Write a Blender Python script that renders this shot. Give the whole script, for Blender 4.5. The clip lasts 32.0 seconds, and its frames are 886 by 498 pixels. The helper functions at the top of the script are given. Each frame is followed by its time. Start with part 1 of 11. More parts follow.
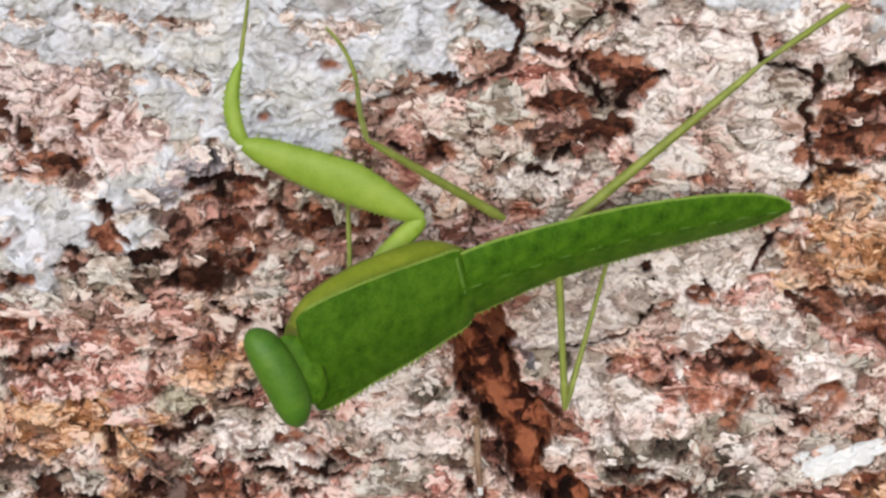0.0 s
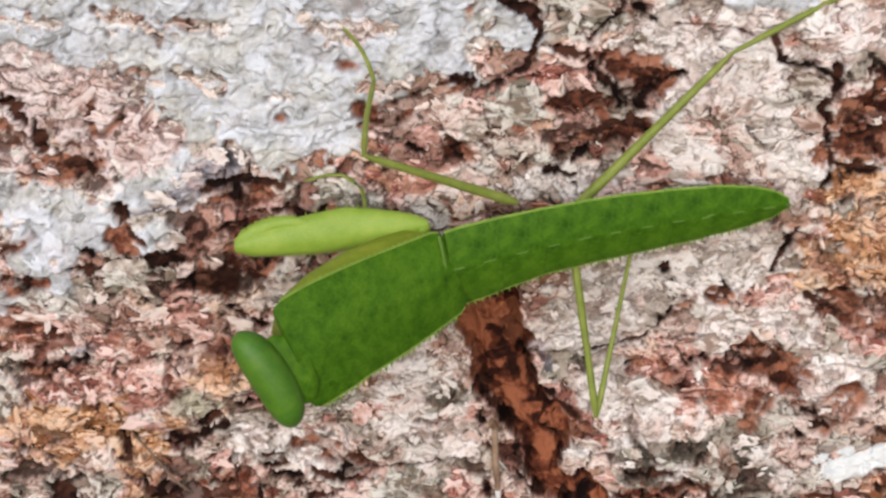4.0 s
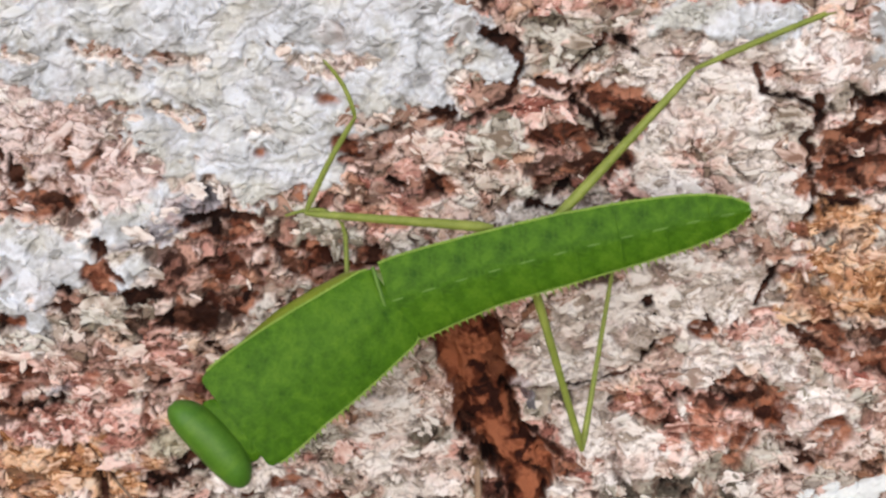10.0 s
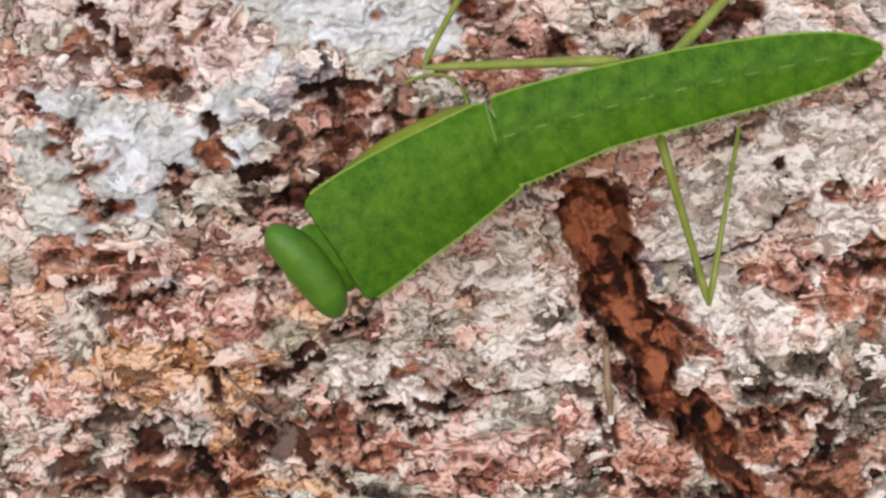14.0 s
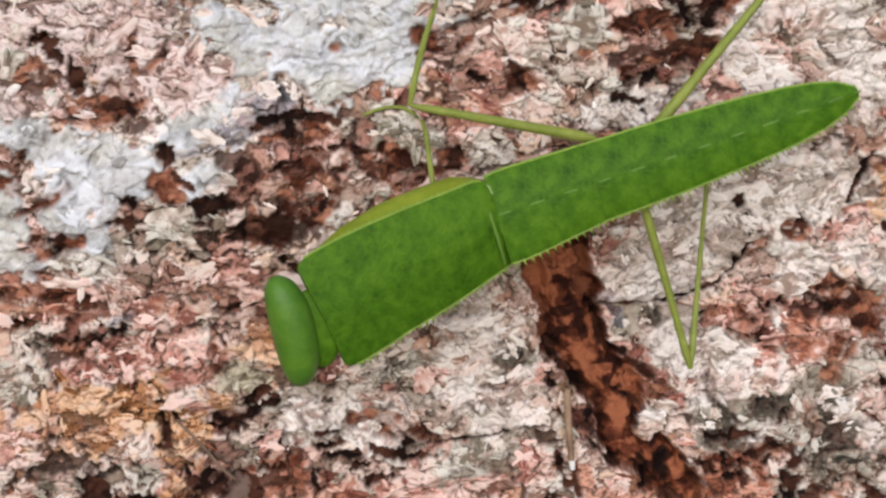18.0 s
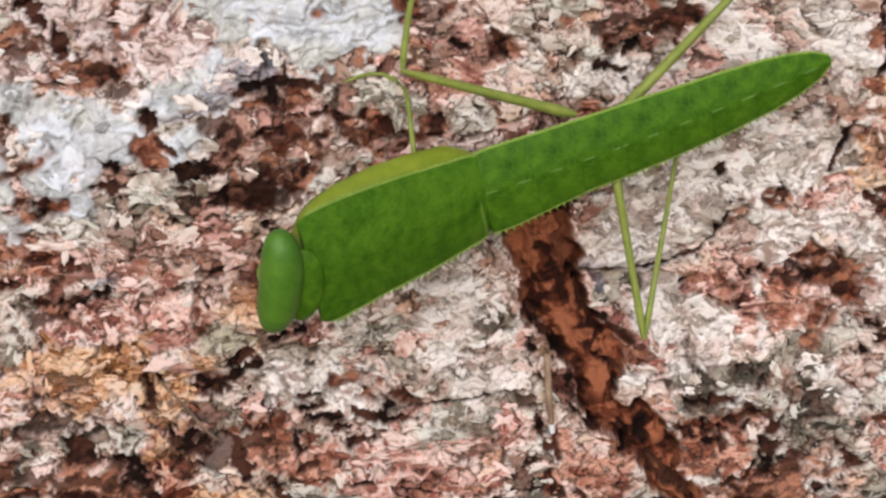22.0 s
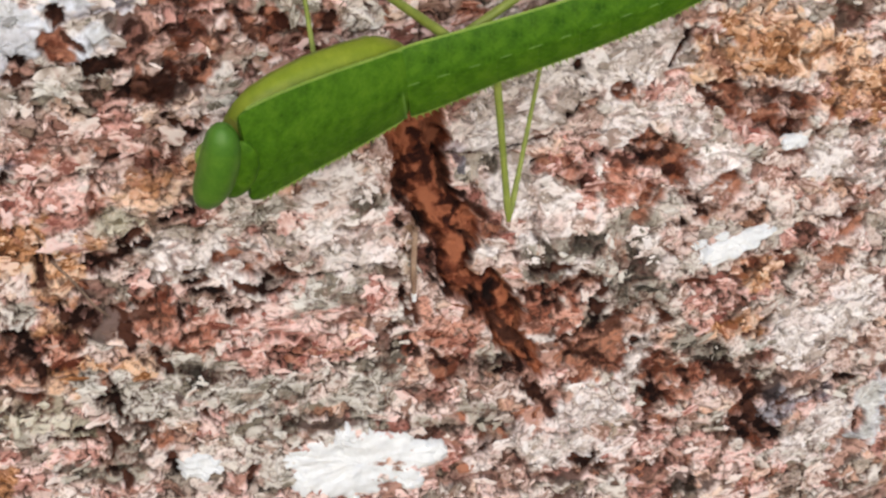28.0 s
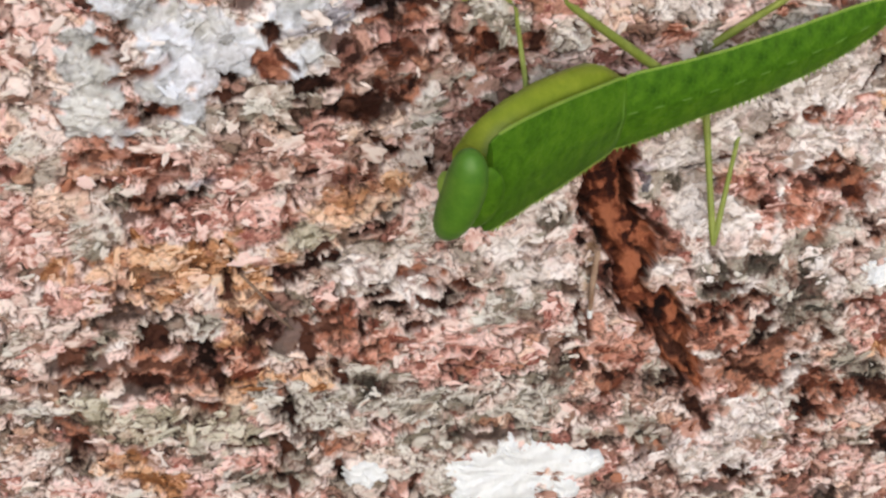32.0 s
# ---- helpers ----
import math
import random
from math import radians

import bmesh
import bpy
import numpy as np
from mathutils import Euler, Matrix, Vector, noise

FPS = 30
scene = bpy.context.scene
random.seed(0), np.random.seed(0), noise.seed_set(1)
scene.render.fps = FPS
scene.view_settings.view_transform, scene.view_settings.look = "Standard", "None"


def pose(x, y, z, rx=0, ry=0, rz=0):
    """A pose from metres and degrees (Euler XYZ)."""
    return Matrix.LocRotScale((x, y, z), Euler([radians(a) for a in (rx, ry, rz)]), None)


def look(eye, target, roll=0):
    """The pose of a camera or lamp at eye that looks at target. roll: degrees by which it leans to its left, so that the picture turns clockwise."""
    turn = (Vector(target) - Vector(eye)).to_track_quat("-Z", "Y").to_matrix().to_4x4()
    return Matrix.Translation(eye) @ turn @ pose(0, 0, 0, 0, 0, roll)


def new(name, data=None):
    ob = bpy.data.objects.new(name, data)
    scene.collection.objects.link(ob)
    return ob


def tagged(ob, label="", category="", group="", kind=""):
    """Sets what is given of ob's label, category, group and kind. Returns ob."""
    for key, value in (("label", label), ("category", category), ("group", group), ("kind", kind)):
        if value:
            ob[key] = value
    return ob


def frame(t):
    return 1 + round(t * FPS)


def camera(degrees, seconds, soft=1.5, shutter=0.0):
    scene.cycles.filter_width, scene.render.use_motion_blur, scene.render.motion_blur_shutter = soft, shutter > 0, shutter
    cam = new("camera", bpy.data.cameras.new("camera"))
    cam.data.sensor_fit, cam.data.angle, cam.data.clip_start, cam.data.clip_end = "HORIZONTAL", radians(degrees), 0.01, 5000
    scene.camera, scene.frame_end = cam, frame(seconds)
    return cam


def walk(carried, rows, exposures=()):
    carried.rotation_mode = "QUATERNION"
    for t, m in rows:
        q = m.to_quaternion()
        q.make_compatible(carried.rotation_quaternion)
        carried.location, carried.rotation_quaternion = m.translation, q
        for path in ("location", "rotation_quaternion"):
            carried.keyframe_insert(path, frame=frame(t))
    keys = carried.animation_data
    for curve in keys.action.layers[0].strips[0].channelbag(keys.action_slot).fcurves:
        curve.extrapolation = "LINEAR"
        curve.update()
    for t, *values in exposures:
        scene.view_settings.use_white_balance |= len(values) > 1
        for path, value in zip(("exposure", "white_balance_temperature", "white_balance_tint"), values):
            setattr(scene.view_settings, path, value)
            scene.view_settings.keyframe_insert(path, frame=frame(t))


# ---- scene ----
SOFT, SKY, SUN, EXPOSURE = 2.6, 0.08, 3.0, 0.04
cam = camera(30.00, 32.0, soft=SOFT)
walk(cam, [
    (0.0, look((-0.00098, -0.09883, 1.26257), (0.00133, -0.00630, 1.22473), 0.64)),
    (0.5, look((-0.00136, -0.09862, 1.26205), (0.00095, -0.00601, 1.22439), 0.49)),
    (1.0, look((-0.00181, -0.09853, 1.26171), (0.00073, -0.00555, 1.22499), 0.51)),
    (1.5, look((-0.00213, -0.09851, 1.26178), (0.00054, -0.00561, 1.22485), 0.53)),
    (2.0, look((-0.00182, -0.09856, 1.26158), (0.00076, -0.00542, 1.22528), 0.46)),
    (2.5, look((-0.00204, -0.09809, 1.26165), (0.00055, -0.00514, 1.22486), 0.54)),
    (3.0, look((-0.00188, -0.09849, 1.26194), (0.00039, -0.00568, 1.22476), 0.44)),
    (3.5, look((-0.00231, -0.09856, 1.26171), (0.00009, -0.00575, 1.22454), 0.39)),
    (5.5, look((-0.00125, -0.09855, 1.26207), (0.00089, -0.00580, 1.22477), 0.47)),
    (6.0, look((-0.00179, -0.09844, 1.26191), (0.00091, -0.00551, 1.22508), 0.53)),
    (6.5, look((-0.00191, -0.09848, 1.26177), (0.00094, -0.00541, 1.22532), 0.54)),
    (7.0, look((-0.00243, -0.09834, 1.26154), (0.00063, -0.00519, 1.22532), 0.47)),
    (7.5, look((-0.00207, -0.09831, 1.26113), (0.00140, -0.00493, 1.22553), 0.48)),
    (8.0, look((-0.00133, -0.09862, 1.26134), (0.00270, -0.00557, 1.22492), 0.72)),
    (8.5, look((-0.00198, -0.09842, 1.26111), (0.00227, -0.00508, 1.22547), 0.73)),
    (9.0, look((-0.00230, -0.09824, 1.26095), (0.00202, -0.00455, 1.22626), 0.65)),
    (9.5, look((-0.00272, -0.09779, 1.26078), (0.00191, -0.00404, 1.22630), 0.63)),
    (10.0, look((-0.00288, -0.09804, 1.26028), (0.00134, -0.00414, 1.22614), 0.45)),
    (10.5, look((-0.00364, -0.09811, 1.26001), (0.00157, -0.00453, 1.22514), 0.57)),
    (11.0, look((-0.00226, -0.09849, 1.25803), (0.00327, -0.00562, 1.22137), 0.73)),
    (11.5, look((-0.00442, -0.09804, 1.25622), (0.00107, -0.00473, 1.22067), 0.42)),
    (12.0, look((-0.00675, -0.09767, 1.25369), (-0.00096, -0.00370, 1.21999), -0.21)),
    (12.5, look((-0.00940, -0.09710, 1.25125), (-0.00303, -0.00220, 1.22036), -0.78)),
    (13.0, look((-0.00983, -0.09728, 1.25053), (-0.00337, -0.00235, 1.21974), -1.01)),
    (13.5, look((-0.01097, -0.09768, 1.24914), (-0.00388, -0.00313, 1.21736), -1.26)),
    (14.0, look((-0.01173, -0.09695, 1.24879), (-0.00637, -0.00224, 1.21714), -1.65)),
    (14.5, look((-0.01278, -0.09715, 1.24735), (-0.00539, -0.00189, 1.21785), -1.77)),
    (16.5, look((-0.01527, -0.09710, 1.24147), (-0.00514, -0.00086, 1.21626), -1.28)),
    (17.0, look((-0.01515, -0.09717, 1.24118), (-0.00485, -0.00076, 1.21674), -1.24)),
    (17.5, look((-0.01487, -0.09665, 1.24170), (-0.00399, -0.00021, 1.21761), -1.02)),
    (18.0, look((-0.01442, -0.09678, 1.24204), (-0.00366, -0.00013, 1.21872), -1.01)),
    (18.5, look((-0.01374, -0.09666, 1.24264), (-0.00290, 0.00010, 1.21985), -0.91)),
    (19.0, look((-0.01385, -0.09700, 1.24230), (-0.00331, -0.00052, 1.21823), -0.88)),
    (19.5, look((-0.01344, -0.09753, 1.24274), (-0.00309, -0.00150, 1.21682), -0.82)),
    (20.0, look((-0.01293, -0.09739, 1.24363), (-0.00264, -0.00150, 1.21722), -0.69)),
    (20.5, look((-0.01262, -0.09742, 1.24378), (-0.00250, -0.00158, 1.21711), -0.60)),
    (21.0, look((-0.01253, -0.09732, 1.24375), (-0.00284, -0.00137, 1.21732), -0.72)),
    (21.5, look((-0.01290, -0.09739, 1.24355), (-0.00285, -0.00153, 1.21690), -0.64)),
    (22.0, look((-0.01237, -0.09731, 1.24369), (-0.00269, -0.00145, 1.21689), -0.66)),
    (22.5, look((-0.01209, -0.09761, 1.24405), (-0.00270, -0.00179, 1.21702), -0.65)),
    (23.0, look((-0.01220, -0.09723, 1.24374), (-0.00248, -0.00118, 1.21766), -0.61)),
    (23.5, look((-0.01257, -0.09743, 1.24358), (-0.00274, -0.00163, 1.21662), -0.63)),
    (24.0, look((-0.01355, -0.09864, 1.24218), (-0.00024, -0.00328, 1.21517), -0.56)),
    (24.5, look((-0.01447, -0.09995, 1.24277), (0.00247, -0.00596, 1.21314), 0.07)),
    (25.0, look((-0.01524, -0.10018, 1.24382), (0.00209, -0.00676, 1.21264), 0.37)),
    (25.5, look((-0.01695, -0.10106, 1.24396), (0.00603, -0.00874, 1.21316), 1.26)),
    (27.5, look((-0.02640, -0.09921, 1.25256), (0.00345, -0.01207, 1.21361), 3.98)),
    (28.0, look((-0.03033, -0.09711, 1.25489), (0.00174, -0.01187, 1.21358), 5.13)),
    (28.5, look((-0.03475, -0.09387, 1.25632), (-0.00211, -0.00959, 1.21351), 5.82)),
    (29.0, look((-0.03590, -0.09295, 1.25667), (-0.00438, -0.00853, 1.21331), 5.74)),
    (29.5, look((-0.03675, -0.09221, 1.25700), (-0.00465, -0.00787, 1.21391), 6.05)),
    (30.0, look((-0.03760, -0.09173, 1.25749), (-0.00563, -0.00812, 1.21292), 6.28)),
    (30.5, look((-0.03805, -0.09080, 1.25905), (-0.00504, -0.00755, 1.21455), 7.30)),
    (31.0, look((-0.04044, -0.08892, 1.25986), (-0.00619, -0.00690, 1.21403), 8.09)),
    (31.5, look((-0.04138, -0.08831, 1.25986), (-0.00709, -0.00623, 1.21418), 8.11)),
    (32.0, look((-0.04282, -0.08719, 1.26024), (-0.00929, -0.00561, 1.21311), 8.31)),
])

# ---- light ----
world = bpy.data.worlds.new("sky")
scene.world = world
world.use_nodes = True
wn = world.node_tree.nodes
sky = wn.new("ShaderNodeTexSky")
sky.sky_type, sky.sun_disc = "NISHITA", False
sky.sun_elevation, sky.sun_rotation = radians(20), radians(191)
sky.air_density, sky.dust_density = 1.0, 2.5
wn["Background"].inputs["Strength"].default_value = SKY
world.node_tree.links.new(sky.outputs[0], wn["Background"].inputs["Color"])
sun_data = bpy.data.lights.new("sun", "SUN")
sun_data.energy, sun_data.angle, sun_data.color = SUN, radians(85), (0.948, 0.942, 1.0)
sun = new("sun", sun_data)
sun.matrix_world = look((-0.7, -3.6, 2.58), (0, 0, 1.25))
scene.view_settings.exposure = EXPOSURE


# ---- materials ----
def nodes_of(mat):
    mat.use_nodes = True
    nt = mat.node_tree
    return nt, nt.nodes["Principled BSDF"]


def ramp(nt, stops):
    r = nt.nodes.new("ShaderNodeValToRGB")
    els = r.color_ramp.elements
    while len(els) < len(stops):
        els.new(0.5)
    for el, (p, c) in zip(els, stops):
        el.position, el.color = p, (*c, 1)
    return r


def noise_node(nt, scale, detail=4.0, rough=0.6, coords="Object"):
    """Noise in the thing's own space, or at its place in the world with coords "Position"."""
    tc = nt.nodes.new("ShaderNodeNewGeometry" if coords == "Position" else "ShaderNodeTexCoord")
    n = nt.nodes.new("ShaderNodeTexNoise")
    n.inputs["Scale"].default_value, n.inputs["Detail"].default_value, n.inputs["Roughness"].default_value = scale, detail, rough
    nt.links.new(tc.outputs[coords], n.inputs["Vector"])
    return n


def mix(nt, fac, a, b, blend="MIX"):
    m = nt.nodes.new("ShaderNodeMix")
    m.data_type, m.blend_type = "RGBA", blend
    for sock, v in ((m.inputs["Factor"], fac), (m.inputs["A"], a), (m.inputs["B"], b)):
        if isinstance(v, bpy.types.NodeSocket):
            nt.links.new(v, sock)
        elif isinstance(v, tuple):
            sock.default_value = (*v, 1)
        else:
            sock.default_value = v
    return m.outputs["Result"]


def math_node(nt, op, a, b=0.0):
    m = nt.nodes.new("ShaderNodeMath")
    m.operation = op
    for sock, v in zip(m.inputs, (a, b)):
        if isinstance(v, bpy.types.NodeSocket):
            nt.links.new(v, sock)
        else:
            sock.default_value = v
    return m.outputs[0]


def bump(nt, height, strength, distance, bsdf):
    b = nt.nodes.new("ShaderNodeBump")
    b.inputs["Strength"].default_value, b.inputs["Distance"].default_value = strength, distance
    nt.links.new(height, b.inputs["Height"])
    nt.links.new(b.outputs[0], bsdf.inputs["Normal"])


KINDS = ("white", "grey", "brown", "dark", "pink", "orange", "pale", "bare", "slate", "moss", "mould", "rust", "wood", "twigbark", "blush")
TONES = {  # dark, middle and light tone of each kind of bark surface
    "base": ((0.27, 0.16, 0.12), (0.61, 0.46, 0.405), (0.80, 0.705, 0.655)),
    "white": ((0.31, 0.315, 0.32), (0.52, 0.545, 0.58), (0.72, 0.76, 0.83)),
    "grey": ((0.20, 0.175, 0.135), (0.47, 0.44, 0.385), (0.67, 0.65, 0.60)),
    "brown": ((0.032, 0.009, 0.005), (0.145, 0.046, 0.025), (0.39, 0.175, 0.11)),
    "chalk": ((0.46, 0.48, 0.49), (0.67, 0.70, 0.71), (0.80, 0.83, 0.84)),
    "pale": ((0.40, 0.335, 0.29), (0.73, 0.67, 0.635), (0.86, 0.82, 0.80)),
    # black-brown of cracks and holes, with their inner shade in the colour
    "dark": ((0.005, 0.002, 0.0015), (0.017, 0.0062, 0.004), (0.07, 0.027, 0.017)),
    # dark bark bared in the joints, deepened to include groove shade
    "seam_shade": ((0.016, 0.008, 0.006), (0.055, 0.030, 0.022), (0.15, 0.09, 0.068)),
    "wood": ((0.026, 0.008, 0.005), (0.125, 0.034, 0.016), (0.31, 0.11, 0.055)),
    "pink": ((0.26, 0.09, 0.07), (0.62, 0.325, 0.27), (0.83, 0.62, 0.575)),
    "haze": ((0.28, 0.275, 0.24), (0.49, 0.485, 0.44), (0.68, 0.68, 0.63)),
    "blush": ((0.30, 0.20, 0.18), (0.62, 0.49, 0.46), (0.78, 0.68, 0.67)),
    "slate": ((0.12, 0.115, 0.13), (0.30, 0.29, 0.32), (0.50, 0.49, 0.53)),
    "moss": ((0.19, 0.165, 0.11), (0.44, 0.405, 0.31), (0.64, 0.61, 0.51)),
    "mould": ((0.030, 0.026, 0.020), (0.14, 0.12, 0.095), (0.40, 0.37, 0.31)),
    "rust": ((0.10, 0.026, 0.014), (0.335, 0.125, 0.077), (0.62, 0.325, 0.24)),
    "twigbark": ((0.10, 0.055, 0.03), (0.27, 0.17, 0.105), (0.48, 0.36, 0.26)),
    "orange": ((0.21, 0.085, 0.03), (0.54, 0.275, 0.135), (0.79, 0.54, 0.36)),
}


def tone_ramp(nt, kind, fac):
    a, b, c = TONES[kind]
    r = ramp(nt, ((0.2, a), (0.45, b), (0.72, c)))
    nt.links.new(fac, r.inputs["Fac"])
    return r.outputs["Color"]


def bark_material():
    """Bark and its scales: the kinds of surface come from the mesh, mottled at three sizes."""
    mat = bpy.data.materials.new("bark")
    nt, bsdf = nodes_of(mat)

    def attr(name):
        a = nt.nodes.new("ShaderNodeAttribute")
        a.attribute_name = name
        return a.outputs["Fac"]

    def blotch(scale, lo, hi, amount):
        n = noise_node(nt, scale, 4, 0.6, "Position")
        n.inputs["Distortion"].default_value = 1.2
        r = ramp(nt, ((lo, (0, 0, 0)), (hi, (amount, amount, amount))))
        nt.links.new(n.outputs["Fac"], r.inputs["Fac"])
        return r.outputs["Color"]

    fine = noise_node(nt, 2200, 2, 0.5, "Position")
    mid = noise_node(nt, 850, 3, 0.55, "Position")
    mid.inputs["Distortion"].default_value = 1.5
    tone = math_node(nt, "MULTIPLY", attr("scale_tone"), 1.15)
    tone = math_node(nt, "ADD", tone, math_node(nt, "MULTIPLY", fine.outputs["Fac"], 0.22))
    tone = math_node(nt, "ADD", tone, math_node(nt, "MULTIPLY", mid.outputs["Fac"], 0.60))
    tone = math_node(nt, "SUBTRACT", tone, 0.415)
    colour = tone_ramp(nt, "base", tone)
    for kind in ("pink", "orange", "grey", "pale", "white", "blush", "moss", "slate", "mould", "rust"):
        colour = mix(nt, attr(kind), colour, tone_ramp(nt, kind, tone))
    colour = mix(nt, blotch(260, 0.50, 0.66, 0.40), colour, tone_ramp(nt, "pink", tone))
    colour = mix(nt, blotch(640, 0.57, 0.66, 0.45), colour, tone_ramp(nt, "grey", tone))
    colour = mix(nt, blotch(420, 0.60, 0.66, 0.6), colour, tone_ramp(nt, "brown", tone))
    colour = mix(nt, math_node(nt, "MULTIPLY", attr("white"), 0.8), colour, tone_ramp(nt, "white", tone))
    haze = math_node(nt, "MULTIPLY", attr("white"), blotch(150, 0.46, 0.62, 0.75))
    colour = mix(nt, haze, colour, tone_ramp(nt, "haze", tone))
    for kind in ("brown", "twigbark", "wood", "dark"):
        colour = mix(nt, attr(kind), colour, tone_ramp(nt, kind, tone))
    colour = mix(nt, attr("gap"), colour, tone_ramp(nt, "seam_shade", tone))
    nt.links.new(colour, bsdf.inputs["Base Color"])
    bsdf.inputs["Roughness"].default_value = 0.8
    bsdf.inputs["Specular IOR Level"].default_value = 0.12
    bump(nt, math_node(nt, "ADD", fine.outputs["Fac"], mid.outputs["Fac"]), 0.4, 0.00010, bsdf)
    return mat


def lichen_material():
    mat = bpy.data.materials.new("lichen")
    nt, bsdf = nodes_of(mat)
    fine, mid = noise_node(nt, 2300, 5, 0.65), noise_node(nt, 520, 3, 0.6)
    tone = math_node(nt, "ADD", math_node(nt, "MULTIPLY", fine.outputs["Fac"], 0.5), math_node(nt, "MULTIPLY", mid.outputs["Fac"], 0.6))
    nt.links.new(tone_ramp(nt, "chalk", math_node(nt, "ADD", tone, 0.08)), bsdf.inputs["Base Color"])
    bsdf.inputs["Roughness"].default_value = 0.85
    bump(nt, fine.outputs["Fac"], 0.5, 0.00012, bsdf)
    return mat


def skin_material(name, dark, light, rough=0.45, scale=900, translucent=0.0):
    """Insect cuticle: two greens in soft blotches over a fine grain."""
    mat = bpy.data.materials.new(name)
    nt, bsdf = nodes_of(mat)
    blot, grain = noise_node(nt, scale, 3, 0.55), noise_node(nt, 6000, 2, 0.5)
    fac = math_node(nt, "ADD", math_node(nt, "MULTIPLY", blot.outputs["Fac"], 0.75), math_node(nt, "MULTIPLY", grain.outputs["Fac"], 0.25))
    r = ramp(nt, ((0.3, dark), (0.72, light)))
    nt.links.new(fac, r.inputs["Fac"])
    nt.links.new(r.outputs["Color"], bsdf.inputs["Base Color"])
    bsdf.inputs["Roughness"].default_value = rough
    bsdf.inputs["Specular IOR Level"].default_value = 0.35
    bsdf.inputs["Subsurface Weight"].default_value = translucent
    bsdf.inputs["Subsurface Radius"].default_value = (0.0006, 0.0010, 0.0002)
    bsdf.inputs["Subsurface Scale"].default_value = 1.0
    bump(nt, grain.outputs["Fac"], 0.25, 0.00006, bsdf)
    return mat


def veined_material():
    """Leaf-like cuticle: dark green cells between fine paler veins, with soft blotches."""
    mat = bpy.data.materials.new("leaf_green")
    nt, bsdf = nodes_of(mat)
    tc = nt.nodes.new("ShaderNodeTexCoord")
    cell = nt.nodes.new("ShaderNodeTexVoronoi")
    cell.feature = "DISTANCE_TO_EDGE"
    cell.inputs["Scale"].default_value = 1600
    nt.links.new(tc.outputs["Object"], cell.inputs["Vector"])
    vein = ramp(nt, ((0.02, (1, 1, 1)), (0.14, (0, 0, 0))))
    nt.links.new(cell.outputs["Distance"], vein.inputs["Fac"])
    blot, grain, spots = noise_node(nt, 420, 4, 0.6), noise_node(nt, 5200, 2, 0.5), noise_node(nt, 1500, 2, 0.5)
    soft = math_node(nt, "ADD", math_node(nt, "MULTIPLY", blot.outputs["Fac"], 0.5), math_node(nt, "MULTIPLY", spots.outputs["Fac"], 0.5))
    fac = math_node(nt, "ADD", math_node(nt, "MULTIPLY", soft, 0.8), math_node(nt, "MULTIPLY", grain.outputs["Fac"], 0.2))
    r = ramp(nt, ((0.34, (0.021, 0.079, 0.002)), (0.50, (0.052, 0.142, 0.005)), (0.66, (0.092, 0.204, 0.011))))
    nt.links.new(fac, r.inputs["Fac"])
    colour = mix(nt, math_node(nt, "MULTIPLY", vein.outputs["Color"], 0.13), r.outputs["Color"], (0.11, 0.22, 0.018))
    nt.links.new(colour, bsdf.inputs["Base Color"])
    bsdf.inputs["Roughness"].default_value = 0.55
    bsdf.inputs["Specular IOR Level"].default_value = 0.14
    bump(nt, math_node(nt, "ADD", grain.outputs["Fac"], spots.outputs["Fac"]), 0.5, 0.00012, bsdf)
    return mat


bark_mat = bark_material()
fibre_brown = skin_material("fibre_brown", (0.10, 0.065, 0.045), (0.26, 0.18, 0.13), 0.8, 700)
twig_brown = skin_material("twig_brown", (0.16, 0.085, 0.05), (0.42, 0.30, 0.21), 0.8, 700)
lichen_mat = lichen_material()
leaf_green = veined_material()
head_green = skin_material("head_green", (0.046, 0.14, 0.009), (0.105, 0.235, 0.020), 0.5)
eye_green = skin_material("eye_green", (0.046, 0.145, 0.012), (0.09, 0.215, 0.02), 0.45)
flank_green = skin_material("flank_green", (0.15, 0.215, 0.010), (0.25, 0.31, 0.024), 0.45)
lime_green = skin_material("lime_green", (0.20, 0.33, 0.03), (0.31, 0.43, 0.065), 0.45)
rim_green = skin_material("rim_green", (0.17, 0.29, 0.03), (0.27, 0.39, 0.07), 0.5)
leg_green = skin_material("leg_green", (0.16, 0.21, 0.028), (0.29, 0.34, 0.075), 0.5)
midrib_green = skin_material("midrib_green", (0.075, 0.175, 0.018), (0.125, 0.245, 0.035), 0.5)
membrane = skin_material("membrane", (0.30, 0.42, 0.16), (0.42, 0.52, 0.26), 0.5)

# ---- bark ----
CM = 0.01
UP = 1.25  # height of the plan's origin over the ground
PATCHES, STROKES = {k: [] for k in KINDS}, {k: [] for k in KINDS}


def patch(kind, u, v, ru, rv, turn):
    """A patch of one surface kind on the bark: centre, half sizes in centimetres and turn in degrees."""
    PATCHES[kind].append((u, v, ru, rv, radians(turn)))


def stroke(kind, half, *knots):
    """A band of one surface kind along the knots, given with its half width in centimetres."""
    STROKES[kind].append((half, knots))


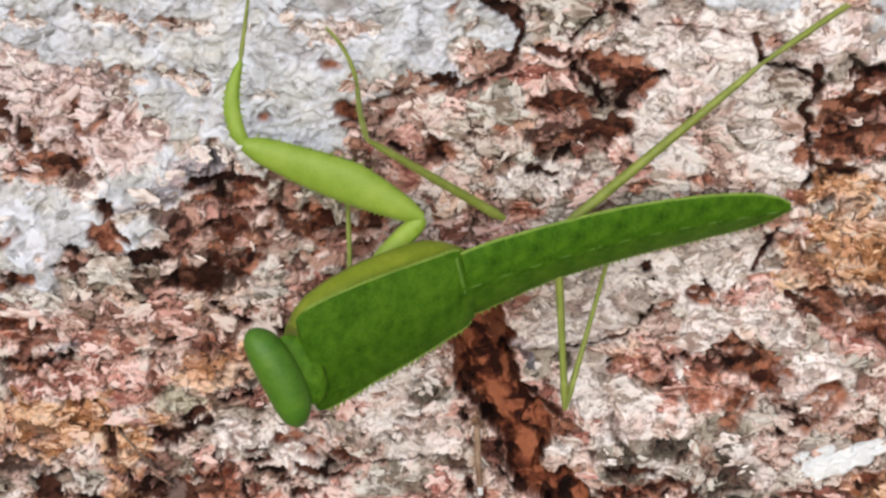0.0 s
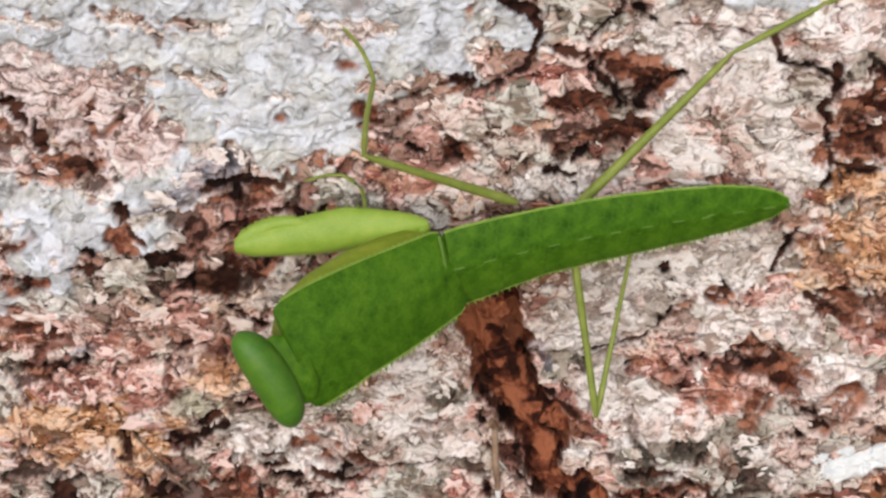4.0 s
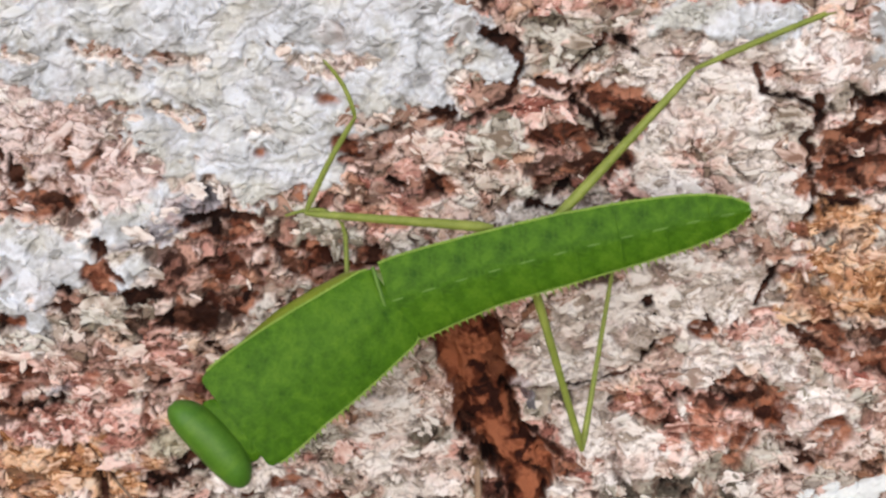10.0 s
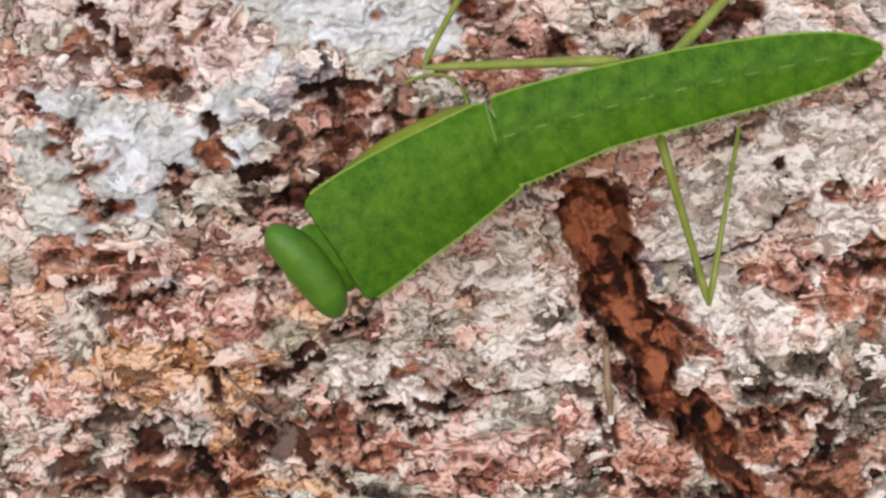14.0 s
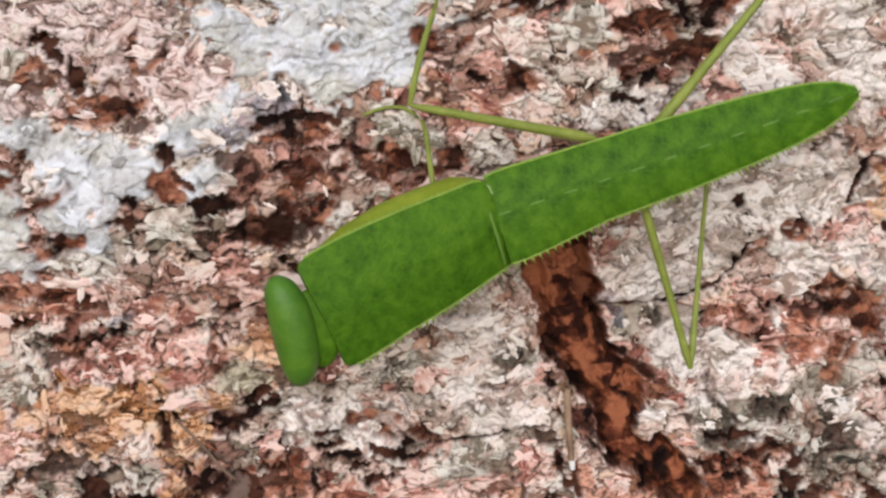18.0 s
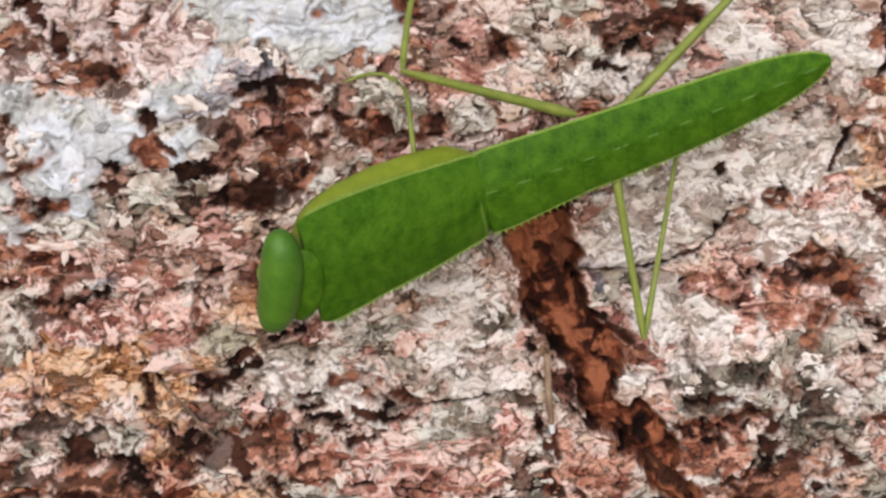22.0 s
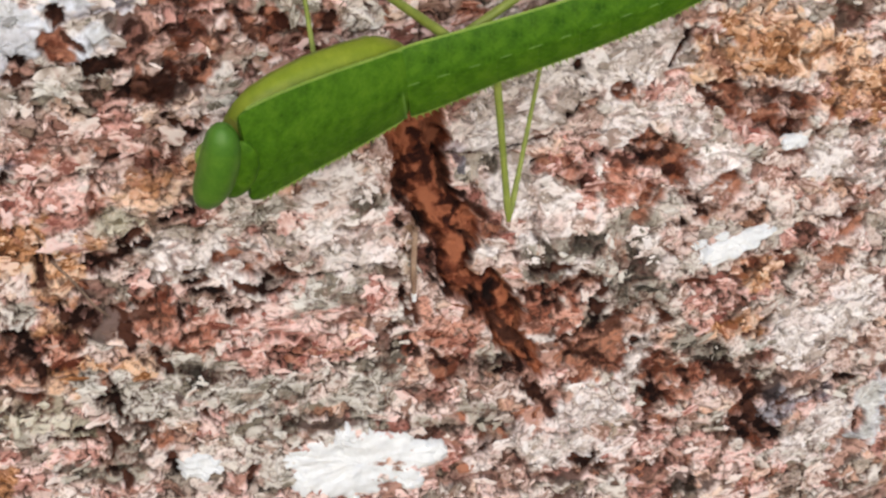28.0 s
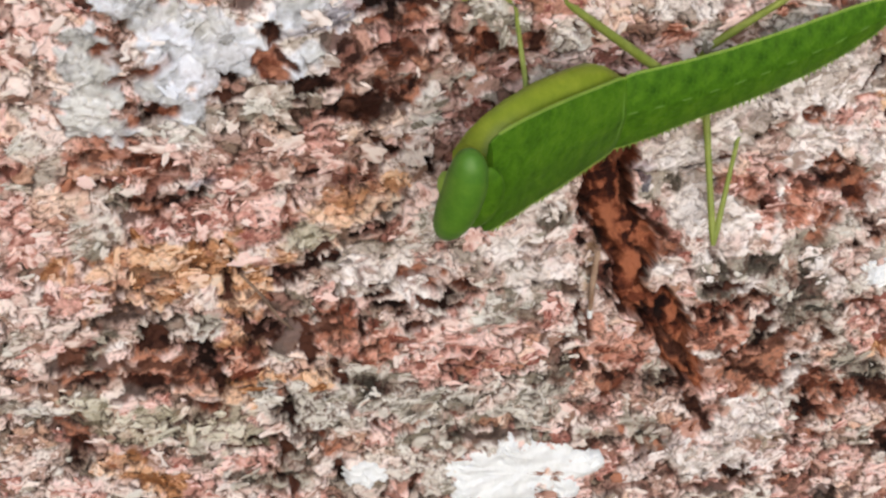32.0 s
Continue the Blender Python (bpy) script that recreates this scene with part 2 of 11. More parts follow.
stroke("white", 0.240, (-2.74, -1.09), (-1.86, -1.05), (-0.84, -1.04), (0.12, -1.07))
stroke("white", 0.144, (-2.84, -1.44), (-2.86, -1.02))
stroke("white", 0.176, (-0.09, -1.39), (0.05, -1.50), (-0.33, -1.53))
stroke("white", 0.134, (2.83, -1.15), (3.11, -1.33), (3.07, -1.05))
stroke("white", 0.095, (1.49, -1.07), (2.24, -1.05))
stroke("white", 0.240, (-2.74, -1.09), (-1.86, -1.05), (-0.84, -1.04), (0.12, -1.07))
stroke("white", 0.144, (-2.84, -1.44), (-2.86, -1.02))
stroke("white", 0.176, (-0.09, -1.39), (0.05, -1.50), (-0.33, -1.53))
stroke("white", 0.134, (2.83, -1.15), (3.11, -1.33), (3.07, -1.05))
stroke("white", 0.095, (1.49, -1.07), (2.24, -1.05))
stroke("white", 0.240, (-2.74, -1.09), (-1.86, -1.05), (-0.84, -1.04), (0.12, -1.07))
stroke("white", 0.144, (-2.84, -1.44), (-2.86, -1.02))
stroke("white", 0.176, (-0.09, -1.39), (0.05, -1.50), (-0.33, -1.53))
stroke("white", 0.134, (2.83, -1.15), (3.11, -1.33), (3.07, -1.05))
stroke("white", 0.095, (1.49, -1.07), (2.24, -1.05))
stroke("white", 0.240, (-2.74, -1.09), (-1.86, -1.05), (-0.84, -1.04), (0.12, -1.07))
stroke("white", 0.144, (-2.84, -1.44), (-2.86, -1.02))
stroke("white", 0.176, (-0.09, -1.39), (0.05, -1.50), (-0.33, -1.53))
stroke("white", 0.134, (2.83, -1.15), (3.11, -1.33), (3.07, -1.05))
stroke("white", 0.095, (1.49, -1.07), (2.24, -1.05))
stroke("white", 0.240, (-2.74, -1.09), (-1.86, -1.05), (-0.84, -1.04), (0.12, -1.07))
stroke("white", 0.144, (-2.84, -1.44), (-2.86, -1.02))
stroke("white", 0.176, (-0.09, -1.39), (0.05, -1.50), (-0.33, -1.53))
stroke("white", 0.134, (2.83, -1.15), (3.11, -1.33), (3.07, -1.05))
stroke("white", 0.095, (1.49, -1.07), (2.24, -1.05))
stroke("white", 0.240, (-2.74, -1.09), (-1.86, -1.05), (-0.84, -1.04), (0.12, -1.07))
stroke("white", 0.144, (-2.84, -1.44), (-2.86, -1.02))
stroke("white", 0.176, (-0.09, -1.39), (0.05, -1.50), (-0.33, -1.53))
stroke("white", 0.134, (2.83, -1.15), (3.11, -1.33), (3.07, -1.05))
stroke("white", 0.095, (1.49, -1.07), (2.24, -1.05))
stroke("white", 0.240, (-2.74, -1.09), (-1.86, -1.05), (-0.84, -1.04), (0.12, -1.07))
stroke("white", 0.144, (-2.84, -1.44), (-2.86, -1.02))
stroke("white", 0.176, (-0.09, -1.39), (0.05, -1.50), (-0.33, -1.53))
stroke("white", 0.134, (2.83, -1.15), (3.11, -1.33), (3.07, -1.05))
stroke("white", 0.095, (1.49, -1.07), (2.24, -1.05))
stroke("white", 0.240, (-2.74, -1.09), (-1.86, -1.05), (-0.84, -1.04), (0.12, -1.07))
stroke("white", 0.144, (-2.84, -1.44), (-2.86, -1.02))
stroke("white", 0.176, (-0.09, -1.39), (0.05, -1.50), (-0.33, -1.53))
stroke("white", 0.134, (2.83, -1.15), (3.11, -1.33), (3.07, -1.05))
stroke("white", 0.095, (1.49, -1.07), (2.24, -1.05))
stroke("white", 0.240, (-2.74, -1.09), (-1.86, -1.05), (-0.84, -1.04), (0.12, -1.07))
stroke("white", 0.144, (-2.84, -1.44), (-2.86, -1.02))
stroke("white", 0.176, (-0.09, -1.39), (0.05, -1.50), (-0.33, -1.53))
stroke("white", 0.134, (2.83, -1.15), (3.11, -1.33), (3.07, -1.05))
stroke("white", 0.095, (1.49, -1.07), (2.24, -1.05))
stroke("white", 0.240, (-2.74, -1.09), (-1.86, -1.05), (-0.84, -1.04), (0.12, -1.07))
stroke("white", 0.144, (-2.84, -1.44), (-2.86, -1.02))
patch("white", 0.50, -1.36, 0.16, 0.12, -3)
stroke("white", 0.202, (-1.77, -1.76), (-1.38, -1.86), (-0.89, -2.01))
stroke("white", 0.166, (-0.62, -1.75), (-0.63, -2.02))
stroke("white", 0.146, (-1.88, -2.19), (-1.62, -2.21), (-1.86, -2.33))
stroke("white", 0.156, (-2.61, -2.44), (-2.35, -2.48), (-2.16, -2.58))
stroke("white", 0.130, (-2.89, -2.26), (-2.73, -2.34))
stroke("white", 0.098, (-2.56, -2.69), (-2.40, -2.74))
stroke("white", 0.087, (-2.29, -2.64), (-2.37, -2.87))
stroke("white", 0.078, (-1.74, -2.56), (-1.87, -2.65))
stroke("white", 0.190, (-2.98, -1.43), (-2.22, -1.42), (-1.27, -1.51), (-0.62, -1.56))
stroke("white", 0.202, (-1.77, -1.76), (-1.38, -1.86), (-0.89, -2.01))
stroke("white", 0.166, (-0.62, -1.75), (-0.63, -2.02))
stroke("white", 0.146, (-1.88, -2.19), (-1.62, -2.21), (-1.86, -2.33))
stroke("white", 0.156, (-2.61, -2.44), (-2.35, -2.48), (-2.16, -2.58))
stroke("white", 0.130, (-2.89, -2.26), (-2.73, -2.34))
stroke("white", 0.098, (-2.56, -2.69), (-2.40, -2.74))
stroke("white", 0.087, (-2.29, -2.64), (-2.37, -2.87))
stroke("white", 0.078, (-1.74, -2.56), (-1.87, -2.65))
stroke("white", 0.190, (-2.98, -1.43), (-2.22, -1.42), (-1.27, -1.51), (-0.62, -1.56))
stroke("white", 0.190, (-2.98, -1.43), (-2.22, -1.42), (-1.27, -1.51), (-0.62, -1.56))
stroke("white", 0.202, (-1.77, -1.76), (-1.38, -1.86), (-0.89, -2.01))
stroke("white", 0.166, (-0.62, -1.75), (-0.63, -2.02))
stroke("white", 0.146, (-1.88, -2.19), (-1.62, -2.21), (-1.86, -2.33))
stroke("white", 0.156, (-2.61, -2.44), (-2.35, -2.48), (-2.16, -2.58))
stroke("white", 0.130, (-2.89, -2.26), (-2.73, -2.34))
stroke("white", 0.098, (-2.56, -2.69), (-2.40, -2.74))
stroke("white", 0.087, (-2.29, -2.64), (-2.37, -2.87))
stroke("white", 0.078, (-1.74, -2.56), (-1.87, -2.65))
stroke("white", 0.190, (-2.98, -1.43), (-2.22, -1.42), (-1.27, -1.51), (-0.62, -1.56))
stroke("white", 0.190, (-2.98, -1.43), (-2.22, -1.42), (-1.27, -1.51), (-0.62, -1.56))
stroke("white", 0.190, (-2.98, -1.43), (-2.22, -1.42), (-1.27, -1.51), (-0.62, -1.56))
stroke("white", 0.202, (-1.77, -1.76), (-1.38, -1.86), (-0.89, -2.01))
stroke("white", 0.166, (-0.62, -1.75), (-0.63, -2.02))
stroke("white", 0.146, (-1.88, -2.19), (-1.62, -2.21), (-1.86, -2.33))
stroke("white", 0.156, (-2.61, -2.44), (-2.35, -2.48), (-2.16, -2.58))
stroke("white", 0.130, (-2.89, -2.26), (-2.73, -2.34))
stroke("white", 0.098, (-2.56, -2.69), (-2.40, -2.74))
stroke("white", 0.087, (-2.29, -2.64), (-2.37, -2.87))
stroke("white", 0.078, (-1.74, -2.56), (-1.87, -2.65))
stroke("white", 0.190, (-2.98, -1.43), (-2.22, -1.42), (-1.27, -1.51), (-0.62, -1.56))
stroke("white", 0.190, (-2.98, -1.43), (-2.22, -1.42), (-1.27, -1.51), (-0.62, -1.56))
stroke("white", 0.190, (-2.98, -1.43), (-2.22, -1.42), (-1.27, -1.51), (-0.62, -1.56))
stroke("white", 0.190, (-2.98, -1.43), (-2.22, -1.42), (-1.27, -1.51), (-0.62, -1.56))
stroke("white", 0.202, (-1.77, -1.76), (-1.38, -1.86), (-0.89, -2.01))
stroke("white", 0.166, (-0.62, -1.75), (-0.63, -2.02))
stroke("white", 0.146, (-1.88, -2.19), (-1.62, -2.21), (-1.86, -2.33))
stroke("white", 0.156, (-2.61, -2.44), (-2.35, -2.48), (-2.16, -2.58))
stroke("white", 0.130, (-2.89, -2.26), (-2.73, -2.34))
stroke("white", 0.098, (-2.56, -2.69), (-2.40, -2.74))
stroke("white", 0.087, (-2.29, -2.64), (-2.37, -2.87))
stroke("white", 0.078, (-1.74, -2.56), (-1.87, -2.65))
stroke("white", 0.190, (-2.98, -1.43), (-2.22, -1.42), (-1.27, -1.51), (-0.62, -1.56))
stroke("white", 0.190, (-2.98, -1.43), (-2.22, -1.42), (-1.27, -1.51), (-0.62, -1.56))
stroke("white", 0.190, (-2.98, -1.43), (-2.22, -1.42), (-1.27, -1.51), (-0.62, -1.56))
stroke("white", 0.190, (-2.98, -1.43), (-2.22, -1.42), (-1.27, -1.51), (-0.62, -1.56))
stroke("white", 0.190, (-2.98, -1.43), (-2.22, -1.42), (-1.27, -1.51), (-0.62, -1.56))
stroke("white", 0.202, (-1.77, -1.76), (-1.38, -1.86), (-0.89, -2.01))
stroke("white", 0.166, (-0.62, -1.75), (-0.63, -2.02))
stroke("white", 0.146, (-1.88, -2.19), (-1.62, -2.21), (-1.86, -2.33))
stroke("white", 0.156, (-2.61, -2.44), (-2.35, -2.48), (-2.16, -2.58))
stroke("white", 0.130, (-2.89, -2.26), (-2.73, -2.34))
stroke("white", 0.098, (-2.56, -2.69), (-2.40, -2.74))
stroke("white", 0.087, (-2.29, -2.64), (-2.37, -2.87))
stroke("white", 0.078, (-1.74, -2.56), (-1.87, -2.65))
stroke("white", 0.190, (-2.98, -1.43), (-2.22, -1.42), (-1.27, -1.51), (-0.62, -1.56))
stroke("white", 0.190, (-2.98, -1.43), (-2.22, -1.42), (-1.27, -1.51), (-0.62, -1.56))
stroke("white", 0.190, (-2.98, -1.43), (-2.22, -1.42), (-1.27, -1.51), (-0.62, -1.56))
stroke("white", 0.190, (-2.98, -1.43), (-2.22, -1.42), (-1.27, -1.51), (-0.62, -1.56))
stroke("white", 0.190, (-2.98, -1.43), (-2.22, -1.42), (-1.27, -1.51), (-0.62, -1.56))
stroke("white", 0.190, (-2.98, -1.43), (-2.22, -1.42), (-1.27, -1.51), (-0.62, -1.56))
stroke("white", 0.202, (-1.77, -1.76), (-1.38, -1.86), (-0.89, -2.01))
stroke("white", 0.166, (-0.62, -1.75), (-0.63, -2.02))
stroke("white", 0.146, (-1.88, -2.19), (-1.62, -2.21), (-1.86, -2.33))
stroke("white", 0.156, (-2.61, -2.44), (-2.35, -2.48), (-2.16, -2.58))
stroke("white", 0.130, (-2.89, -2.26), (-2.73, -2.34))
stroke("white", 0.098, (-2.56, -2.69), (-2.40, -2.74))
stroke("white", 0.087, (-2.29, -2.64), (-2.37, -2.87))
stroke("white", 0.078, (-1.74, -2.56), (-1.87, -2.65))
stroke("white", 0.190, (-2.98, -1.43), (-2.22, -1.42), (-1.27, -1.51), (-0.62, -1.56))
stroke("white", 0.190, (-2.98, -1.43), (-2.22, -1.42), (-1.27, -1.51), (-0.62, -1.56))
stroke("white", 0.190, (-2.98, -1.43), (-2.22, -1.42), (-1.27, -1.51), (-0.62, -1.56))
stroke("white", 0.190, (-2.98, -1.43), (-2.22, -1.42), (-1.27, -1.51), (-0.62, -1.56))
stroke("white", 0.190, (-2.98, -1.43), (-2.22, -1.42), (-1.27, -1.51), (-0.62, -1.56))
stroke("white", 0.190, (-2.98, -1.43), (-2.22, -1.42), (-1.27, -1.51), (-0.62, -1.56))
stroke("white", 0.190, (-2.98, -1.43), (-2.22, -1.42), (-1.27, -1.51), (-0.62, -1.56))
stroke("white", 0.202, (-1.77, -1.76), (-1.38, -1.86), (-0.89, -2.01))
stroke("white", 0.166, (-0.62, -1.75), (-0.63, -2.02))
stroke("white", 0.146, (-1.88, -2.19), (-1.62, -2.21), (-1.86, -2.33))
stroke("white", 0.156, (-2.61, -2.44), (-2.35, -2.48), (-2.16, -2.58))
stroke("white", 0.130, (-2.89, -2.26), (-2.73, -2.34))
stroke("white", 0.098, (-2.56, -2.69), (-2.40, -2.74))
stroke("white", 0.087, (-2.29, -2.64), (-2.37, -2.87))
stroke("white", 0.078, (-1.74, -2.56), (-1.87, -2.65))
stroke("white", 0.190, (-2.98, -1.43), (-2.22, -1.42), (-1.27, -1.51), (-0.62, -1.56))
stroke("white", 0.190, (-2.98, -1.43), (-2.22, -1.42), (-1.27, -1.51), (-0.62, -1.56))
stroke("white", 0.190, (-2.98, -1.43), (-2.22, -1.42), (-1.27, -1.51), (-0.62, -1.56))
stroke("white", 0.190, (-2.98, -1.43), (-2.22, -1.42), (-1.27, -1.51), (-0.62, -1.56))
stroke("white", 0.190, (-2.98, -1.43), (-2.22, -1.42), (-1.27, -1.51), (-0.62, -1.56))
stroke("white", 0.190, (-2.98, -1.43), (-2.22, -1.42), (-1.27, -1.51), (-0.62, -1.56))
stroke("white", 0.190, (-2.98, -1.43), (-2.22, -1.42), (-1.27, -1.51), (-0.62, -1.56))
stroke("white", 0.190, (-2.98, -1.43), (-2.22, -1.42), (-1.27, -1.51), (-0.62, -1.56))
stroke("white", 0.202, (-1.77, -1.76), (-1.38, -1.86), (-0.89, -2.01))
stroke("white", 0.166, (-0.62, -1.75), (-0.63, -2.02))
stroke("white", 0.146, (-1.88, -2.19), (-1.62, -2.21), (-1.86, -2.33))
stroke("white", 0.156, (-2.61, -2.44), (-2.35, -2.48), (-2.16, -2.58))
stroke("white", 0.130, (-2.89, -2.26), (-2.73, -2.34))
stroke("white", 0.098, (-2.56, -2.69), (-2.40, -2.74))
stroke("white", 0.087, (-2.29, -2.64), (-2.37, -2.87))
stroke("white", 0.078, (-1.74, -2.56), (-1.87, -2.65))
stroke("white", 0.190, (-2.98, -1.43), (-2.22, -1.42), (-1.27, -1.51), (-0.62, -1.56))
stroke("white", 0.190, (-2.98, -1.43), (-2.22, -1.42), (-1.27, -1.51), (-0.62, -1.56))
stroke("white", 0.190, (-2.98, -1.43), (-2.22, -1.42), (-1.27, -1.51), (-0.62, -1.56))
stroke("white", 0.190, (-2.98, -1.43), (-2.22, -1.42), (-1.27, -1.51), (-0.62, -1.56))
stroke("white", 0.190, (-2.98, -1.43), (-2.22, -1.42), (-1.27, -1.51), (-0.62, -1.56))
stroke("white", 0.190, (-2.98, -1.43), (-2.22, -1.42), (-1.27, -1.51), (-0.62, -1.56))
stroke("white", 0.190, (-2.98, -1.43), (-2.22, -1.42), (-1.27, -1.51), (-0.62, -1.56))
stroke("white", 0.190, (-2.98, -1.43), (-2.22, -1.42), (-1.27, -1.51), (-0.62, -1.56))
stroke("white", 0.190, (-2.98, -1.43), (-2.22, -1.42), (-1.27, -1.51), (-0.62, -1.56))
stroke("white", 0.202, (-1.77, -1.76), (-1.38, -1.86), (-0.89, -2.01))
stroke("white", 0.166, (-0.62, -1.75), (-0.63, -2.02))
stroke("white", 0.146, (-1.88, -2.19), (-1.62, -2.21), (-1.86, -2.33))
stroke("white", 0.156, (-2.61, -2.44), (-2.35, -2.48), (-2.16, -2.58))
stroke("white", 0.130, (-2.89, -2.26), (-2.73, -2.34))
stroke("white", 0.098, (-2.56, -2.69), (-2.40, -2.74))
stroke("white", 0.087, (-2.29, -2.64), (-2.37, -2.87))
stroke("white", 0.078, (-1.74, -2.56), (-1.87, -2.65))
stroke("white", 0.190, (-2.98, -1.43), (-2.22, -1.42), (-1.27, -1.51), (-0.62, -1.56))
stroke("white", 0.190, (-2.98, -1.43), (-2.22, -1.42), (-1.27, -1.51), (-0.62, -1.56))
stroke("white", 0.190, (-2.98, -1.43), (-2.22, -1.42), (-1.27, -1.51), (-0.62, -1.56))
stroke("white", 0.190, (-2.98, -1.43), (-2.22, -1.42), (-1.27, -1.51), (-0.62, -1.56))
stroke("white", 0.190, (-2.98, -1.43), (-2.22, -1.42), (-1.27, -1.51), (-0.62, -1.56))
stroke("white", 0.190, (-2.98, -1.43), (-2.22, -1.42), (-1.27, -1.51), (-0.62, -1.56))
stroke("white", 0.190, (-2.98, -1.43), (-2.22, -1.42), (-1.27, -1.51), (-0.62, -1.56))
stroke("white", 0.190, (-2.98, -1.43), (-2.22, -1.42), (-1.27, -1.51), (-0.62, -1.56))
stroke("white", 0.190, (-2.98, -1.43), (-2.22, -1.42), (-1.27, -1.51), (-0.62, -1.56))
stroke("white", 0.190, (-2.98, -1.43), (-2.22, -1.42), (-1.27, -1.51), (-0.62, -1.56))
stroke("white", 0.202, (-1.77, -1.76), (-1.38, -1.86), (-0.89, -2.01))
stroke("white", 0.166, (-0.62, -1.75), (-0.63, -2.02))
stroke("white", 0.146, (-1.88, -2.19), (-1.62, -2.21), (-1.86, -2.33))
stroke("white", 0.156, (-2.61, -2.44), (-2.35, -2.48), (-2.16, -2.58))
stroke("white", 0.130, (-2.89, -2.26), (-2.73, -2.34))
stroke("white", 0.098, (-2.56, -2.69), (-2.40, -2.74))
stroke("white", 0.087, (-2.29, -2.64), (-2.37, -2.87))
stroke("white", 0.078, (-1.74, -2.56), (-1.87, -2.65))
stroke("white", 0.190, (-2.98, -1.43), (-2.22, -1.42), (-1.27, -1.51), (-0.62, -1.56))
stroke("white", 0.190, (-2.98, -1.43), (-2.22, -1.42), (-1.27, -1.51), (-0.62, -1.56))
stroke("white", 0.190, (-2.98, -1.43), (-2.22, -1.42), (-1.27, -1.51), (-0.62, -1.56))
stroke("white", 0.190, (-2.98, -1.43), (-2.22, -1.42), (-1.27, -1.51), (-0.62, -1.56))
stroke("white", 0.190, (-2.98, -1.43), (-2.22, -1.42), (-1.27, -1.51), (-0.62, -1.56))
stroke("white", 0.190, (-2.98, -1.43), (-2.22, -1.42), (-1.27, -1.51), (-0.62, -1.56))
stroke("white", 0.190, (-2.98, -1.43), (-2.22, -1.42), (-1.27, -1.51), (-0.62, -1.56))
stroke("white", 0.190, (-2.98, -1.43), (-2.22, -1.42), (-1.27, -1.51), (-0.62, -1.56))
stroke("white", 0.190, (-2.98, -1.43), (-2.22, -1.42), (-1.27, -1.51), (-0.62, -1.56))
stroke("white", 0.190, (-2.98, -1.43), (-2.22, -1.42), (-1.27, -1.51), (-0.62, -1.56))
stroke("white", 0.190, (-2.98, -1.43), (-2.22, -1.42), (-1.27, -1.51), (-0.62, -1.56))
stroke("white", 0.202, (-1.77, -1.76), (-1.38, -1.86), (-0.89, -2.01))
stroke("white", 0.166, (-0.62, -1.75), (-0.63, -2.02))
stroke("white", 0.146, (-1.88, -2.19), (-1.62, -2.21), (-1.86, -2.33))
stroke("white", 0.156, (-2.61, -2.44), (-2.35, -2.48), (-2.16, -2.58))
stroke("white", 0.130, (-2.89, -2.26), (-2.73, -2.34))
stroke("white", 0.098, (-2.56, -2.69), (-2.40, -2.74))
stroke("white", 0.087, (-2.29, -2.64), (-2.37, -2.87))
stroke("white", 0.078, (-1.74, -2.56), (-1.87, -2.65))
stroke("white", 0.190, (-2.98, -1.43), (-2.22, -1.42), (-1.27, -1.51), (-0.62, -1.56))
stroke("white", 0.190, (-2.98, -1.43), (-2.22, -1.42), (-1.27, -1.51), (-0.62, -1.56))
stroke("white", 0.190, (-2.98, -1.43), (-2.22, -1.42), (-1.27, -1.51), (-0.62, -1.56))
stroke("white", 0.190, (-2.98, -1.43), (-2.22, -1.42), (-1.27, -1.51), (-0.62, -1.56))
stroke("white", 0.190, (-2.98, -1.43), (-2.22, -1.42), (-1.27, -1.51), (-0.62, -1.56))
stroke("white", 0.190, (-2.98, -1.43), (-2.22, -1.42), (-1.27, -1.51), (-0.62, -1.56))
stroke("white", 0.190, (-2.98, -1.43), (-2.22, -1.42), (-1.27, -1.51), (-0.62, -1.56))
stroke("white", 0.190, (-2.98, -1.43), (-2.22, -1.42), (-1.27, -1.51), (-0.62, -1.56))
stroke("white", 0.190, (-2.98, -1.43), (-2.22, -1.42), (-1.27, -1.51), (-0.62, -1.56))
stroke("white", 0.190, (-2.98, -1.43), (-2.22, -1.42), (-1.27, -1.51), (-0.62, -1.56))
stroke("white", 0.190, (-2.98, -1.43), (-2.22, -1.42), (-1.27, -1.51), (-0.62, -1.56))
stroke("white", 0.190, (-2.98, -1.43), (-2.22, -1.42), (-1.27, -1.51), (-0.62, -1.56))
stroke("white", 0.202, (-1.77, -1.76), (-1.38, -1.86), (-0.89, -2.01))
stroke("white", 0.166, (-0.62, -1.75), (-0.63, -2.02))
stroke("white", 0.146, (-1.88, -2.19), (-1.62, -2.21), (-1.86, -2.33))
stroke("white", 0.156, (-2.61, -2.44), (-2.35, -2.48), (-2.16, -2.58))
stroke("white", 0.130, (-2.89, -2.26), (-2.73, -2.34))
stroke("white", 0.098, (-2.56, -2.69), (-2.40, -2.74))
stroke("white", 0.087, (-2.29, -2.64), (-2.37, -2.87))
stroke("white", 0.078, (-1.74, -2.56), (-1.87, -2.65))
stroke("white", 0.194, (-3.03, -2.67), (-2.97, -3.01))
stroke("white", 0.126, (-2.51, -2.65), (-2.29, -2.63))
stroke("white", 0.118, (-2.60, -2.82), (-2.43, -2.93))
patch("white", 4.52, -5.90, 0.23, 0.27, -7)
patch("bare", -2.24, -2.02, 0.42, 0.33, 1)
stroke("blush", 0.212, (-2.54, -1.80), (-2.23, -1.87), (-1.88, -1.88))
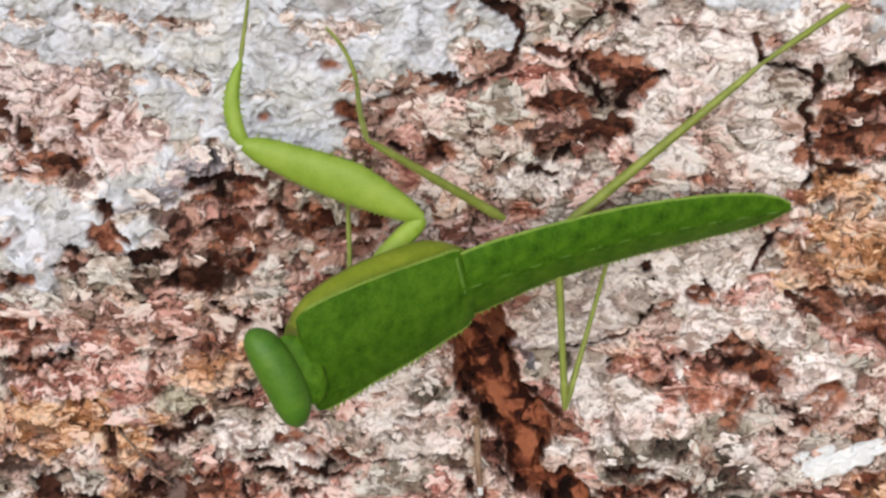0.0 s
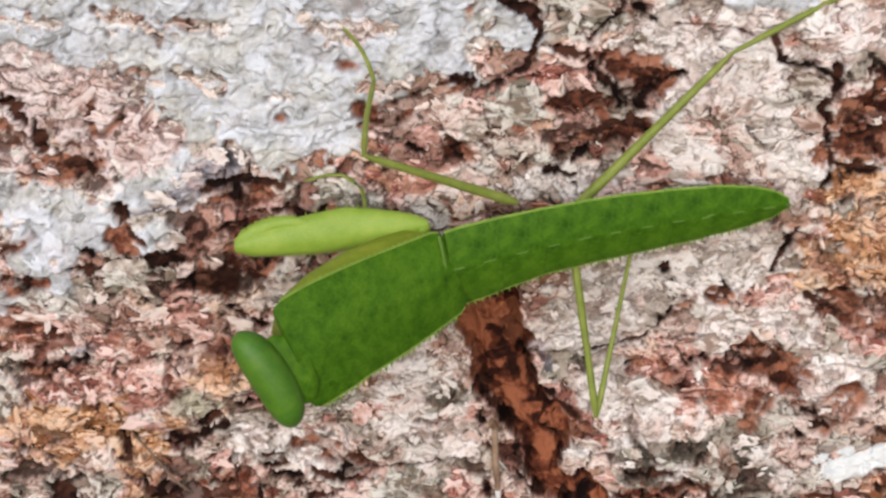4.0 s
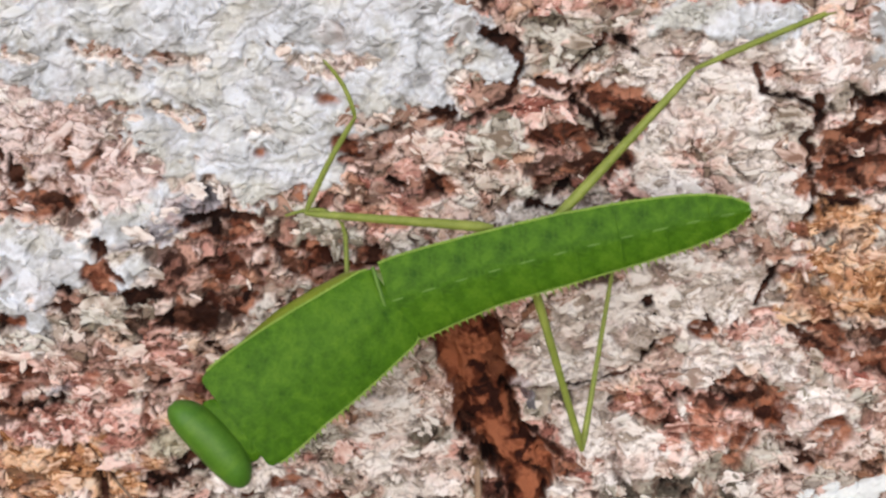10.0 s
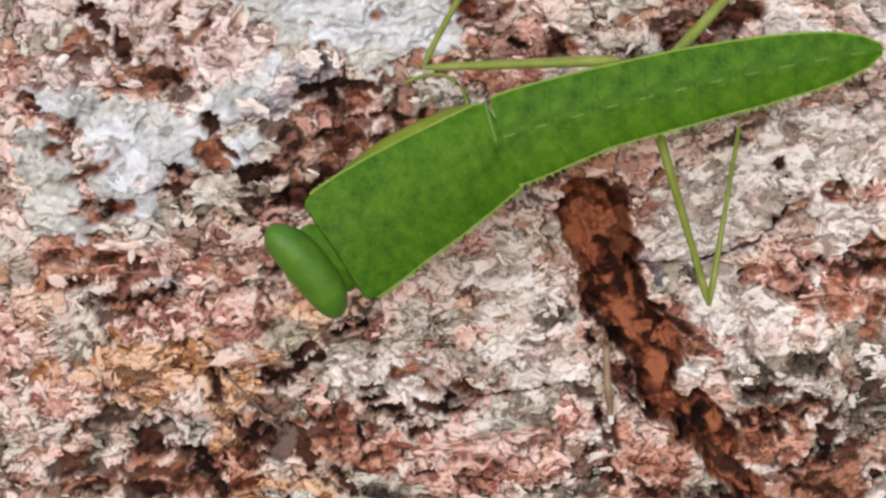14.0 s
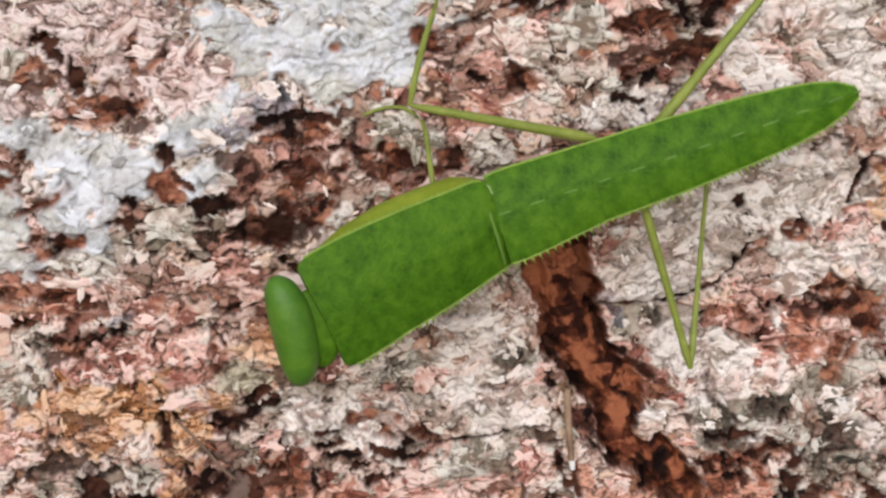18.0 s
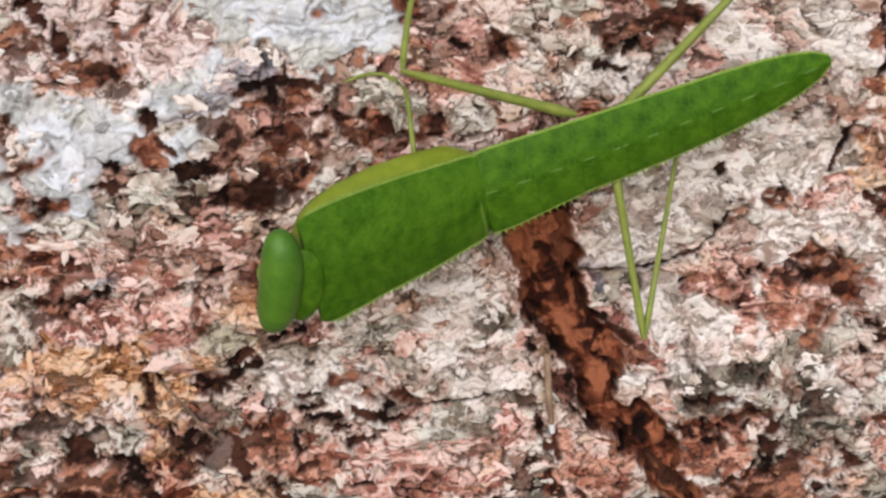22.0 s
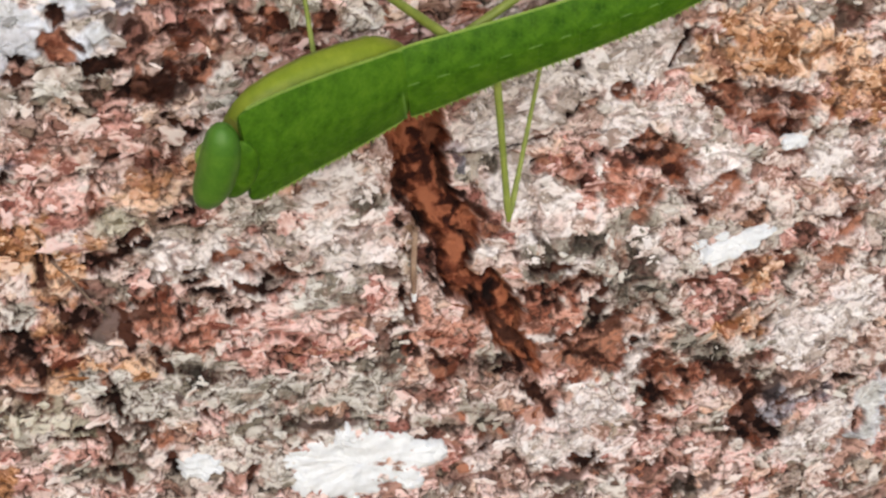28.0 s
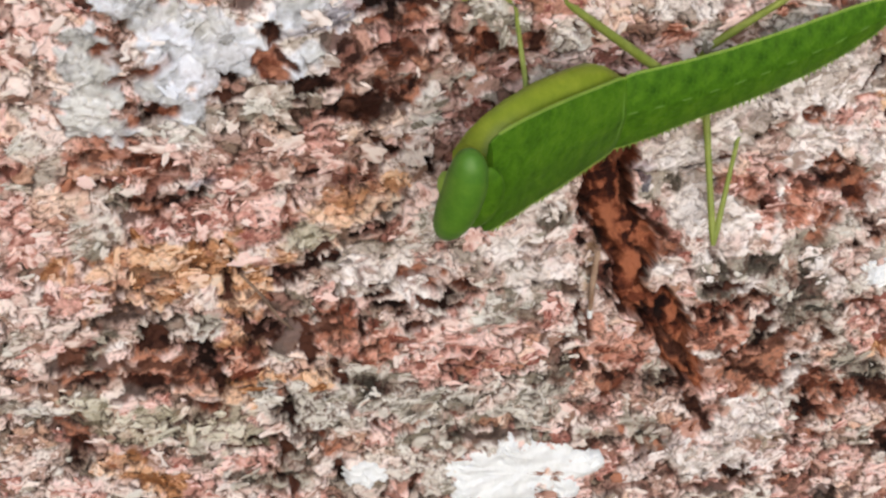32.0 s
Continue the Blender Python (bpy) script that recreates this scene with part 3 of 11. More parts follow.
stroke("blush", 0.143, (-2.03, -2.13), (-1.85, -2.08))
patch("blush", -2.43, -2.14, 0.21, 0.16, -1)
patch("blush", -2.60, -1.70, 0.14, 0.11, 0)
stroke("blush", 0.192, (-2.94, -1.69), (-2.62, -1.64), (-2.31, -1.71), (-1.93, -1.79))
stroke("blush", 0.128, (-2.39, -1.90), (-2.29, -2.00))
stroke("blush", 0.096, (-2.94, -2.14), (-2.72, -2.15))
stroke("blush", 0.084, (-1.81, -2.11), (-1.68, -2.02))
stroke("blush", 0.192, (-2.94, -1.69), (-2.62, -1.64), (-2.31, -1.71), (-1.93, -1.79))
stroke("blush", 0.128, (-2.39, -1.90), (-2.29, -2.00))
stroke("blush", 0.096, (-2.94, -2.14), (-2.72, -2.15))
stroke("blush", 0.084, (-1.81, -2.11), (-1.68, -2.02))
stroke("blush", 0.192, (-2.94, -1.69), (-2.62, -1.64), (-2.31, -1.71), (-1.93, -1.79))
stroke("blush", 0.128, (-2.39, -1.90), (-2.29, -2.00))
stroke("blush", 0.096, (-2.94, -2.14), (-2.72, -2.15))
stroke("blush", 0.084, (-1.81, -2.11), (-1.68, -2.02))
stroke("blush", 0.192, (-2.94, -1.69), (-2.62, -1.64), (-2.31, -1.71), (-1.93, -1.79))
stroke("blush", 0.128, (-2.39, -1.90), (-2.29, -2.00))
stroke("blush", 0.096, (-2.94, -2.14), (-2.72, -2.15))
stroke("blush", 0.084, (-1.81, -2.11), (-1.68, -2.02))
stroke("blush", 0.192, (-2.94, -1.69), (-2.62, -1.64), (-2.31, -1.71), (-1.93, -1.79))
stroke("blush", 0.128, (-2.39, -1.90), (-2.29, -2.00))
stroke("blush", 0.096, (-2.94, -2.14), (-2.72, -2.15))
stroke("blush", 0.084, (-1.81, -2.11), (-1.68, -2.02))
stroke("blush", 0.192, (-2.94, -1.69), (-2.62, -1.64), (-2.31, -1.71), (-1.93, -1.79))
stroke("blush", 0.128, (-2.39, -1.90), (-2.29, -2.00))
stroke("blush", 0.096, (-2.94, -2.14), (-2.72, -2.15))
stroke("blush", 0.084, (-1.81, -2.11), (-1.68, -2.02))
stroke("blush", 0.192, (-2.94, -1.69), (-2.62, -1.64), (-2.31, -1.71), (-1.93, -1.79))
stroke("blush", 0.128, (-2.39, -1.90), (-2.29, -2.00))
stroke("blush", 0.096, (-2.94, -2.14), (-2.72, -2.15))
stroke("blush", 0.084, (-1.81, -2.11), (-1.68, -2.02))
stroke("blush", 0.192, (-2.94, -1.69), (-2.62, -1.64), (-2.31, -1.71), (-1.93, -1.79))
stroke("blush", 0.128, (-2.39, -1.90), (-2.29, -2.00))
stroke("blush", 0.096, (-2.94, -2.14), (-2.72, -2.15))
stroke("blush", 0.084, (-1.81, -2.11), (-1.68, -2.02))
stroke("blush", 0.192, (-2.94, -1.69), (-2.62, -1.64), (-2.31, -1.71), (-1.93, -1.79))
stroke("blush", 0.128, (-2.39, -1.90), (-2.29, -2.00))
stroke("blush", 0.096, (-2.94, -2.14), (-2.72, -2.15))
stroke("blush", 0.084, (-1.81, -2.11), (-1.68, -2.02))
stroke("blush", 0.192, (-2.94, -1.69), (-2.62, -1.64), (-2.31, -1.71), (-1.93, -1.79))
stroke("blush", 0.128, (-2.39, -1.90), (-2.29, -2.00))
stroke("blush", 0.096, (-2.94, -2.14), (-2.72, -2.15))
stroke("blush", 0.084, (-1.81, -2.11), (-1.68, -2.02))
stroke("blush", 0.192, (-2.94, -1.69), (-2.62, -1.64), (-2.31, -1.71), (-1.93, -1.79))
stroke("blush", 0.128, (-2.39, -1.90), (-2.29, -2.00))
stroke("blush", 0.096, (-2.94, -2.14), (-2.72, -2.15))
stroke("blush", 0.084, (-1.81, -2.11), (-1.68, -2.02))
stroke("blush", 0.192, (-2.94, -1.69), (-2.62, -1.64), (-2.31, -1.71), (-1.93, -1.79))
stroke("blush", 0.128, (-2.39, -1.90), (-2.29, -2.00))
stroke("blush", 0.096, (-2.94, -2.14), (-2.72, -2.15))
stroke("blush", 0.084, (-1.81, -2.11), (-1.68, -2.02))
stroke("blush", 0.192, (-2.94, -1.69), (-2.62, -1.64), (-2.31, -1.71), (-1.93, -1.79))
stroke("blush", 0.128, (-2.39, -1.90), (-2.29, -2.00))
stroke("blush", 0.096, (-2.94, -2.14), (-2.72, -2.15))
stroke("blush", 0.084, (-1.81, -2.11), (-1.68, -2.02))
stroke("blush", 0.192, (-2.94, -1.69), (-2.62, -1.64), (-2.31, -1.71), (-1.93, -1.79))
stroke("blush", 0.128, (-2.39, -1.90), (-2.29, -2.00))
stroke("blush", 0.096, (-2.94, -2.14), (-2.72, -2.15))
stroke("blush", 0.084, (-1.81, -2.11), (-1.68, -2.02))
stroke("blush", 0.192, (-2.94, -1.69), (-2.62, -1.64), (-2.31, -1.71), (-1.93, -1.79))
stroke("blush", 0.128, (-2.39, -1.90), (-2.29, -2.00))
stroke("blush", 0.096, (-2.94, -2.14), (-2.72, -2.15))
stroke("blush", 0.084, (-1.81, -2.11), (-1.68, -2.02))
stroke("blush", 0.192, (-2.94, -1.69), (-2.62, -1.64), (-2.31, -1.71), (-1.93, -1.79))
stroke("blush", 0.128, (-2.39, -1.90), (-2.29, -2.00))
stroke("blush", 0.096, (-2.94, -2.14), (-2.72, -2.15))
stroke("blush", 0.084, (-1.81, -2.11), (-1.68, -2.02))
stroke("blush", 0.192, (-2.94, -1.69), (-2.62, -1.64), (-2.31, -1.71), (-1.93, -1.79))
stroke("blush", 0.128, (-2.39, -1.90), (-2.29, -2.00))
stroke("blush", 0.096, (-2.94, -2.14), (-2.72, -2.15))
stroke("blush", 0.084, (-1.81, -2.11), (-1.68, -2.02))
stroke("slate", 0.086, (-1.63, -2.38), (-1.47, -2.26), (-1.28, -2.18))
stroke("slate", 0.042, (-1.90, -2.47), (-1.65, -2.42), (-1.51, -2.33))
stroke("slate", 0.089, (3.42, -5.85), (3.64, -5.83))
stroke("slate", 0.031, (-2.38, -3.51), (-2.20, -3.42))
stroke("slate", 0.050, (0.67, -3.50), (0.83, -3.70))
stroke("slate", 0.101, (3.50, -5.71), (3.69, -5.82))
stroke("slate", 0.059, (3.39, -5.85), (3.54, -5.91))
stroke("slate", 0.068, (3.37, -5.81), (3.73, -5.80), (3.97, -5.71))
stroke("grey", 0.105, (0.74, -1.15), (1.08, -1.07))
stroke("grey", 0.105, (0.74, -1.15), (1.08, -1.07))
stroke("grey", 0.105, (0.74, -1.15), (1.08, -1.07))
stroke("grey", 0.105, (0.74, -1.15), (1.08, -1.07))
stroke("grey", 0.105, (0.74, -1.15), (1.08, -1.07))
stroke("grey", 0.105, (0.74, -1.15), (1.08, -1.07))
stroke("grey", 0.105, (0.74, -1.15), (1.08, -1.07))
stroke("grey", 0.105, (0.74, -1.15), (1.08, -1.07))
stroke("grey", 0.105, (0.74, -1.15), (1.08, -1.07))
stroke("grey", 0.105, (0.74, -1.15), (1.08, -1.07))
stroke("grey", 0.105, (0.74, -1.15), (1.08, -1.07))
stroke("grey", 0.105, (0.74, -1.15), (1.08, -1.07))
stroke("grey", 0.105, (0.74, -1.15), (1.08, -1.07))
stroke("grey", 0.105, (0.74, -1.15), (1.08, -1.07))
stroke("grey", 0.105, (0.74, -1.15), (1.08, -1.07))
stroke("grey", 0.105, (0.74, -1.15), (1.08, -1.07))
stroke("grey", 0.105, (0.74, -1.15), (1.08, -1.07))
stroke("grey", 0.114, (-0.90, -2.11), (-0.73, -2.35), (-0.56, -2.55))
stroke("grey", 0.096, (-0.73, -2.42), (-0.45, -2.47))
stroke("grey", 0.097, (0.75, -1.33), (1.06, -1.26), (1.19, -1.28))
stroke("grey", 0.149, (0.48, -1.83), (0.34, -1.99), (0.56, -2.09))
patch("grey", 2.57, -2.49, 0.10, 0.06, -3)
stroke("grey", 0.137, (2.49, -3.68), (2.70, -3.78), (2.94, -3.63))
stroke("grey", 0.147, (1.50, -4.28), (1.77, -4.36))
stroke("grey", 0.102, (-2.66, -3.06), (-2.40, -3.13))
stroke("grey", 0.102, (-2.66, -3.06), (-2.40, -3.13))
stroke("grey", 0.102, (-2.66, -3.06), (-2.40, -3.13))
stroke("grey", 0.102, (-2.66, -3.06), (-2.40, -3.13))
stroke("grey", 0.102, (-2.66, -3.06), (-2.40, -3.13))
stroke("grey", 0.102, (-2.66, -3.06), (-2.40, -3.13))
stroke("grey", 0.102, (-2.66, -3.06), (-2.40, -3.13))
stroke("grey", 0.102, (-2.66, -3.06), (-2.40, -3.13))
stroke("grey", 0.102, (-2.66, -3.06), (-2.40, -3.13))
stroke("grey", 0.102, (-2.66, -3.06), (-2.40, -3.13))
stroke("grey", 0.102, (-2.66, -3.06), (-2.40, -3.13))
stroke("grey", 0.102, (-2.66, -3.06), (-2.40, -3.13))
stroke("grey", 0.102, (-2.66, -3.06), (-2.40, -3.13))
stroke("grey", 0.102, (-2.66, -3.06), (-2.40, -3.13))
stroke("grey", 0.102, (-2.66, -3.06), (-2.40, -3.13))
stroke("grey", 0.102, (-2.66, -3.06), (-2.40, -3.13))
stroke("grey", 0.102, (-2.66, -3.06), (-2.40, -3.13))
stroke("grey", 0.124, (-0.83, -2.32), (-0.64, -2.39))
stroke("grey", 0.134, (-2.92, -3.93), (-2.83, -3.64))
stroke("grey", 0.110, (-2.56, -4.50), (-2.21, -4.46))
stroke("grey", 0.123, (-0.81, -3.82), (-0.60, -3.84))
stroke("grey", 0.133, (-0.33, -4.51), (-0.08, -4.46))
stroke("grey", 0.167, (-1.16, -5.07), (-0.75, -5.19), (-0.26, -5.24), (0.24, -5.27))
stroke("grey", 0.175, (0.22, -5.08), (0.11, -5.46))
stroke("grey", 0.179, (-0.74, -5.37), (-0.49, -5.40))
stroke("grey", 0.173, (-1.71, -5.09), (-1.42, -5.29))
stroke("grey", 0.119, (-2.06, -3.02), (-1.87, -2.97))
stroke("grey", 0.158, (1.76, -4.36), (1.93, -4.51))
stroke("grey", 0.099, (-1.22, -5.15), (-0.82, -5.19))
stroke("grey", 0.159, (2.73, -5.26), (3.17, -5.35))
patch("moss", -1.64, -3.92, 0.12, 0.08, -7)
stroke("moss", 0.121, (-2.94, -5.06), (-2.73, -5.29))
stroke("moss", 0.162, (-2.51, -5.22), (-2.26, -5.23), (-1.96, -5.36))
patch("moss", -2.17, -5.18, 0.05, 0.02, -8)
patch("moss", -1.55, -3.85, 0.09, 0.09, 0)
stroke("moss", 0.050, (-1.64, -3.81), (-1.57, -3.93))
stroke("moss", 0.130, (-2.79, -5.25), (-2.54, -5.26))
patch("moss", 2.11, -5.82, 0.18, 0.07, -9)
stroke("mould", 0.078, (1.26, -4.33), (1.49, -4.44))
stroke("mould", 0.093, (1.88, -4.26), (2.11, -4.17), (2.21, -4.09))
stroke("mould", 0.060, (1.61, -4.57), (1.82, -4.54))
stroke("mould", 0.074, (-0.00, -3.87), (0.15, -3.82))
stroke("mould", 0.055, (0.77, -3.58), (0.97, -3.67))
stroke("mould", 0.045, (0.74, -3.73), (0.89, -3.81))
stroke("mould", 0.057, (-2.84, -4.59), (-2.94, -4.75))
stroke("mould", 0.075, (-1.59, -5.58), (-1.42, -5.78), (-1.94, -5.72))
stroke("mould", 0.065, (-2.26, -5.37), (-2.11, -5.55))
stroke("mould", 0.103, (0.92, -5.10), (1.19, -5.07))
stroke("mould", 0.091, (0.28, -5.02), (0.42, -4.94))
stroke("mould", 0.086, (0.88, -5.46), (1.09, -5.59))
stroke("mould", 0.058, (-1.08, -5.08), (-0.92, -5.05))
stroke("mould", 0.048, (-0.75, -5.28), (-0.59, -5.25))
stroke("mould", 0.116, (2.57, -5.11), (2.84, -5.25))
stroke("mould", 0.061, (-0.11, -4.51), (0.02, -4.58))
stroke("mould", 0.152, (2.13, -4.65), (2.34, -4.73))
stroke("mould", 0.084, (1.29, -4.38), (1.49, -4.48))
stroke("mould", 0.082, (0.26, -5.37), (0.51, -5.30))
stroke("mould", 0.053, (-0.48, -5.45), (-0.39, -5.55))
stroke("mould", 0.043, (-0.28, -5.60), (-0.10, -5.49))
stroke("mould", 0.032, (-0.37, -5.22), (-0.29, -5.47))
stroke("mould", 0.047, (0.79, -3.66), (0.87, -3.73))
stroke("mould", 0.087, (1.24, -4.33), (1.36, -4.31))
stroke("mould", 0.094, (1.53, -4.29), (1.69, -4.23))
stroke("mould", 0.100, (2.12, -4.53), (2.27, -4.66))
stroke("mould", 0.066, (2.00, -4.35), (2.23, -4.44))
stroke("mould", 0.085, (1.90, -4.11), (2.08, -4.02))
stroke("mould", 0.069, (1.07, -5.12), (0.99, -5.22))
stroke("mould", 0.104, (1.04, -5.59), (1.17, -5.72))
stroke("mould", 0.069, (0.54, -5.57), (0.79, -5.63))
stroke("mould", 0.043, (1.27, -6.00), (1.40, -6.03))
stroke("mould", 0.031, (-1.39, -4.76), (-1.29, -4.94))
stroke("mould", 0.036, (-1.19, -4.99), (-1.07, -5.05))
stroke("mould", 0.059, (-1.54, -5.54), (-1.42, -5.64))
stroke("mould", 0.118, (-2.28, -5.32), (-2.20, -5.43))
stroke("mould", 0.054, (-2.89, -4.45), (-2.79, -4.55))
stroke("pale", 0.088, (0.29, -1.25), (0.25, -1.07))
stroke("pale", 0.088, (0.29, -1.25), (0.25, -1.07))
stroke("pale", 0.088, (0.29, -1.25), (0.25, -1.07))
stroke("pale", 0.088, (0.29, -1.25), (0.25, -1.07))
stroke("pale", 0.088, (0.29, -1.25), (0.25, -1.07))
stroke("pale", 0.088, (0.29, -1.25), (0.25, -1.07))
stroke("pale", 0.088, (0.29, -1.25), (0.25, -1.07))
stroke("pale", 0.088, (0.29, -1.25), (0.25, -1.07))
stroke("pale", 0.088, (0.29, -1.25), (0.25, -1.07))
stroke("pale", 0.176, (-0.09, -1.39), (0.05, -1.50), (-0.33, -1.53))
stroke("pale", 0.134, (2.83, -1.15), (3.11, -1.33), (3.07, -1.05))
stroke("pale", 0.095, (1.49, -1.07), (2.24, -1.05))
stroke("pale", 0.088, (0.29, -1.25), (0.25, -1.07))
stroke("pale", 0.240, (-2.74, -1.09), (-1.86, -1.05), (-0.84, -1.04), (0.12, -1.07))
stroke("pale", 0.144, (-2.84, -1.44), (-2.86, -1.02))
stroke("pale", 0.176, (-0.09, -1.39), (0.05, -1.50), (-0.33, -1.53))
stroke("pale", 0.134, (2.83, -1.15), (3.11, -1.33), (3.07, -1.05))
stroke("pale", 0.095, (1.49, -1.07), (2.24, -1.05))
stroke("pale", 0.088, (0.29, -1.25), (0.25, -1.07))
stroke("pale", 0.240, (-2.74, -1.09), (-1.86, -1.05), (-0.84, -1.04), (0.12, -1.07))
stroke("pale", 0.144, (-2.84, -1.44), (-2.86, -1.02))
stroke("pale", 0.176, (-0.09, -1.39), (0.05, -1.50), (-0.33, -1.53))
stroke("pale", 0.134, (2.83, -1.15), (3.11, -1.33), (3.07, -1.05))
stroke("pale", 0.095, (1.49, -1.07), (2.24, -1.05))
stroke("pale", 0.088, (0.29, -1.25), (0.25, -1.07))
stroke("pale", 0.240, (-2.74, -1.09), (-1.86, -1.05), (-0.84, -1.04), (0.12, -1.07))
stroke("pale", 0.144, (-2.84, -1.44), (-2.86, -1.02))
stroke("pale", 0.176, (-0.09, -1.39), (0.05, -1.50), (-0.33, -1.53))
stroke("pale", 0.134, (2.83, -1.15), (3.11, -1.33), (3.07, -1.05))
stroke("pale", 0.095, (1.49, -1.07), (2.24, -1.05))
stroke("pale", 0.088, (0.29, -1.25), (0.25, -1.07))
stroke("pale", 0.240, (-2.74, -1.09), (-1.86, -1.05), (-0.84, -1.04), (0.12, -1.07))
stroke("pale", 0.144, (-2.84, -1.44), (-2.86, -1.02))
stroke("pale", 0.176, (-0.09, -1.39), (0.05, -1.50), (-0.33, -1.53))
stroke("pale", 0.134, (2.83, -1.15), (3.11, -1.33), (3.07, -1.05))
stroke("pale", 0.095, (1.49, -1.07), (2.24, -1.05))
stroke("pale", 0.088, (0.29, -1.25), (0.25, -1.07))
stroke("pale", 0.240, (-2.74, -1.09), (-1.86, -1.05), (-0.84, -1.04), (0.12, -1.07))
stroke("pale", 0.144, (-2.84, -1.44), (-2.86, -1.02))
stroke("pale", 0.176, (-0.09, -1.39), (0.05, -1.50), (-0.33, -1.53))
stroke("pale", 0.134, (2.83, -1.15), (3.11, -1.33), (3.07, -1.05))
stroke("pale", 0.095, (1.49, -1.07), (2.24, -1.05))
stroke("pale", 0.088, (0.29, -1.25), (0.25, -1.07))
stroke("pale", 0.240, (-2.74, -1.09), (-1.86, -1.05), (-0.84, -1.04), (0.12, -1.07))
stroke("pale", 0.144, (-2.84, -1.44), (-2.86, -1.02))
stroke("pale", 0.176, (-0.09, -1.39), (0.05, -1.50), (-0.33, -1.53))
stroke("pale", 0.134, (2.83, -1.15), (3.11, -1.33), (3.07, -1.05))
stroke("pale", 0.095, (1.49, -1.07), (2.24, -1.05))
stroke("pale", 0.088, (0.29, -1.25), (0.25, -1.07))
stroke("pale", 0.240, (-2.74, -1.09), (-1.86, -1.05), (-0.84, -1.04), (0.12, -1.07))
stroke("pale", 0.144, (-2.84, -1.44), (-2.86, -1.02))
stroke("pale", 0.176, (-0.09, -1.39), (0.05, -1.50), (-0.33, -1.53))
stroke("pale", 0.134, (2.83, -1.15), (3.11, -1.33), (3.07, -1.05))
stroke("pale", 0.095, (1.49, -1.07), (2.24, -1.05))
stroke("pale", 0.088, (0.29, -1.25), (0.25, -1.07))
stroke("pale", 0.214, (-2.56, -1.36), (-2.05, -1.37), (-1.54, -1.47), (-1.02, -1.36), (-0.64, -1.36), (-0.16, -1.32), (0.19, -1.26))
stroke("pale", 0.193, (-1.10, -1.75), (-0.79, -1.83), (-0.65, -1.97))
stroke("pale", 0.143, (-1.56, -1.83), (-1.29, -2.01))
stroke("pale", 0.156, (-2.62, -2.49), (-2.44, -2.59), (-2.60, -2.78))
stroke("pale", 0.128, (-2.22, -2.55), (-1.93, -2.39), (-1.57, -2.32), (-1.26, -2.13))
stroke("pale", 0.088, (-1.89, -2.66), (-1.69, -2.62))
stroke("pale", 0.159, (-2.61, -3.02), (-2.42, -3.08))
stroke("pale", 0.138, (1.43, -1.18), (1.78, -1.20), (2.24, -1.24), (2.59, -1.26), (2.96, -1.33))
stroke("pale", 0.166, (2.42, -1.41), (2.67, -1.31), (2.96, -1.36))
stroke("pale", 0.114, (0.19, -1.42), (0.16, -1.54))
stroke("pale", 0.158, (1.24, -1.46), (1.75, -1.40), (2.03, -1.57))
stroke("pale", 0.219, (1.60, -1.74), (2.02, -1.83), (2.27, -2.17))
stroke("pale", 0.148, (1.44, -1.97), (1.63, -2.22))
stroke("pale", 0.102, (1.06, -2.24), (0.78, -2.35), (0.56, -2.32))
stroke("pale", 0.026, (-2.45, -3.61), (-2.23, -3.48))
stroke("pale", 0.171, (-1.23, -4.19), (-0.77, -4.29))
stroke("pale", 0.188, (-0.20, -4.01), (0.07, -4.17))
stroke("pale", 0.165, (-0.23, -3.59), (-0.04, -3.85))
stroke("pale", 0.288, (1.14, -3.12), (1.61, -2.93), (2.01, -2.83))
stroke("pale", 0.235, (0.86, -3.34), (1.14, -3.68))
stroke("pale", 0.192, (1.22, -3.82), (1.46, -4.05))
stroke("pale", 0.113, (1.87, -3.41), (2.15, -3.26), (2.39, -3.35))
stroke("pale", 0.044, (1.75, -3.66), (1.81, -3.87), (1.76, -4.08))
stroke("pale", 0.190, (-2.98, -1.43), (-2.22, -1.42), (-1.27, -1.51), (-0.62, -1.56))
stroke("pale", 0.190, (-2.98, -1.43), (-2.22, -1.42), (-1.27, -1.51), (-0.62, -1.56))
stroke("pale", 0.190, (-2.98, -1.43), (-2.22, -1.42), (-1.27, -1.51), (-0.62, -1.56))
stroke("pale", 0.190, (-2.98, -1.43), (-2.22, -1.42), (-1.27, -1.51), (-0.62, -1.56))
stroke("pale", 0.190, (-2.98, -1.43), (-2.22, -1.42), (-1.27, -1.51), (-0.62, -1.56))
stroke("pale", 0.190, (-2.98, -1.43), (-2.22, -1.42), (-1.27, -1.51), (-0.62, -1.56))
stroke("pale", 0.190, (-2.98, -1.43), (-2.22, -1.42), (-1.27, -1.51), (-0.62, -1.56))
stroke("pale", 0.190, (-2.98, -1.43), (-2.22, -1.42), (-1.27, -1.51), (-0.62, -1.56))
stroke("pale", 0.190, (-2.98, -1.43), (-2.22, -1.42), (-1.27, -1.51), (-0.62, -1.56))
stroke("pale", 0.202, (-1.77, -1.76), (-1.38, -1.86), (-0.89, -2.01))
stroke("pale", 0.166, (-0.62, -1.75), (-0.63, -2.02))
stroke("pale", 0.146, (-1.88, -2.19), (-1.62, -2.21), (-1.86, -2.33))
stroke("pale", 0.156, (-2.61, -2.44), (-2.35, -2.48), (-2.16, -2.58))
stroke("pale", 0.130, (-2.89, -2.26), (-2.73, -2.34))
stroke("pale", 0.098, (-2.56, -2.69), (-2.40, -2.74))
stroke("pale", 0.087, (-2.29, -2.64), (-2.37, -2.87))
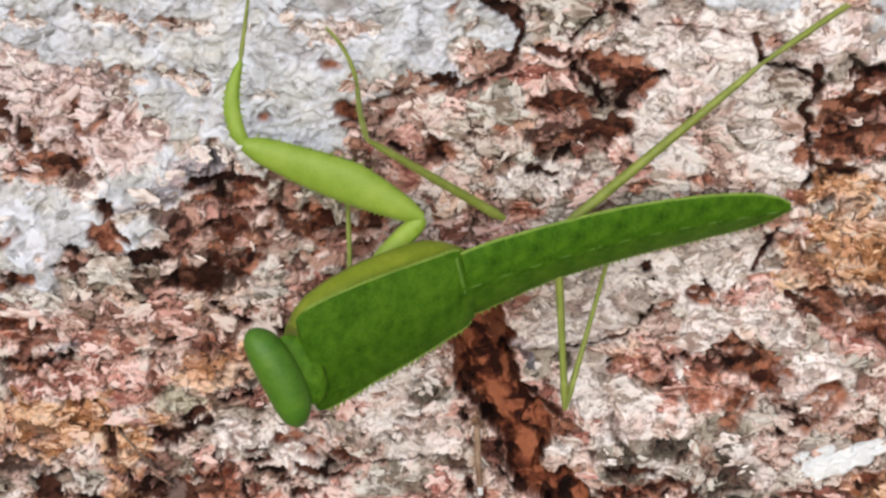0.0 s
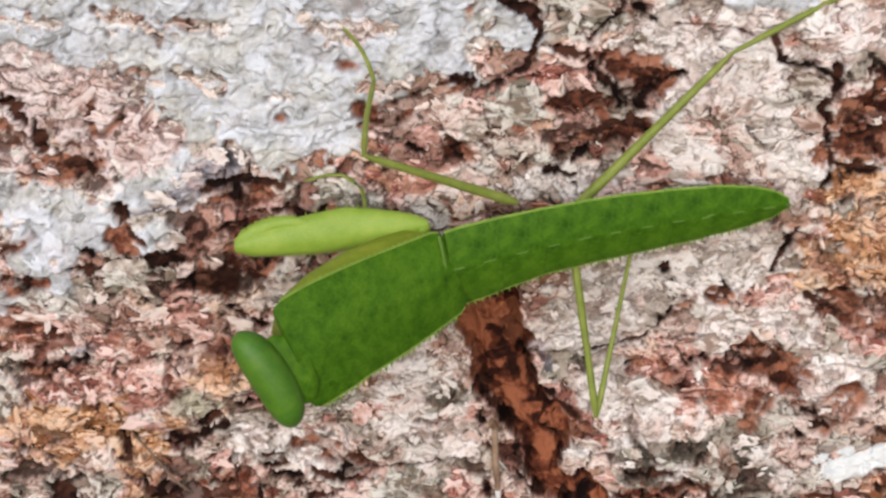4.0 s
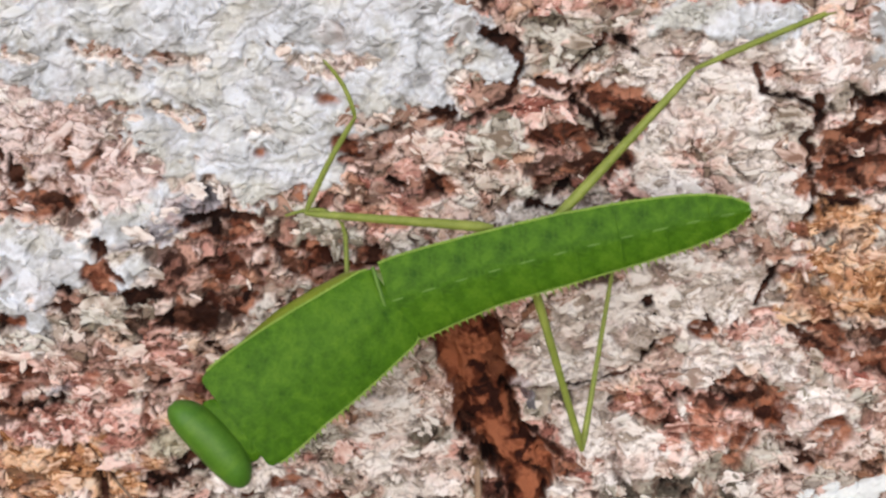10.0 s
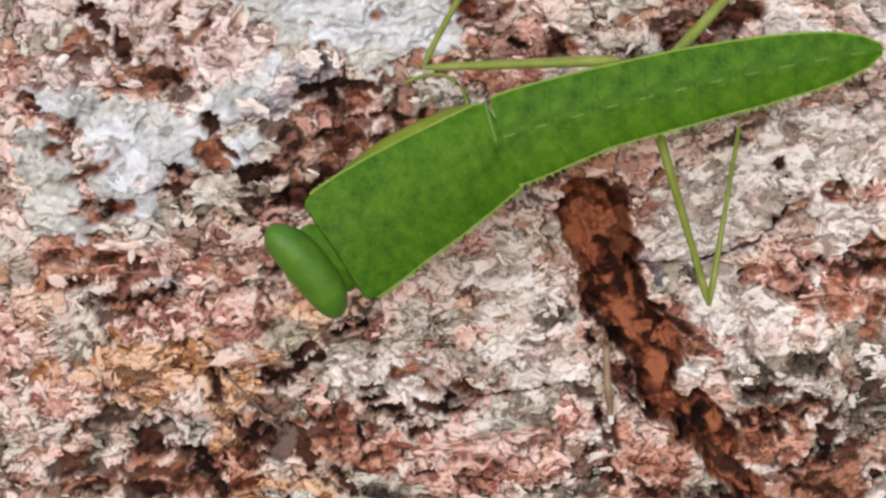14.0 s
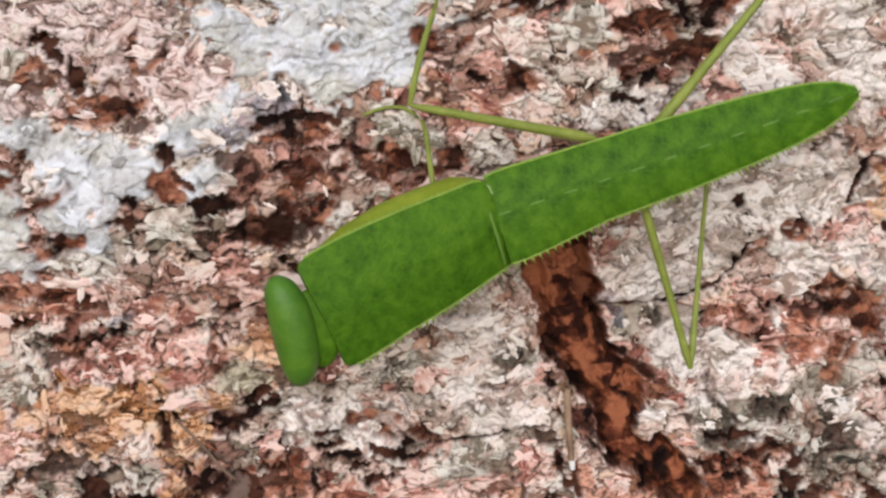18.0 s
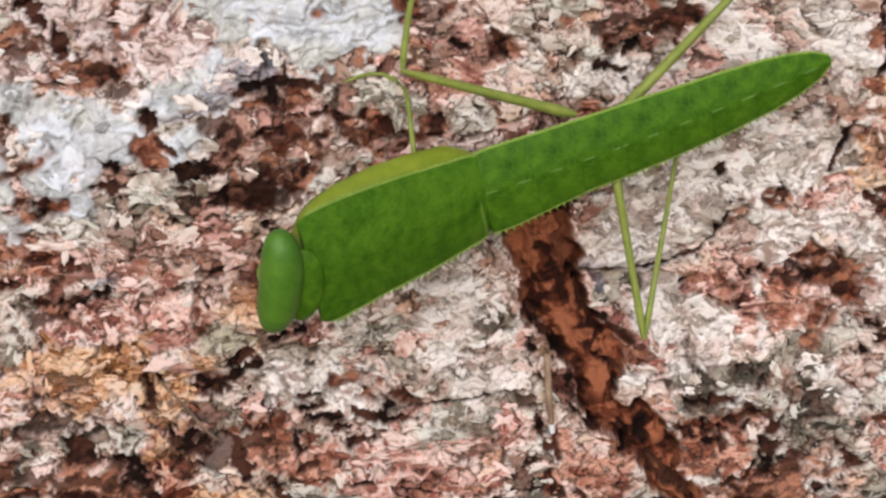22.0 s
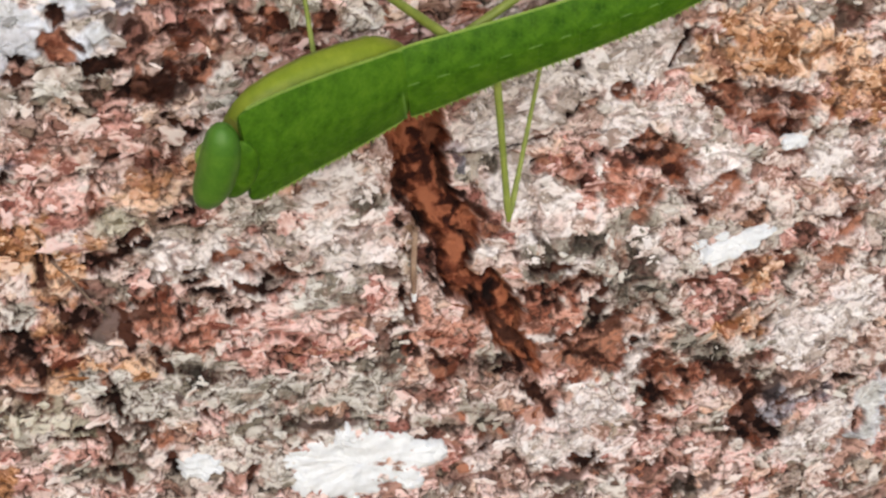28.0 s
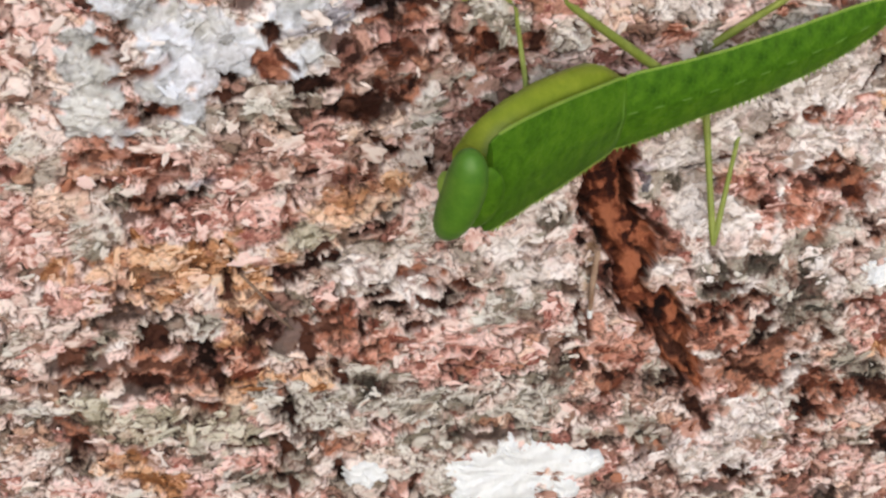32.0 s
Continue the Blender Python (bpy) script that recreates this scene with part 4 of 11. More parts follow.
stroke("pale", 0.078, (-1.74, -2.56), (-1.87, -2.65))
stroke("pale", 0.190, (-2.98, -1.43), (-2.22, -1.42), (-1.27, -1.51), (-0.62, -1.56))
stroke("pale", 0.190, (-2.98, -1.43), (-2.22, -1.42), (-1.27, -1.51), (-0.62, -1.56))
stroke("pale", 0.190, (-2.98, -1.43), (-2.22, -1.42), (-1.27, -1.51), (-0.62, -1.56))
stroke("pale", 0.190, (-2.98, -1.43), (-2.22, -1.42), (-1.27, -1.51), (-0.62, -1.56))
stroke("pale", 0.190, (-2.98, -1.43), (-2.22, -1.42), (-1.27, -1.51), (-0.62, -1.56))
stroke("pale", 0.202, (-1.77, -1.76), (-1.38, -1.86), (-0.89, -2.01))
stroke("pale", 0.166, (-0.62, -1.75), (-0.63, -2.02))
stroke("pale", 0.146, (-1.88, -2.19), (-1.62, -2.21), (-1.86, -2.33))
stroke("pale", 0.156, (-2.61, -2.44), (-2.35, -2.48), (-2.16, -2.58))
stroke("pale", 0.130, (-2.89, -2.26), (-2.73, -2.34))
stroke("pale", 0.098, (-2.56, -2.69), (-2.40, -2.74))
stroke("pale", 0.087, (-2.29, -2.64), (-2.37, -2.87))
stroke("pale", 0.078, (-1.74, -2.56), (-1.87, -2.65))
stroke("pale", 0.190, (-2.98, -1.43), (-2.22, -1.42), (-1.27, -1.51), (-0.62, -1.56))
stroke("pale", 0.190, (-2.98, -1.43), (-2.22, -1.42), (-1.27, -1.51), (-0.62, -1.56))
stroke("pale", 0.202, (-1.77, -1.76), (-1.38, -1.86), (-0.89, -2.01))
stroke("pale", 0.166, (-0.62, -1.75), (-0.63, -2.02))
stroke("pale", 0.146, (-1.88, -2.19), (-1.62, -2.21), (-1.86, -2.33))
stroke("pale", 0.156, (-2.61, -2.44), (-2.35, -2.48), (-2.16, -2.58))
stroke("pale", 0.130, (-2.89, -2.26), (-2.73, -2.34))
stroke("pale", 0.098, (-2.56, -2.69), (-2.40, -2.74))
stroke("pale", 0.087, (-2.29, -2.64), (-2.37, -2.87))
stroke("pale", 0.078, (-1.74, -2.56), (-1.87, -2.65))
stroke("pale", 0.202, (-1.77, -1.76), (-1.38, -1.86), (-0.89, -2.01))
stroke("pale", 0.166, (-0.62, -1.75), (-0.63, -2.02))
stroke("pale", 0.146, (-1.88, -2.19), (-1.62, -2.21), (-1.86, -2.33))
stroke("pale", 0.156, (-2.61, -2.44), (-2.35, -2.48), (-2.16, -2.58))
stroke("pale", 0.130, (-2.89, -2.26), (-2.73, -2.34))
stroke("pale", 0.098, (-2.56, -2.69), (-2.40, -2.74))
stroke("pale", 0.087, (-2.29, -2.64), (-2.37, -2.87))
stroke("pale", 0.078, (-1.74, -2.56), (-1.87, -2.65))
stroke("pale", 0.215, (-0.18, -3.57), (-0.04, -3.86))
stroke("pale", 0.031, (-0.20, -3.75), (-0.20, -3.89))
stroke("pale", 0.052, (0.04, -3.64), (0.19, -3.64))
stroke("pale", 0.147, (-0.15, -4.16), (0.14, -4.18))
stroke("pale", 0.163, (1.30, -4.31), (1.60, -4.44))
stroke("pale", 0.116, (2.15, -4.28), (2.37, -4.44))
stroke("pale", 0.081, (2.24, -5.06), (2.28, -5.33))
stroke("pale", 0.212, (1.85, -5.62), (2.21, -5.84))
stroke("pale", 0.150, (1.49, -5.94), (1.92, -5.99))
stroke("pale", 0.162, (1.26, -5.80), (1.08, -5.92))
stroke("pale", 0.058, (0.77, -4.30), (0.93, -4.28), (1.08, -4.25))
stroke("pale", 0.027, (1.30, -4.92), (1.45, -4.98), (1.61, -4.96), (1.74, -4.89))
stroke("pale", 0.026, (2.06, -4.88), (2.28, -4.88))
stroke("pale", 0.080, (2.15, -5.07), (2.16, -5.31), (2.15, -5.51))
stroke("pale", 0.036, (-2.82, -4.63), (-2.72, -4.60))
stroke("pale", 0.313, (3.70, -5.11), (4.05, -4.94))
stroke("pale", 0.177, (3.56, -3.69), (4.06, -3.77))
stroke("pale", 0.157, (2.48, -3.76), (2.74, -3.69))
stroke("pale", 0.196, (3.78, -6.08), (4.14, -5.99))
stroke("pale", 0.172, (1.72, -5.78), (1.93, -5.96))
patch("pink", 0.65, -1.69, 0.18, 0.15, 0)
patch("pink", -2.11, -3.69, 0.38, 0.23, 1)
patch("pink", -2.16, -3.45, 0.22, 0.07, -0)
patch("pink", -1.24, -4.42, 0.19, 0.12, 2)
patch("pink", 1.88, -3.82, 0.28, 0.24, -2)
stroke("pink", 0.075, (1.63, -3.67), (1.68, -3.85))
patch("pink", 2.84, -4.76, 0.20, 0.22, -3)
stroke("pink", 0.088, (-1.45, -4.32), (-1.27, -4.27))
stroke("pink", 0.198, (-0.74, -4.72), (-0.45, -4.71))
stroke("pink", 0.154, (-0.19, -4.55), (0.13, -4.52))
patch("pink", -1.78, -5.60, 0.24, 0.12, -7)
patch("pink", -2.06, -3.53, 0.32, 0.20, -5)
stroke("pink", 0.166, (-0.80, -2.97), (-0.57, -3.20))
stroke("pink", 0.107, (-2.04, -3.63), (-1.76, -3.69))
stroke("pink", 0.118, (1.86, -3.64), (1.88, -3.80))
stroke("pink", 0.080, (2.78, -4.68), (2.59, -4.79))
stroke("pink", 0.093, (-1.86, -5.47), (-1.78, -5.51))
stroke("pink", 0.170, (2.73, -4.78), (2.81, -4.94))
stroke("pink", 0.202, (2.07, -5.93), (2.44, -5.93))
stroke("rust", 0.034, (1.35, -2.35), (1.56, -2.26), (1.87, -2.32))
patch("rust", 0.69, -2.57, 0.11, 0.04, 4)
patch("rust", -2.01, -3.41, 0.14, 0.04, -6)
patch("rust", 1.93, -3.81, 0.15, 0.15, -2)
stroke("rust", 0.093, (2.61, -5.63), (2.72, -5.41))
patch("rust", 0.72, -2.52, 0.15, 0.07, 2)
patch("rust", 1.49, -4.80, 0.29, 0.19, -4)
patch("rust", 0.73, -4.93, 0.27, 0.23, -5)
patch("rust", -1.95, -4.78, 0.19, 0.12, -8)
patch("rust", -1.28, -4.62, 0.22, 0.17, -0)
patch("rust", -1.07, -4.70, 0.20, 0.14, -5)
stroke("rust", 0.022, (-2.20, -3.41), (-2.00, -3.36), (-1.95, -3.49))
stroke("rust", 0.090, (-3.03, -3.23), (-2.80, -3.26), (-2.63, -3.31))
stroke("rust", 0.036, (-2.09, -3.35), (-1.93, -3.39))
stroke("rust", 0.048, (-1.39, -3.42), (-1.24, -3.45))
stroke("rust", 0.048, (1.53, -3.63), (1.57, -3.76))
stroke("rust", 0.043, (1.85, -3.76), (1.91, -3.68))
stroke("rust", 0.113, (1.56, -4.63), (1.67, -4.76), (1.45, -4.86))
patch("rust", 1.89, -5.10, 0.27, 0.22, -6)
stroke("rust", 0.135, (2.45, -5.30), (2.55, -5.51))
stroke("rust", 0.090, (0.50, -4.65), (0.60, -4.78))
patch("rust", 0.67, -5.14, 0.16, 0.15, -6)
stroke("rust", 0.108, (0.88, -4.90), (0.79, -5.06))
stroke("rust", 0.065, (-2.61, -4.87), (-2.43, -4.87))
patch("rust", -1.34, -4.53, 0.19, 0.14, -3)
patch("rust", -1.04, -4.62, 0.18, 0.15, -7)
stroke("orange", 0.225, (2.62, -2.34), (2.76, -2.68), (3.03, -2.77))
stroke("orange", 0.098, (2.41, -2.74), (2.57, -2.90))
patch("orange", -1.41, -3.62, 0.19, 0.14, 6)
patch("orange", -1.74, -4.02, 0.10, 0.09, -6)
patch("orange", -2.63, -4.11, 0.25, 0.25, 2)
patch("orange", -2.00, -4.21, 0.26, 0.21, -4)
stroke("orange", 0.132, (-2.67, -4.09), (-2.51, -4.27))
stroke("orange", 0.157, (-2.25, -3.89), (-2.07, -4.21))
stroke("orange", 0.114, (-1.98, -4.96), (-1.64, -5.00), (-1.41, -4.94))
stroke("orange", 0.126, (2.85, -5.11), (3.16, -5.03))
patch("orange", 3.15, -4.63, 0.17, 0.10, -2)
stroke("orange", 0.126, (-2.61, -5.58), (-2.38, -5.70))
patch("orange", -2.65, -4.07, 0.45, 0.21, -3)
patch("orange", -1.34, -3.62, 0.25, 0.13, -4)
stroke("orange", 0.123, (-1.52, -3.72), (-1.31, -3.59), (-1.13, -3.56))
stroke("orange", 0.091, (-2.71, -4.06), (-2.55, -4.01))
stroke("orange", 0.089, (2.89, -4.58), (3.19, -4.53))
stroke("orange", 0.115, (-2.02, -4.58), (-1.90, -4.72))
stroke("orange", 0.102, (-1.96, -4.89), (-1.63, -4.95), (-1.43, -4.91))
stroke("orange", 0.071, (-2.07, -4.94), (-1.60, -5.18))
stroke("orange", 0.075, (-2.85, -5.52), (-2.64, -5.45))
patch("orange", -2.67, -5.49, 0.09, 0.08, -2)
stroke("orange", 0.172, (2.45, -2.89), (3.02, -2.86), (3.62, -2.93))
stroke("orange", 0.182, (3.66, -3.18), (4.05, -3.24))
patch("brown", 1.20, -1.63, 0.22, 0.15, 1)
patch("brown", 0.91, -1.79, 0.18, 0.13, 3)
patch("brown", 2.71, -1.90, 0.31, 0.31, -2)
patch("brown", -2.40, -2.21, 0.17, 0.11, -2)
stroke("brown", 0.037, (-2.15, -1.77), (-2.13, -1.99), (-2.11, -2.17), (-2.19, -2.28))
stroke("brown", 0.019, (-2.10, -2.03), (-1.95, -1.90))
stroke("brown", 0.024, (-2.15, -2.25), (-2.06, -2.31))
patch("brown", -2.28, -2.22, 0.15, 0.08, 2)
stroke("brown", 0.016, (-1.97, -1.66), (-1.86, -1.66))
patch("brown", -0.56, -1.56, 0.06, 0.03, 3)
patch("brown", -0.97, -1.87, 0.04, 0.03, 1)
stroke("brown", 0.050, (-0.49, -1.83), (-0.33, -1.93), (-0.19, -1.84))
stroke("brown", 0.033, (-0.30, -1.81), (-0.02, -1.77), (0.18, -1.69))
stroke("brown", 0.063, (0.09, -2.10), (0.20, -2.16))
stroke("brown", 0.068, (0.77, -2.08), (0.95, -2.02), (1.27, -1.95))
patch("brown", -1.21, -2.38, 0.20, 0.07, 2)
patch("brown", -1.30, -2.68, 0.27, 0.14, -1)
patch("brown", -1.10, -2.83, 0.20, 0.14, 0)
patch("brown", -0.70, -2.63, 0.20, 0.13, -6)
patch("brown", -0.30, -2.60, 0.09, 0.09, 3)
stroke("brown", 0.047, (-2.71, -3.60), (-2.56, -3.69), (-2.50, -3.60))
stroke("brown", 0.032, (-1.76, -3.59), (-1.74, -3.83))
stroke("brown", 0.049, (-0.77, -4.25), (-0.54, -4.30), (-0.42, -4.37))
stroke("brown", 0.056, (1.80, -3.08), (1.90, -3.13))
stroke("brown", 0.029, (1.59, -3.68), (1.68, -3.85))
stroke("brown", 0.039, (2.55, -3.95), (2.68, -4.04), (2.79, -3.98), (2.86, -3.86))
patch("brown", -1.97, -2.65, 0.09, 0.10, 2)
patch("brown", -1.25, -2.67, 0.21, 0.15, -2)
stroke("brown", 0.039, (-0.91, -2.48), (-0.68, -2.62), (-0.47, -2.70))
patch("brown", -0.39, -2.65, 0.08, 0.05, -1)
patch("brown", -2.71, -2.00, 0.14, 0.10, -0)
stroke("brown", 0.033, (-2.28, -2.07), (-2.22, -2.14))
patch("brown", -2.70, -2.99, 0.13, 0.07, -1)
patch("brown", -2.85, -2.64, 0.11, 0.07, -0)
stroke("brown", 0.049, (-0.85, -4.16), (-0.71, -4.22), (-0.52, -4.27))
stroke("brown", 0.068, (-3.01, -4.53), (-3.08, -4.86), (-2.84, -4.87))
stroke("brown", 0.062, (-3.08, -5.15), (-2.93, -5.37), (-3.04, -5.55))
stroke("brown", 0.048, (-2.30, -5.05), (-2.08, -5.14))
patch("brown", 1.14, -5.76, 0.11, 0.09, 2)
stroke("brown", 0.053, (2.38, -5.75), (2.81, -5.86))
patch("brown", 1.86, -5.10, 0.31, 0.23, -6)
patch("brown", 0.67, -5.17, 0.19, 0.15, -5)
patch("brown", 2.45, -5.51, 0.22, 0.23, -2)
stroke("brown", 0.081, (3.10, -5.45), (3.21, -5.67), (3.24, -5.90), (3.46, -6.10))
stroke("brown", 0.041, (2.11, -5.00), (2.45, -4.92))
patch("brown", -2.52, -4.81, 0.16, 0.15, -5)
patch("brown", -2.27, -4.85, 0.15, 0.12, -3)
stroke("brown", 0.036, (-1.44, -4.56), (-1.28, -4.61))
stroke("brown", 0.046, (-0.92, -4.20), (-0.70, -4.23), (-0.52, -4.30))
patch("brown", -1.27, -5.54, 0.15, 0.11, 5)
stroke("brown", 0.046, (-2.99, -3.29), (-2.66, -3.31), (-2.47, -3.41))
stroke("brown", 0.032, (-2.91, -2.81), (-2.69, -2.74), (-2.56, -2.65))
stroke("brown", 0.031, (-2.65, -3.02), (-2.50, -2.97))
patch("brown", -0.99, -2.66, 0.09, 0.15, 1)
patch("brown", -1.39, -2.91, 0.18, 0.12, -4)
stroke("brown", 0.040, (-3.09, -3.48), (-2.86, -3.50))
stroke("brown", 0.031, (-1.79, -4.12), (-1.63, -4.17))
stroke("brown", 0.103, (2.09, -3.53), (2.30, -3.63), (2.35, -3.74))
stroke("brown", 0.059, (2.20, -3.80), (2.10, -3.95), (2.09, -4.05))
patch("brown", 2.30, -3.67, 0.09, 0.14, 7)
stroke("brown", 0.043, (2.39, -3.90), (2.63, -3.90), (2.78, -3.97))
stroke("brown", 0.043, (2.64, -4.09), (2.76, -4.01))
stroke("brown", 0.043, (2.62, -3.85), (2.81, -3.78))
stroke("brown", 0.046, (0.81, -3.97), (0.91, -4.04))
patch("brown", 0.90, -4.16, 0.18, 0.07, 3)
stroke("brown", 0.051, (1.58, -4.53), (1.78, -4.58))
patch("brown", 1.99, -5.06, 0.14, 0.21, -4)
stroke("brown", 0.037, (2.09, -4.86), (2.37, -4.83))
stroke("brown", 0.034, (2.00, -4.81), (2.29, -4.94))
stroke("brown", 0.035, (2.29, -5.27), (2.39, -5.57))
stroke("brown", 0.040, (2.50, -5.30), (2.63, -5.46))
stroke("brown", 0.075, (3.11, -5.40), (3.26, -5.57))
patch("brown", 3.22, -5.64, 0.17, 0.11, -8)
stroke("brown", 0.036, (2.46, -4.62), (2.86, -4.63))
stroke("brown", 0.061, (-2.64, -4.66), (-2.44, -4.66))
patch("brown", -2.54, -4.76, 0.18, 0.09, -6)
stroke("brown", 0.092, (-2.32, -4.72), (-2.21, -4.77))
stroke("brown", 0.040, (-2.25, -4.88), (-2.14, -4.85))
stroke("brown", 0.037, (-1.25, -4.53), (-1.20, -4.47))
stroke("brown", 0.022, (-1.70, -4.96), (-1.66, -5.17))
stroke("brown", 0.045, (-1.48, -5.37), (-1.24, -5.44))
stroke("brown", 0.054, (-2.99, -5.12), (-2.92, -5.27))
stroke("brown", 0.024, (-2.89, -5.16), (-2.88, -5.36))
stroke("brown", 0.114, (2.61, -3.17), (3.00, -3.19), (3.35, -3.24))
stroke("brown", 0.081, (2.89, -3.37), (3.31, -3.44))
stroke("brown", 0.040, (3.50, -3.49), (3.57, -3.32))
stroke("brown", 0.042, (2.25, -3.88), (2.11, -4.08))
stroke("brown", 0.037, (2.55, -4.07), (2.69, -3.96), (2.80, -3.90))
stroke("brown", 0.071, (3.63, -4.41), (3.86, -4.53))
stroke("brown", 0.057, (3.81, -4.33), (4.01, -4.22))
stroke("brown", 0.060, (3.07, -4.53), (3.44, -4.51))
stroke("brown", 0.086, (2.95, -5.41), (3.16, -5.58), (3.16, -5.79), (3.46, -6.07))
stroke("brown", 0.043, (2.61, -6.10), (2.83, -6.22))
stroke("wood", 0.050, (1.09, -4.61), (1.13, -4.79))
stroke("wood", 0.059, (2.11, -3.63), (2.28, -3.69), (2.42, -3.82))
stroke("twigbark", 0.052, (0.40, -4.09), (0.40, -4.34), (0.42, -4.48))
# cracks and holes: dark bands that carry their shade as surface colour
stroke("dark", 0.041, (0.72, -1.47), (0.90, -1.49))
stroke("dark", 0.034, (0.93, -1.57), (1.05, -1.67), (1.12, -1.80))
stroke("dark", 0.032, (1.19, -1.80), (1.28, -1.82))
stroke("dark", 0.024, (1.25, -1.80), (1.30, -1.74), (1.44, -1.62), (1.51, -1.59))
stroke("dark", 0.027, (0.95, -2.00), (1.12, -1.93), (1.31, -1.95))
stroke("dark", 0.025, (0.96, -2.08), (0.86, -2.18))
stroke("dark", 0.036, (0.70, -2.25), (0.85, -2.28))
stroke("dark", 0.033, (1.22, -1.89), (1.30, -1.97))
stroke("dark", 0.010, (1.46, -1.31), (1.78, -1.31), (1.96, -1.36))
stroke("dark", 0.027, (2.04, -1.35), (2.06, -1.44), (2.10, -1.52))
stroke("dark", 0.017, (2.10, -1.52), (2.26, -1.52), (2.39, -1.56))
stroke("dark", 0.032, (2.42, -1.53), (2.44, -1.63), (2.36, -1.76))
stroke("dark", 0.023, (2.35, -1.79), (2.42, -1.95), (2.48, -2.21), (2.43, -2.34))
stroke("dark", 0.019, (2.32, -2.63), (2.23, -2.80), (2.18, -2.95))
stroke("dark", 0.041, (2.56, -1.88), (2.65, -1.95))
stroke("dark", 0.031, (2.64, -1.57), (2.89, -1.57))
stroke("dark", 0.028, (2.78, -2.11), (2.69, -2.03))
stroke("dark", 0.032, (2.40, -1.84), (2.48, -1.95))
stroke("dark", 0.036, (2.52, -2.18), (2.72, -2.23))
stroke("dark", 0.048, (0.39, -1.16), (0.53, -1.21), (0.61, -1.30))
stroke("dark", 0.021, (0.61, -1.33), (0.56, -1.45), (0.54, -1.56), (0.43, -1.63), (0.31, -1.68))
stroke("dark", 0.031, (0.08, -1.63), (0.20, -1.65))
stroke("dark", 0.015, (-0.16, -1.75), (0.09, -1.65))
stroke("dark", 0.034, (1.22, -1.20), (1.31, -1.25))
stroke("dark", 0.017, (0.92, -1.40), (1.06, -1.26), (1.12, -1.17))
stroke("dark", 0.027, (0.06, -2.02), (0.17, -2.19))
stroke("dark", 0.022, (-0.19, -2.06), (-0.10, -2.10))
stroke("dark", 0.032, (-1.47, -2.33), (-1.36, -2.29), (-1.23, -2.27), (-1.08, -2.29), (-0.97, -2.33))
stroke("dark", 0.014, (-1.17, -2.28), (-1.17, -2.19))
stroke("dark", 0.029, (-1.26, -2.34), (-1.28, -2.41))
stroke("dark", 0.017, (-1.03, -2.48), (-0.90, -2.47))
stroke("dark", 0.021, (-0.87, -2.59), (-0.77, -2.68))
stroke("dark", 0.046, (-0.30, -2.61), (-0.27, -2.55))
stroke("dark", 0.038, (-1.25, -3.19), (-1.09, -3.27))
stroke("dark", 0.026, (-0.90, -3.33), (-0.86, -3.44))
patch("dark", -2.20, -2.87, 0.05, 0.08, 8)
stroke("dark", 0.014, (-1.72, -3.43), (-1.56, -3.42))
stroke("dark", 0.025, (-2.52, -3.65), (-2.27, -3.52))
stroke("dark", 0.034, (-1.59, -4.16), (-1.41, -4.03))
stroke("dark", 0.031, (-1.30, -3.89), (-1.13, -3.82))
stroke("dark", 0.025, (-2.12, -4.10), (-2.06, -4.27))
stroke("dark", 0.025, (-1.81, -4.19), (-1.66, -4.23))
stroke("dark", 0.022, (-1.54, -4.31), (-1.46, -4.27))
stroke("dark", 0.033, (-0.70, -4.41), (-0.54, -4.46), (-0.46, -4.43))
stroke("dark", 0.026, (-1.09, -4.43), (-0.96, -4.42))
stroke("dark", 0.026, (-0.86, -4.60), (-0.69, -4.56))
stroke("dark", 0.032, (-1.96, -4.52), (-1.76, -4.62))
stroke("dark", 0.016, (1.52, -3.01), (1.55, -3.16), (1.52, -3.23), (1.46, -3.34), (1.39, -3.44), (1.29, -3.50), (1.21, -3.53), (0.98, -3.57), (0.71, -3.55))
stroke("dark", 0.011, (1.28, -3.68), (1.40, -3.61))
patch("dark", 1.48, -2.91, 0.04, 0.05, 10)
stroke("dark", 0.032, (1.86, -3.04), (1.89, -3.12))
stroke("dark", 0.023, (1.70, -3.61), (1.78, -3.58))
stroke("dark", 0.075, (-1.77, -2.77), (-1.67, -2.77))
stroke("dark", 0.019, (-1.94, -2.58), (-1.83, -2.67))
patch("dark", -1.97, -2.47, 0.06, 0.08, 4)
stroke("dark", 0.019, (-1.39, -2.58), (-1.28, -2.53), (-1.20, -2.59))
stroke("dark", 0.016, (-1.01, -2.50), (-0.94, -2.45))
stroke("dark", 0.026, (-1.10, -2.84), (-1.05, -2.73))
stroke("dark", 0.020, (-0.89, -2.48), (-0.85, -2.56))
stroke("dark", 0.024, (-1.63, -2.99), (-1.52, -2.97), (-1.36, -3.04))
stroke("dark", 0.047, (-2.68, -1.79), (-2.61, -1.82))
stroke("dark", 0.029, (-2.61, -1.85), (-2.54, -1.93))
stroke("dark", 0.062, (-2.48, -1.97), (-2.47, -2.06))
stroke("dark", 0.023, (-2.11, -2.17), (-2.16, -2.14))
stroke("dark", 0.027, (-2.26, -2.70), (-2.16, -2.72), (-2.19, -2.82), (-2.33, -2.87))
stroke("dark", 0.026, (-2.77, -2.96), (-2.61, -2.95))
stroke("dark", 0.016, (-2.07, -2.65), (-2.02, -2.64))
stroke("dark", 0.035, (0.28, -3.79), (0.37, -3.80))
stroke("dark", 0.026, (0.29, -3.94), (0.31, -4.02))
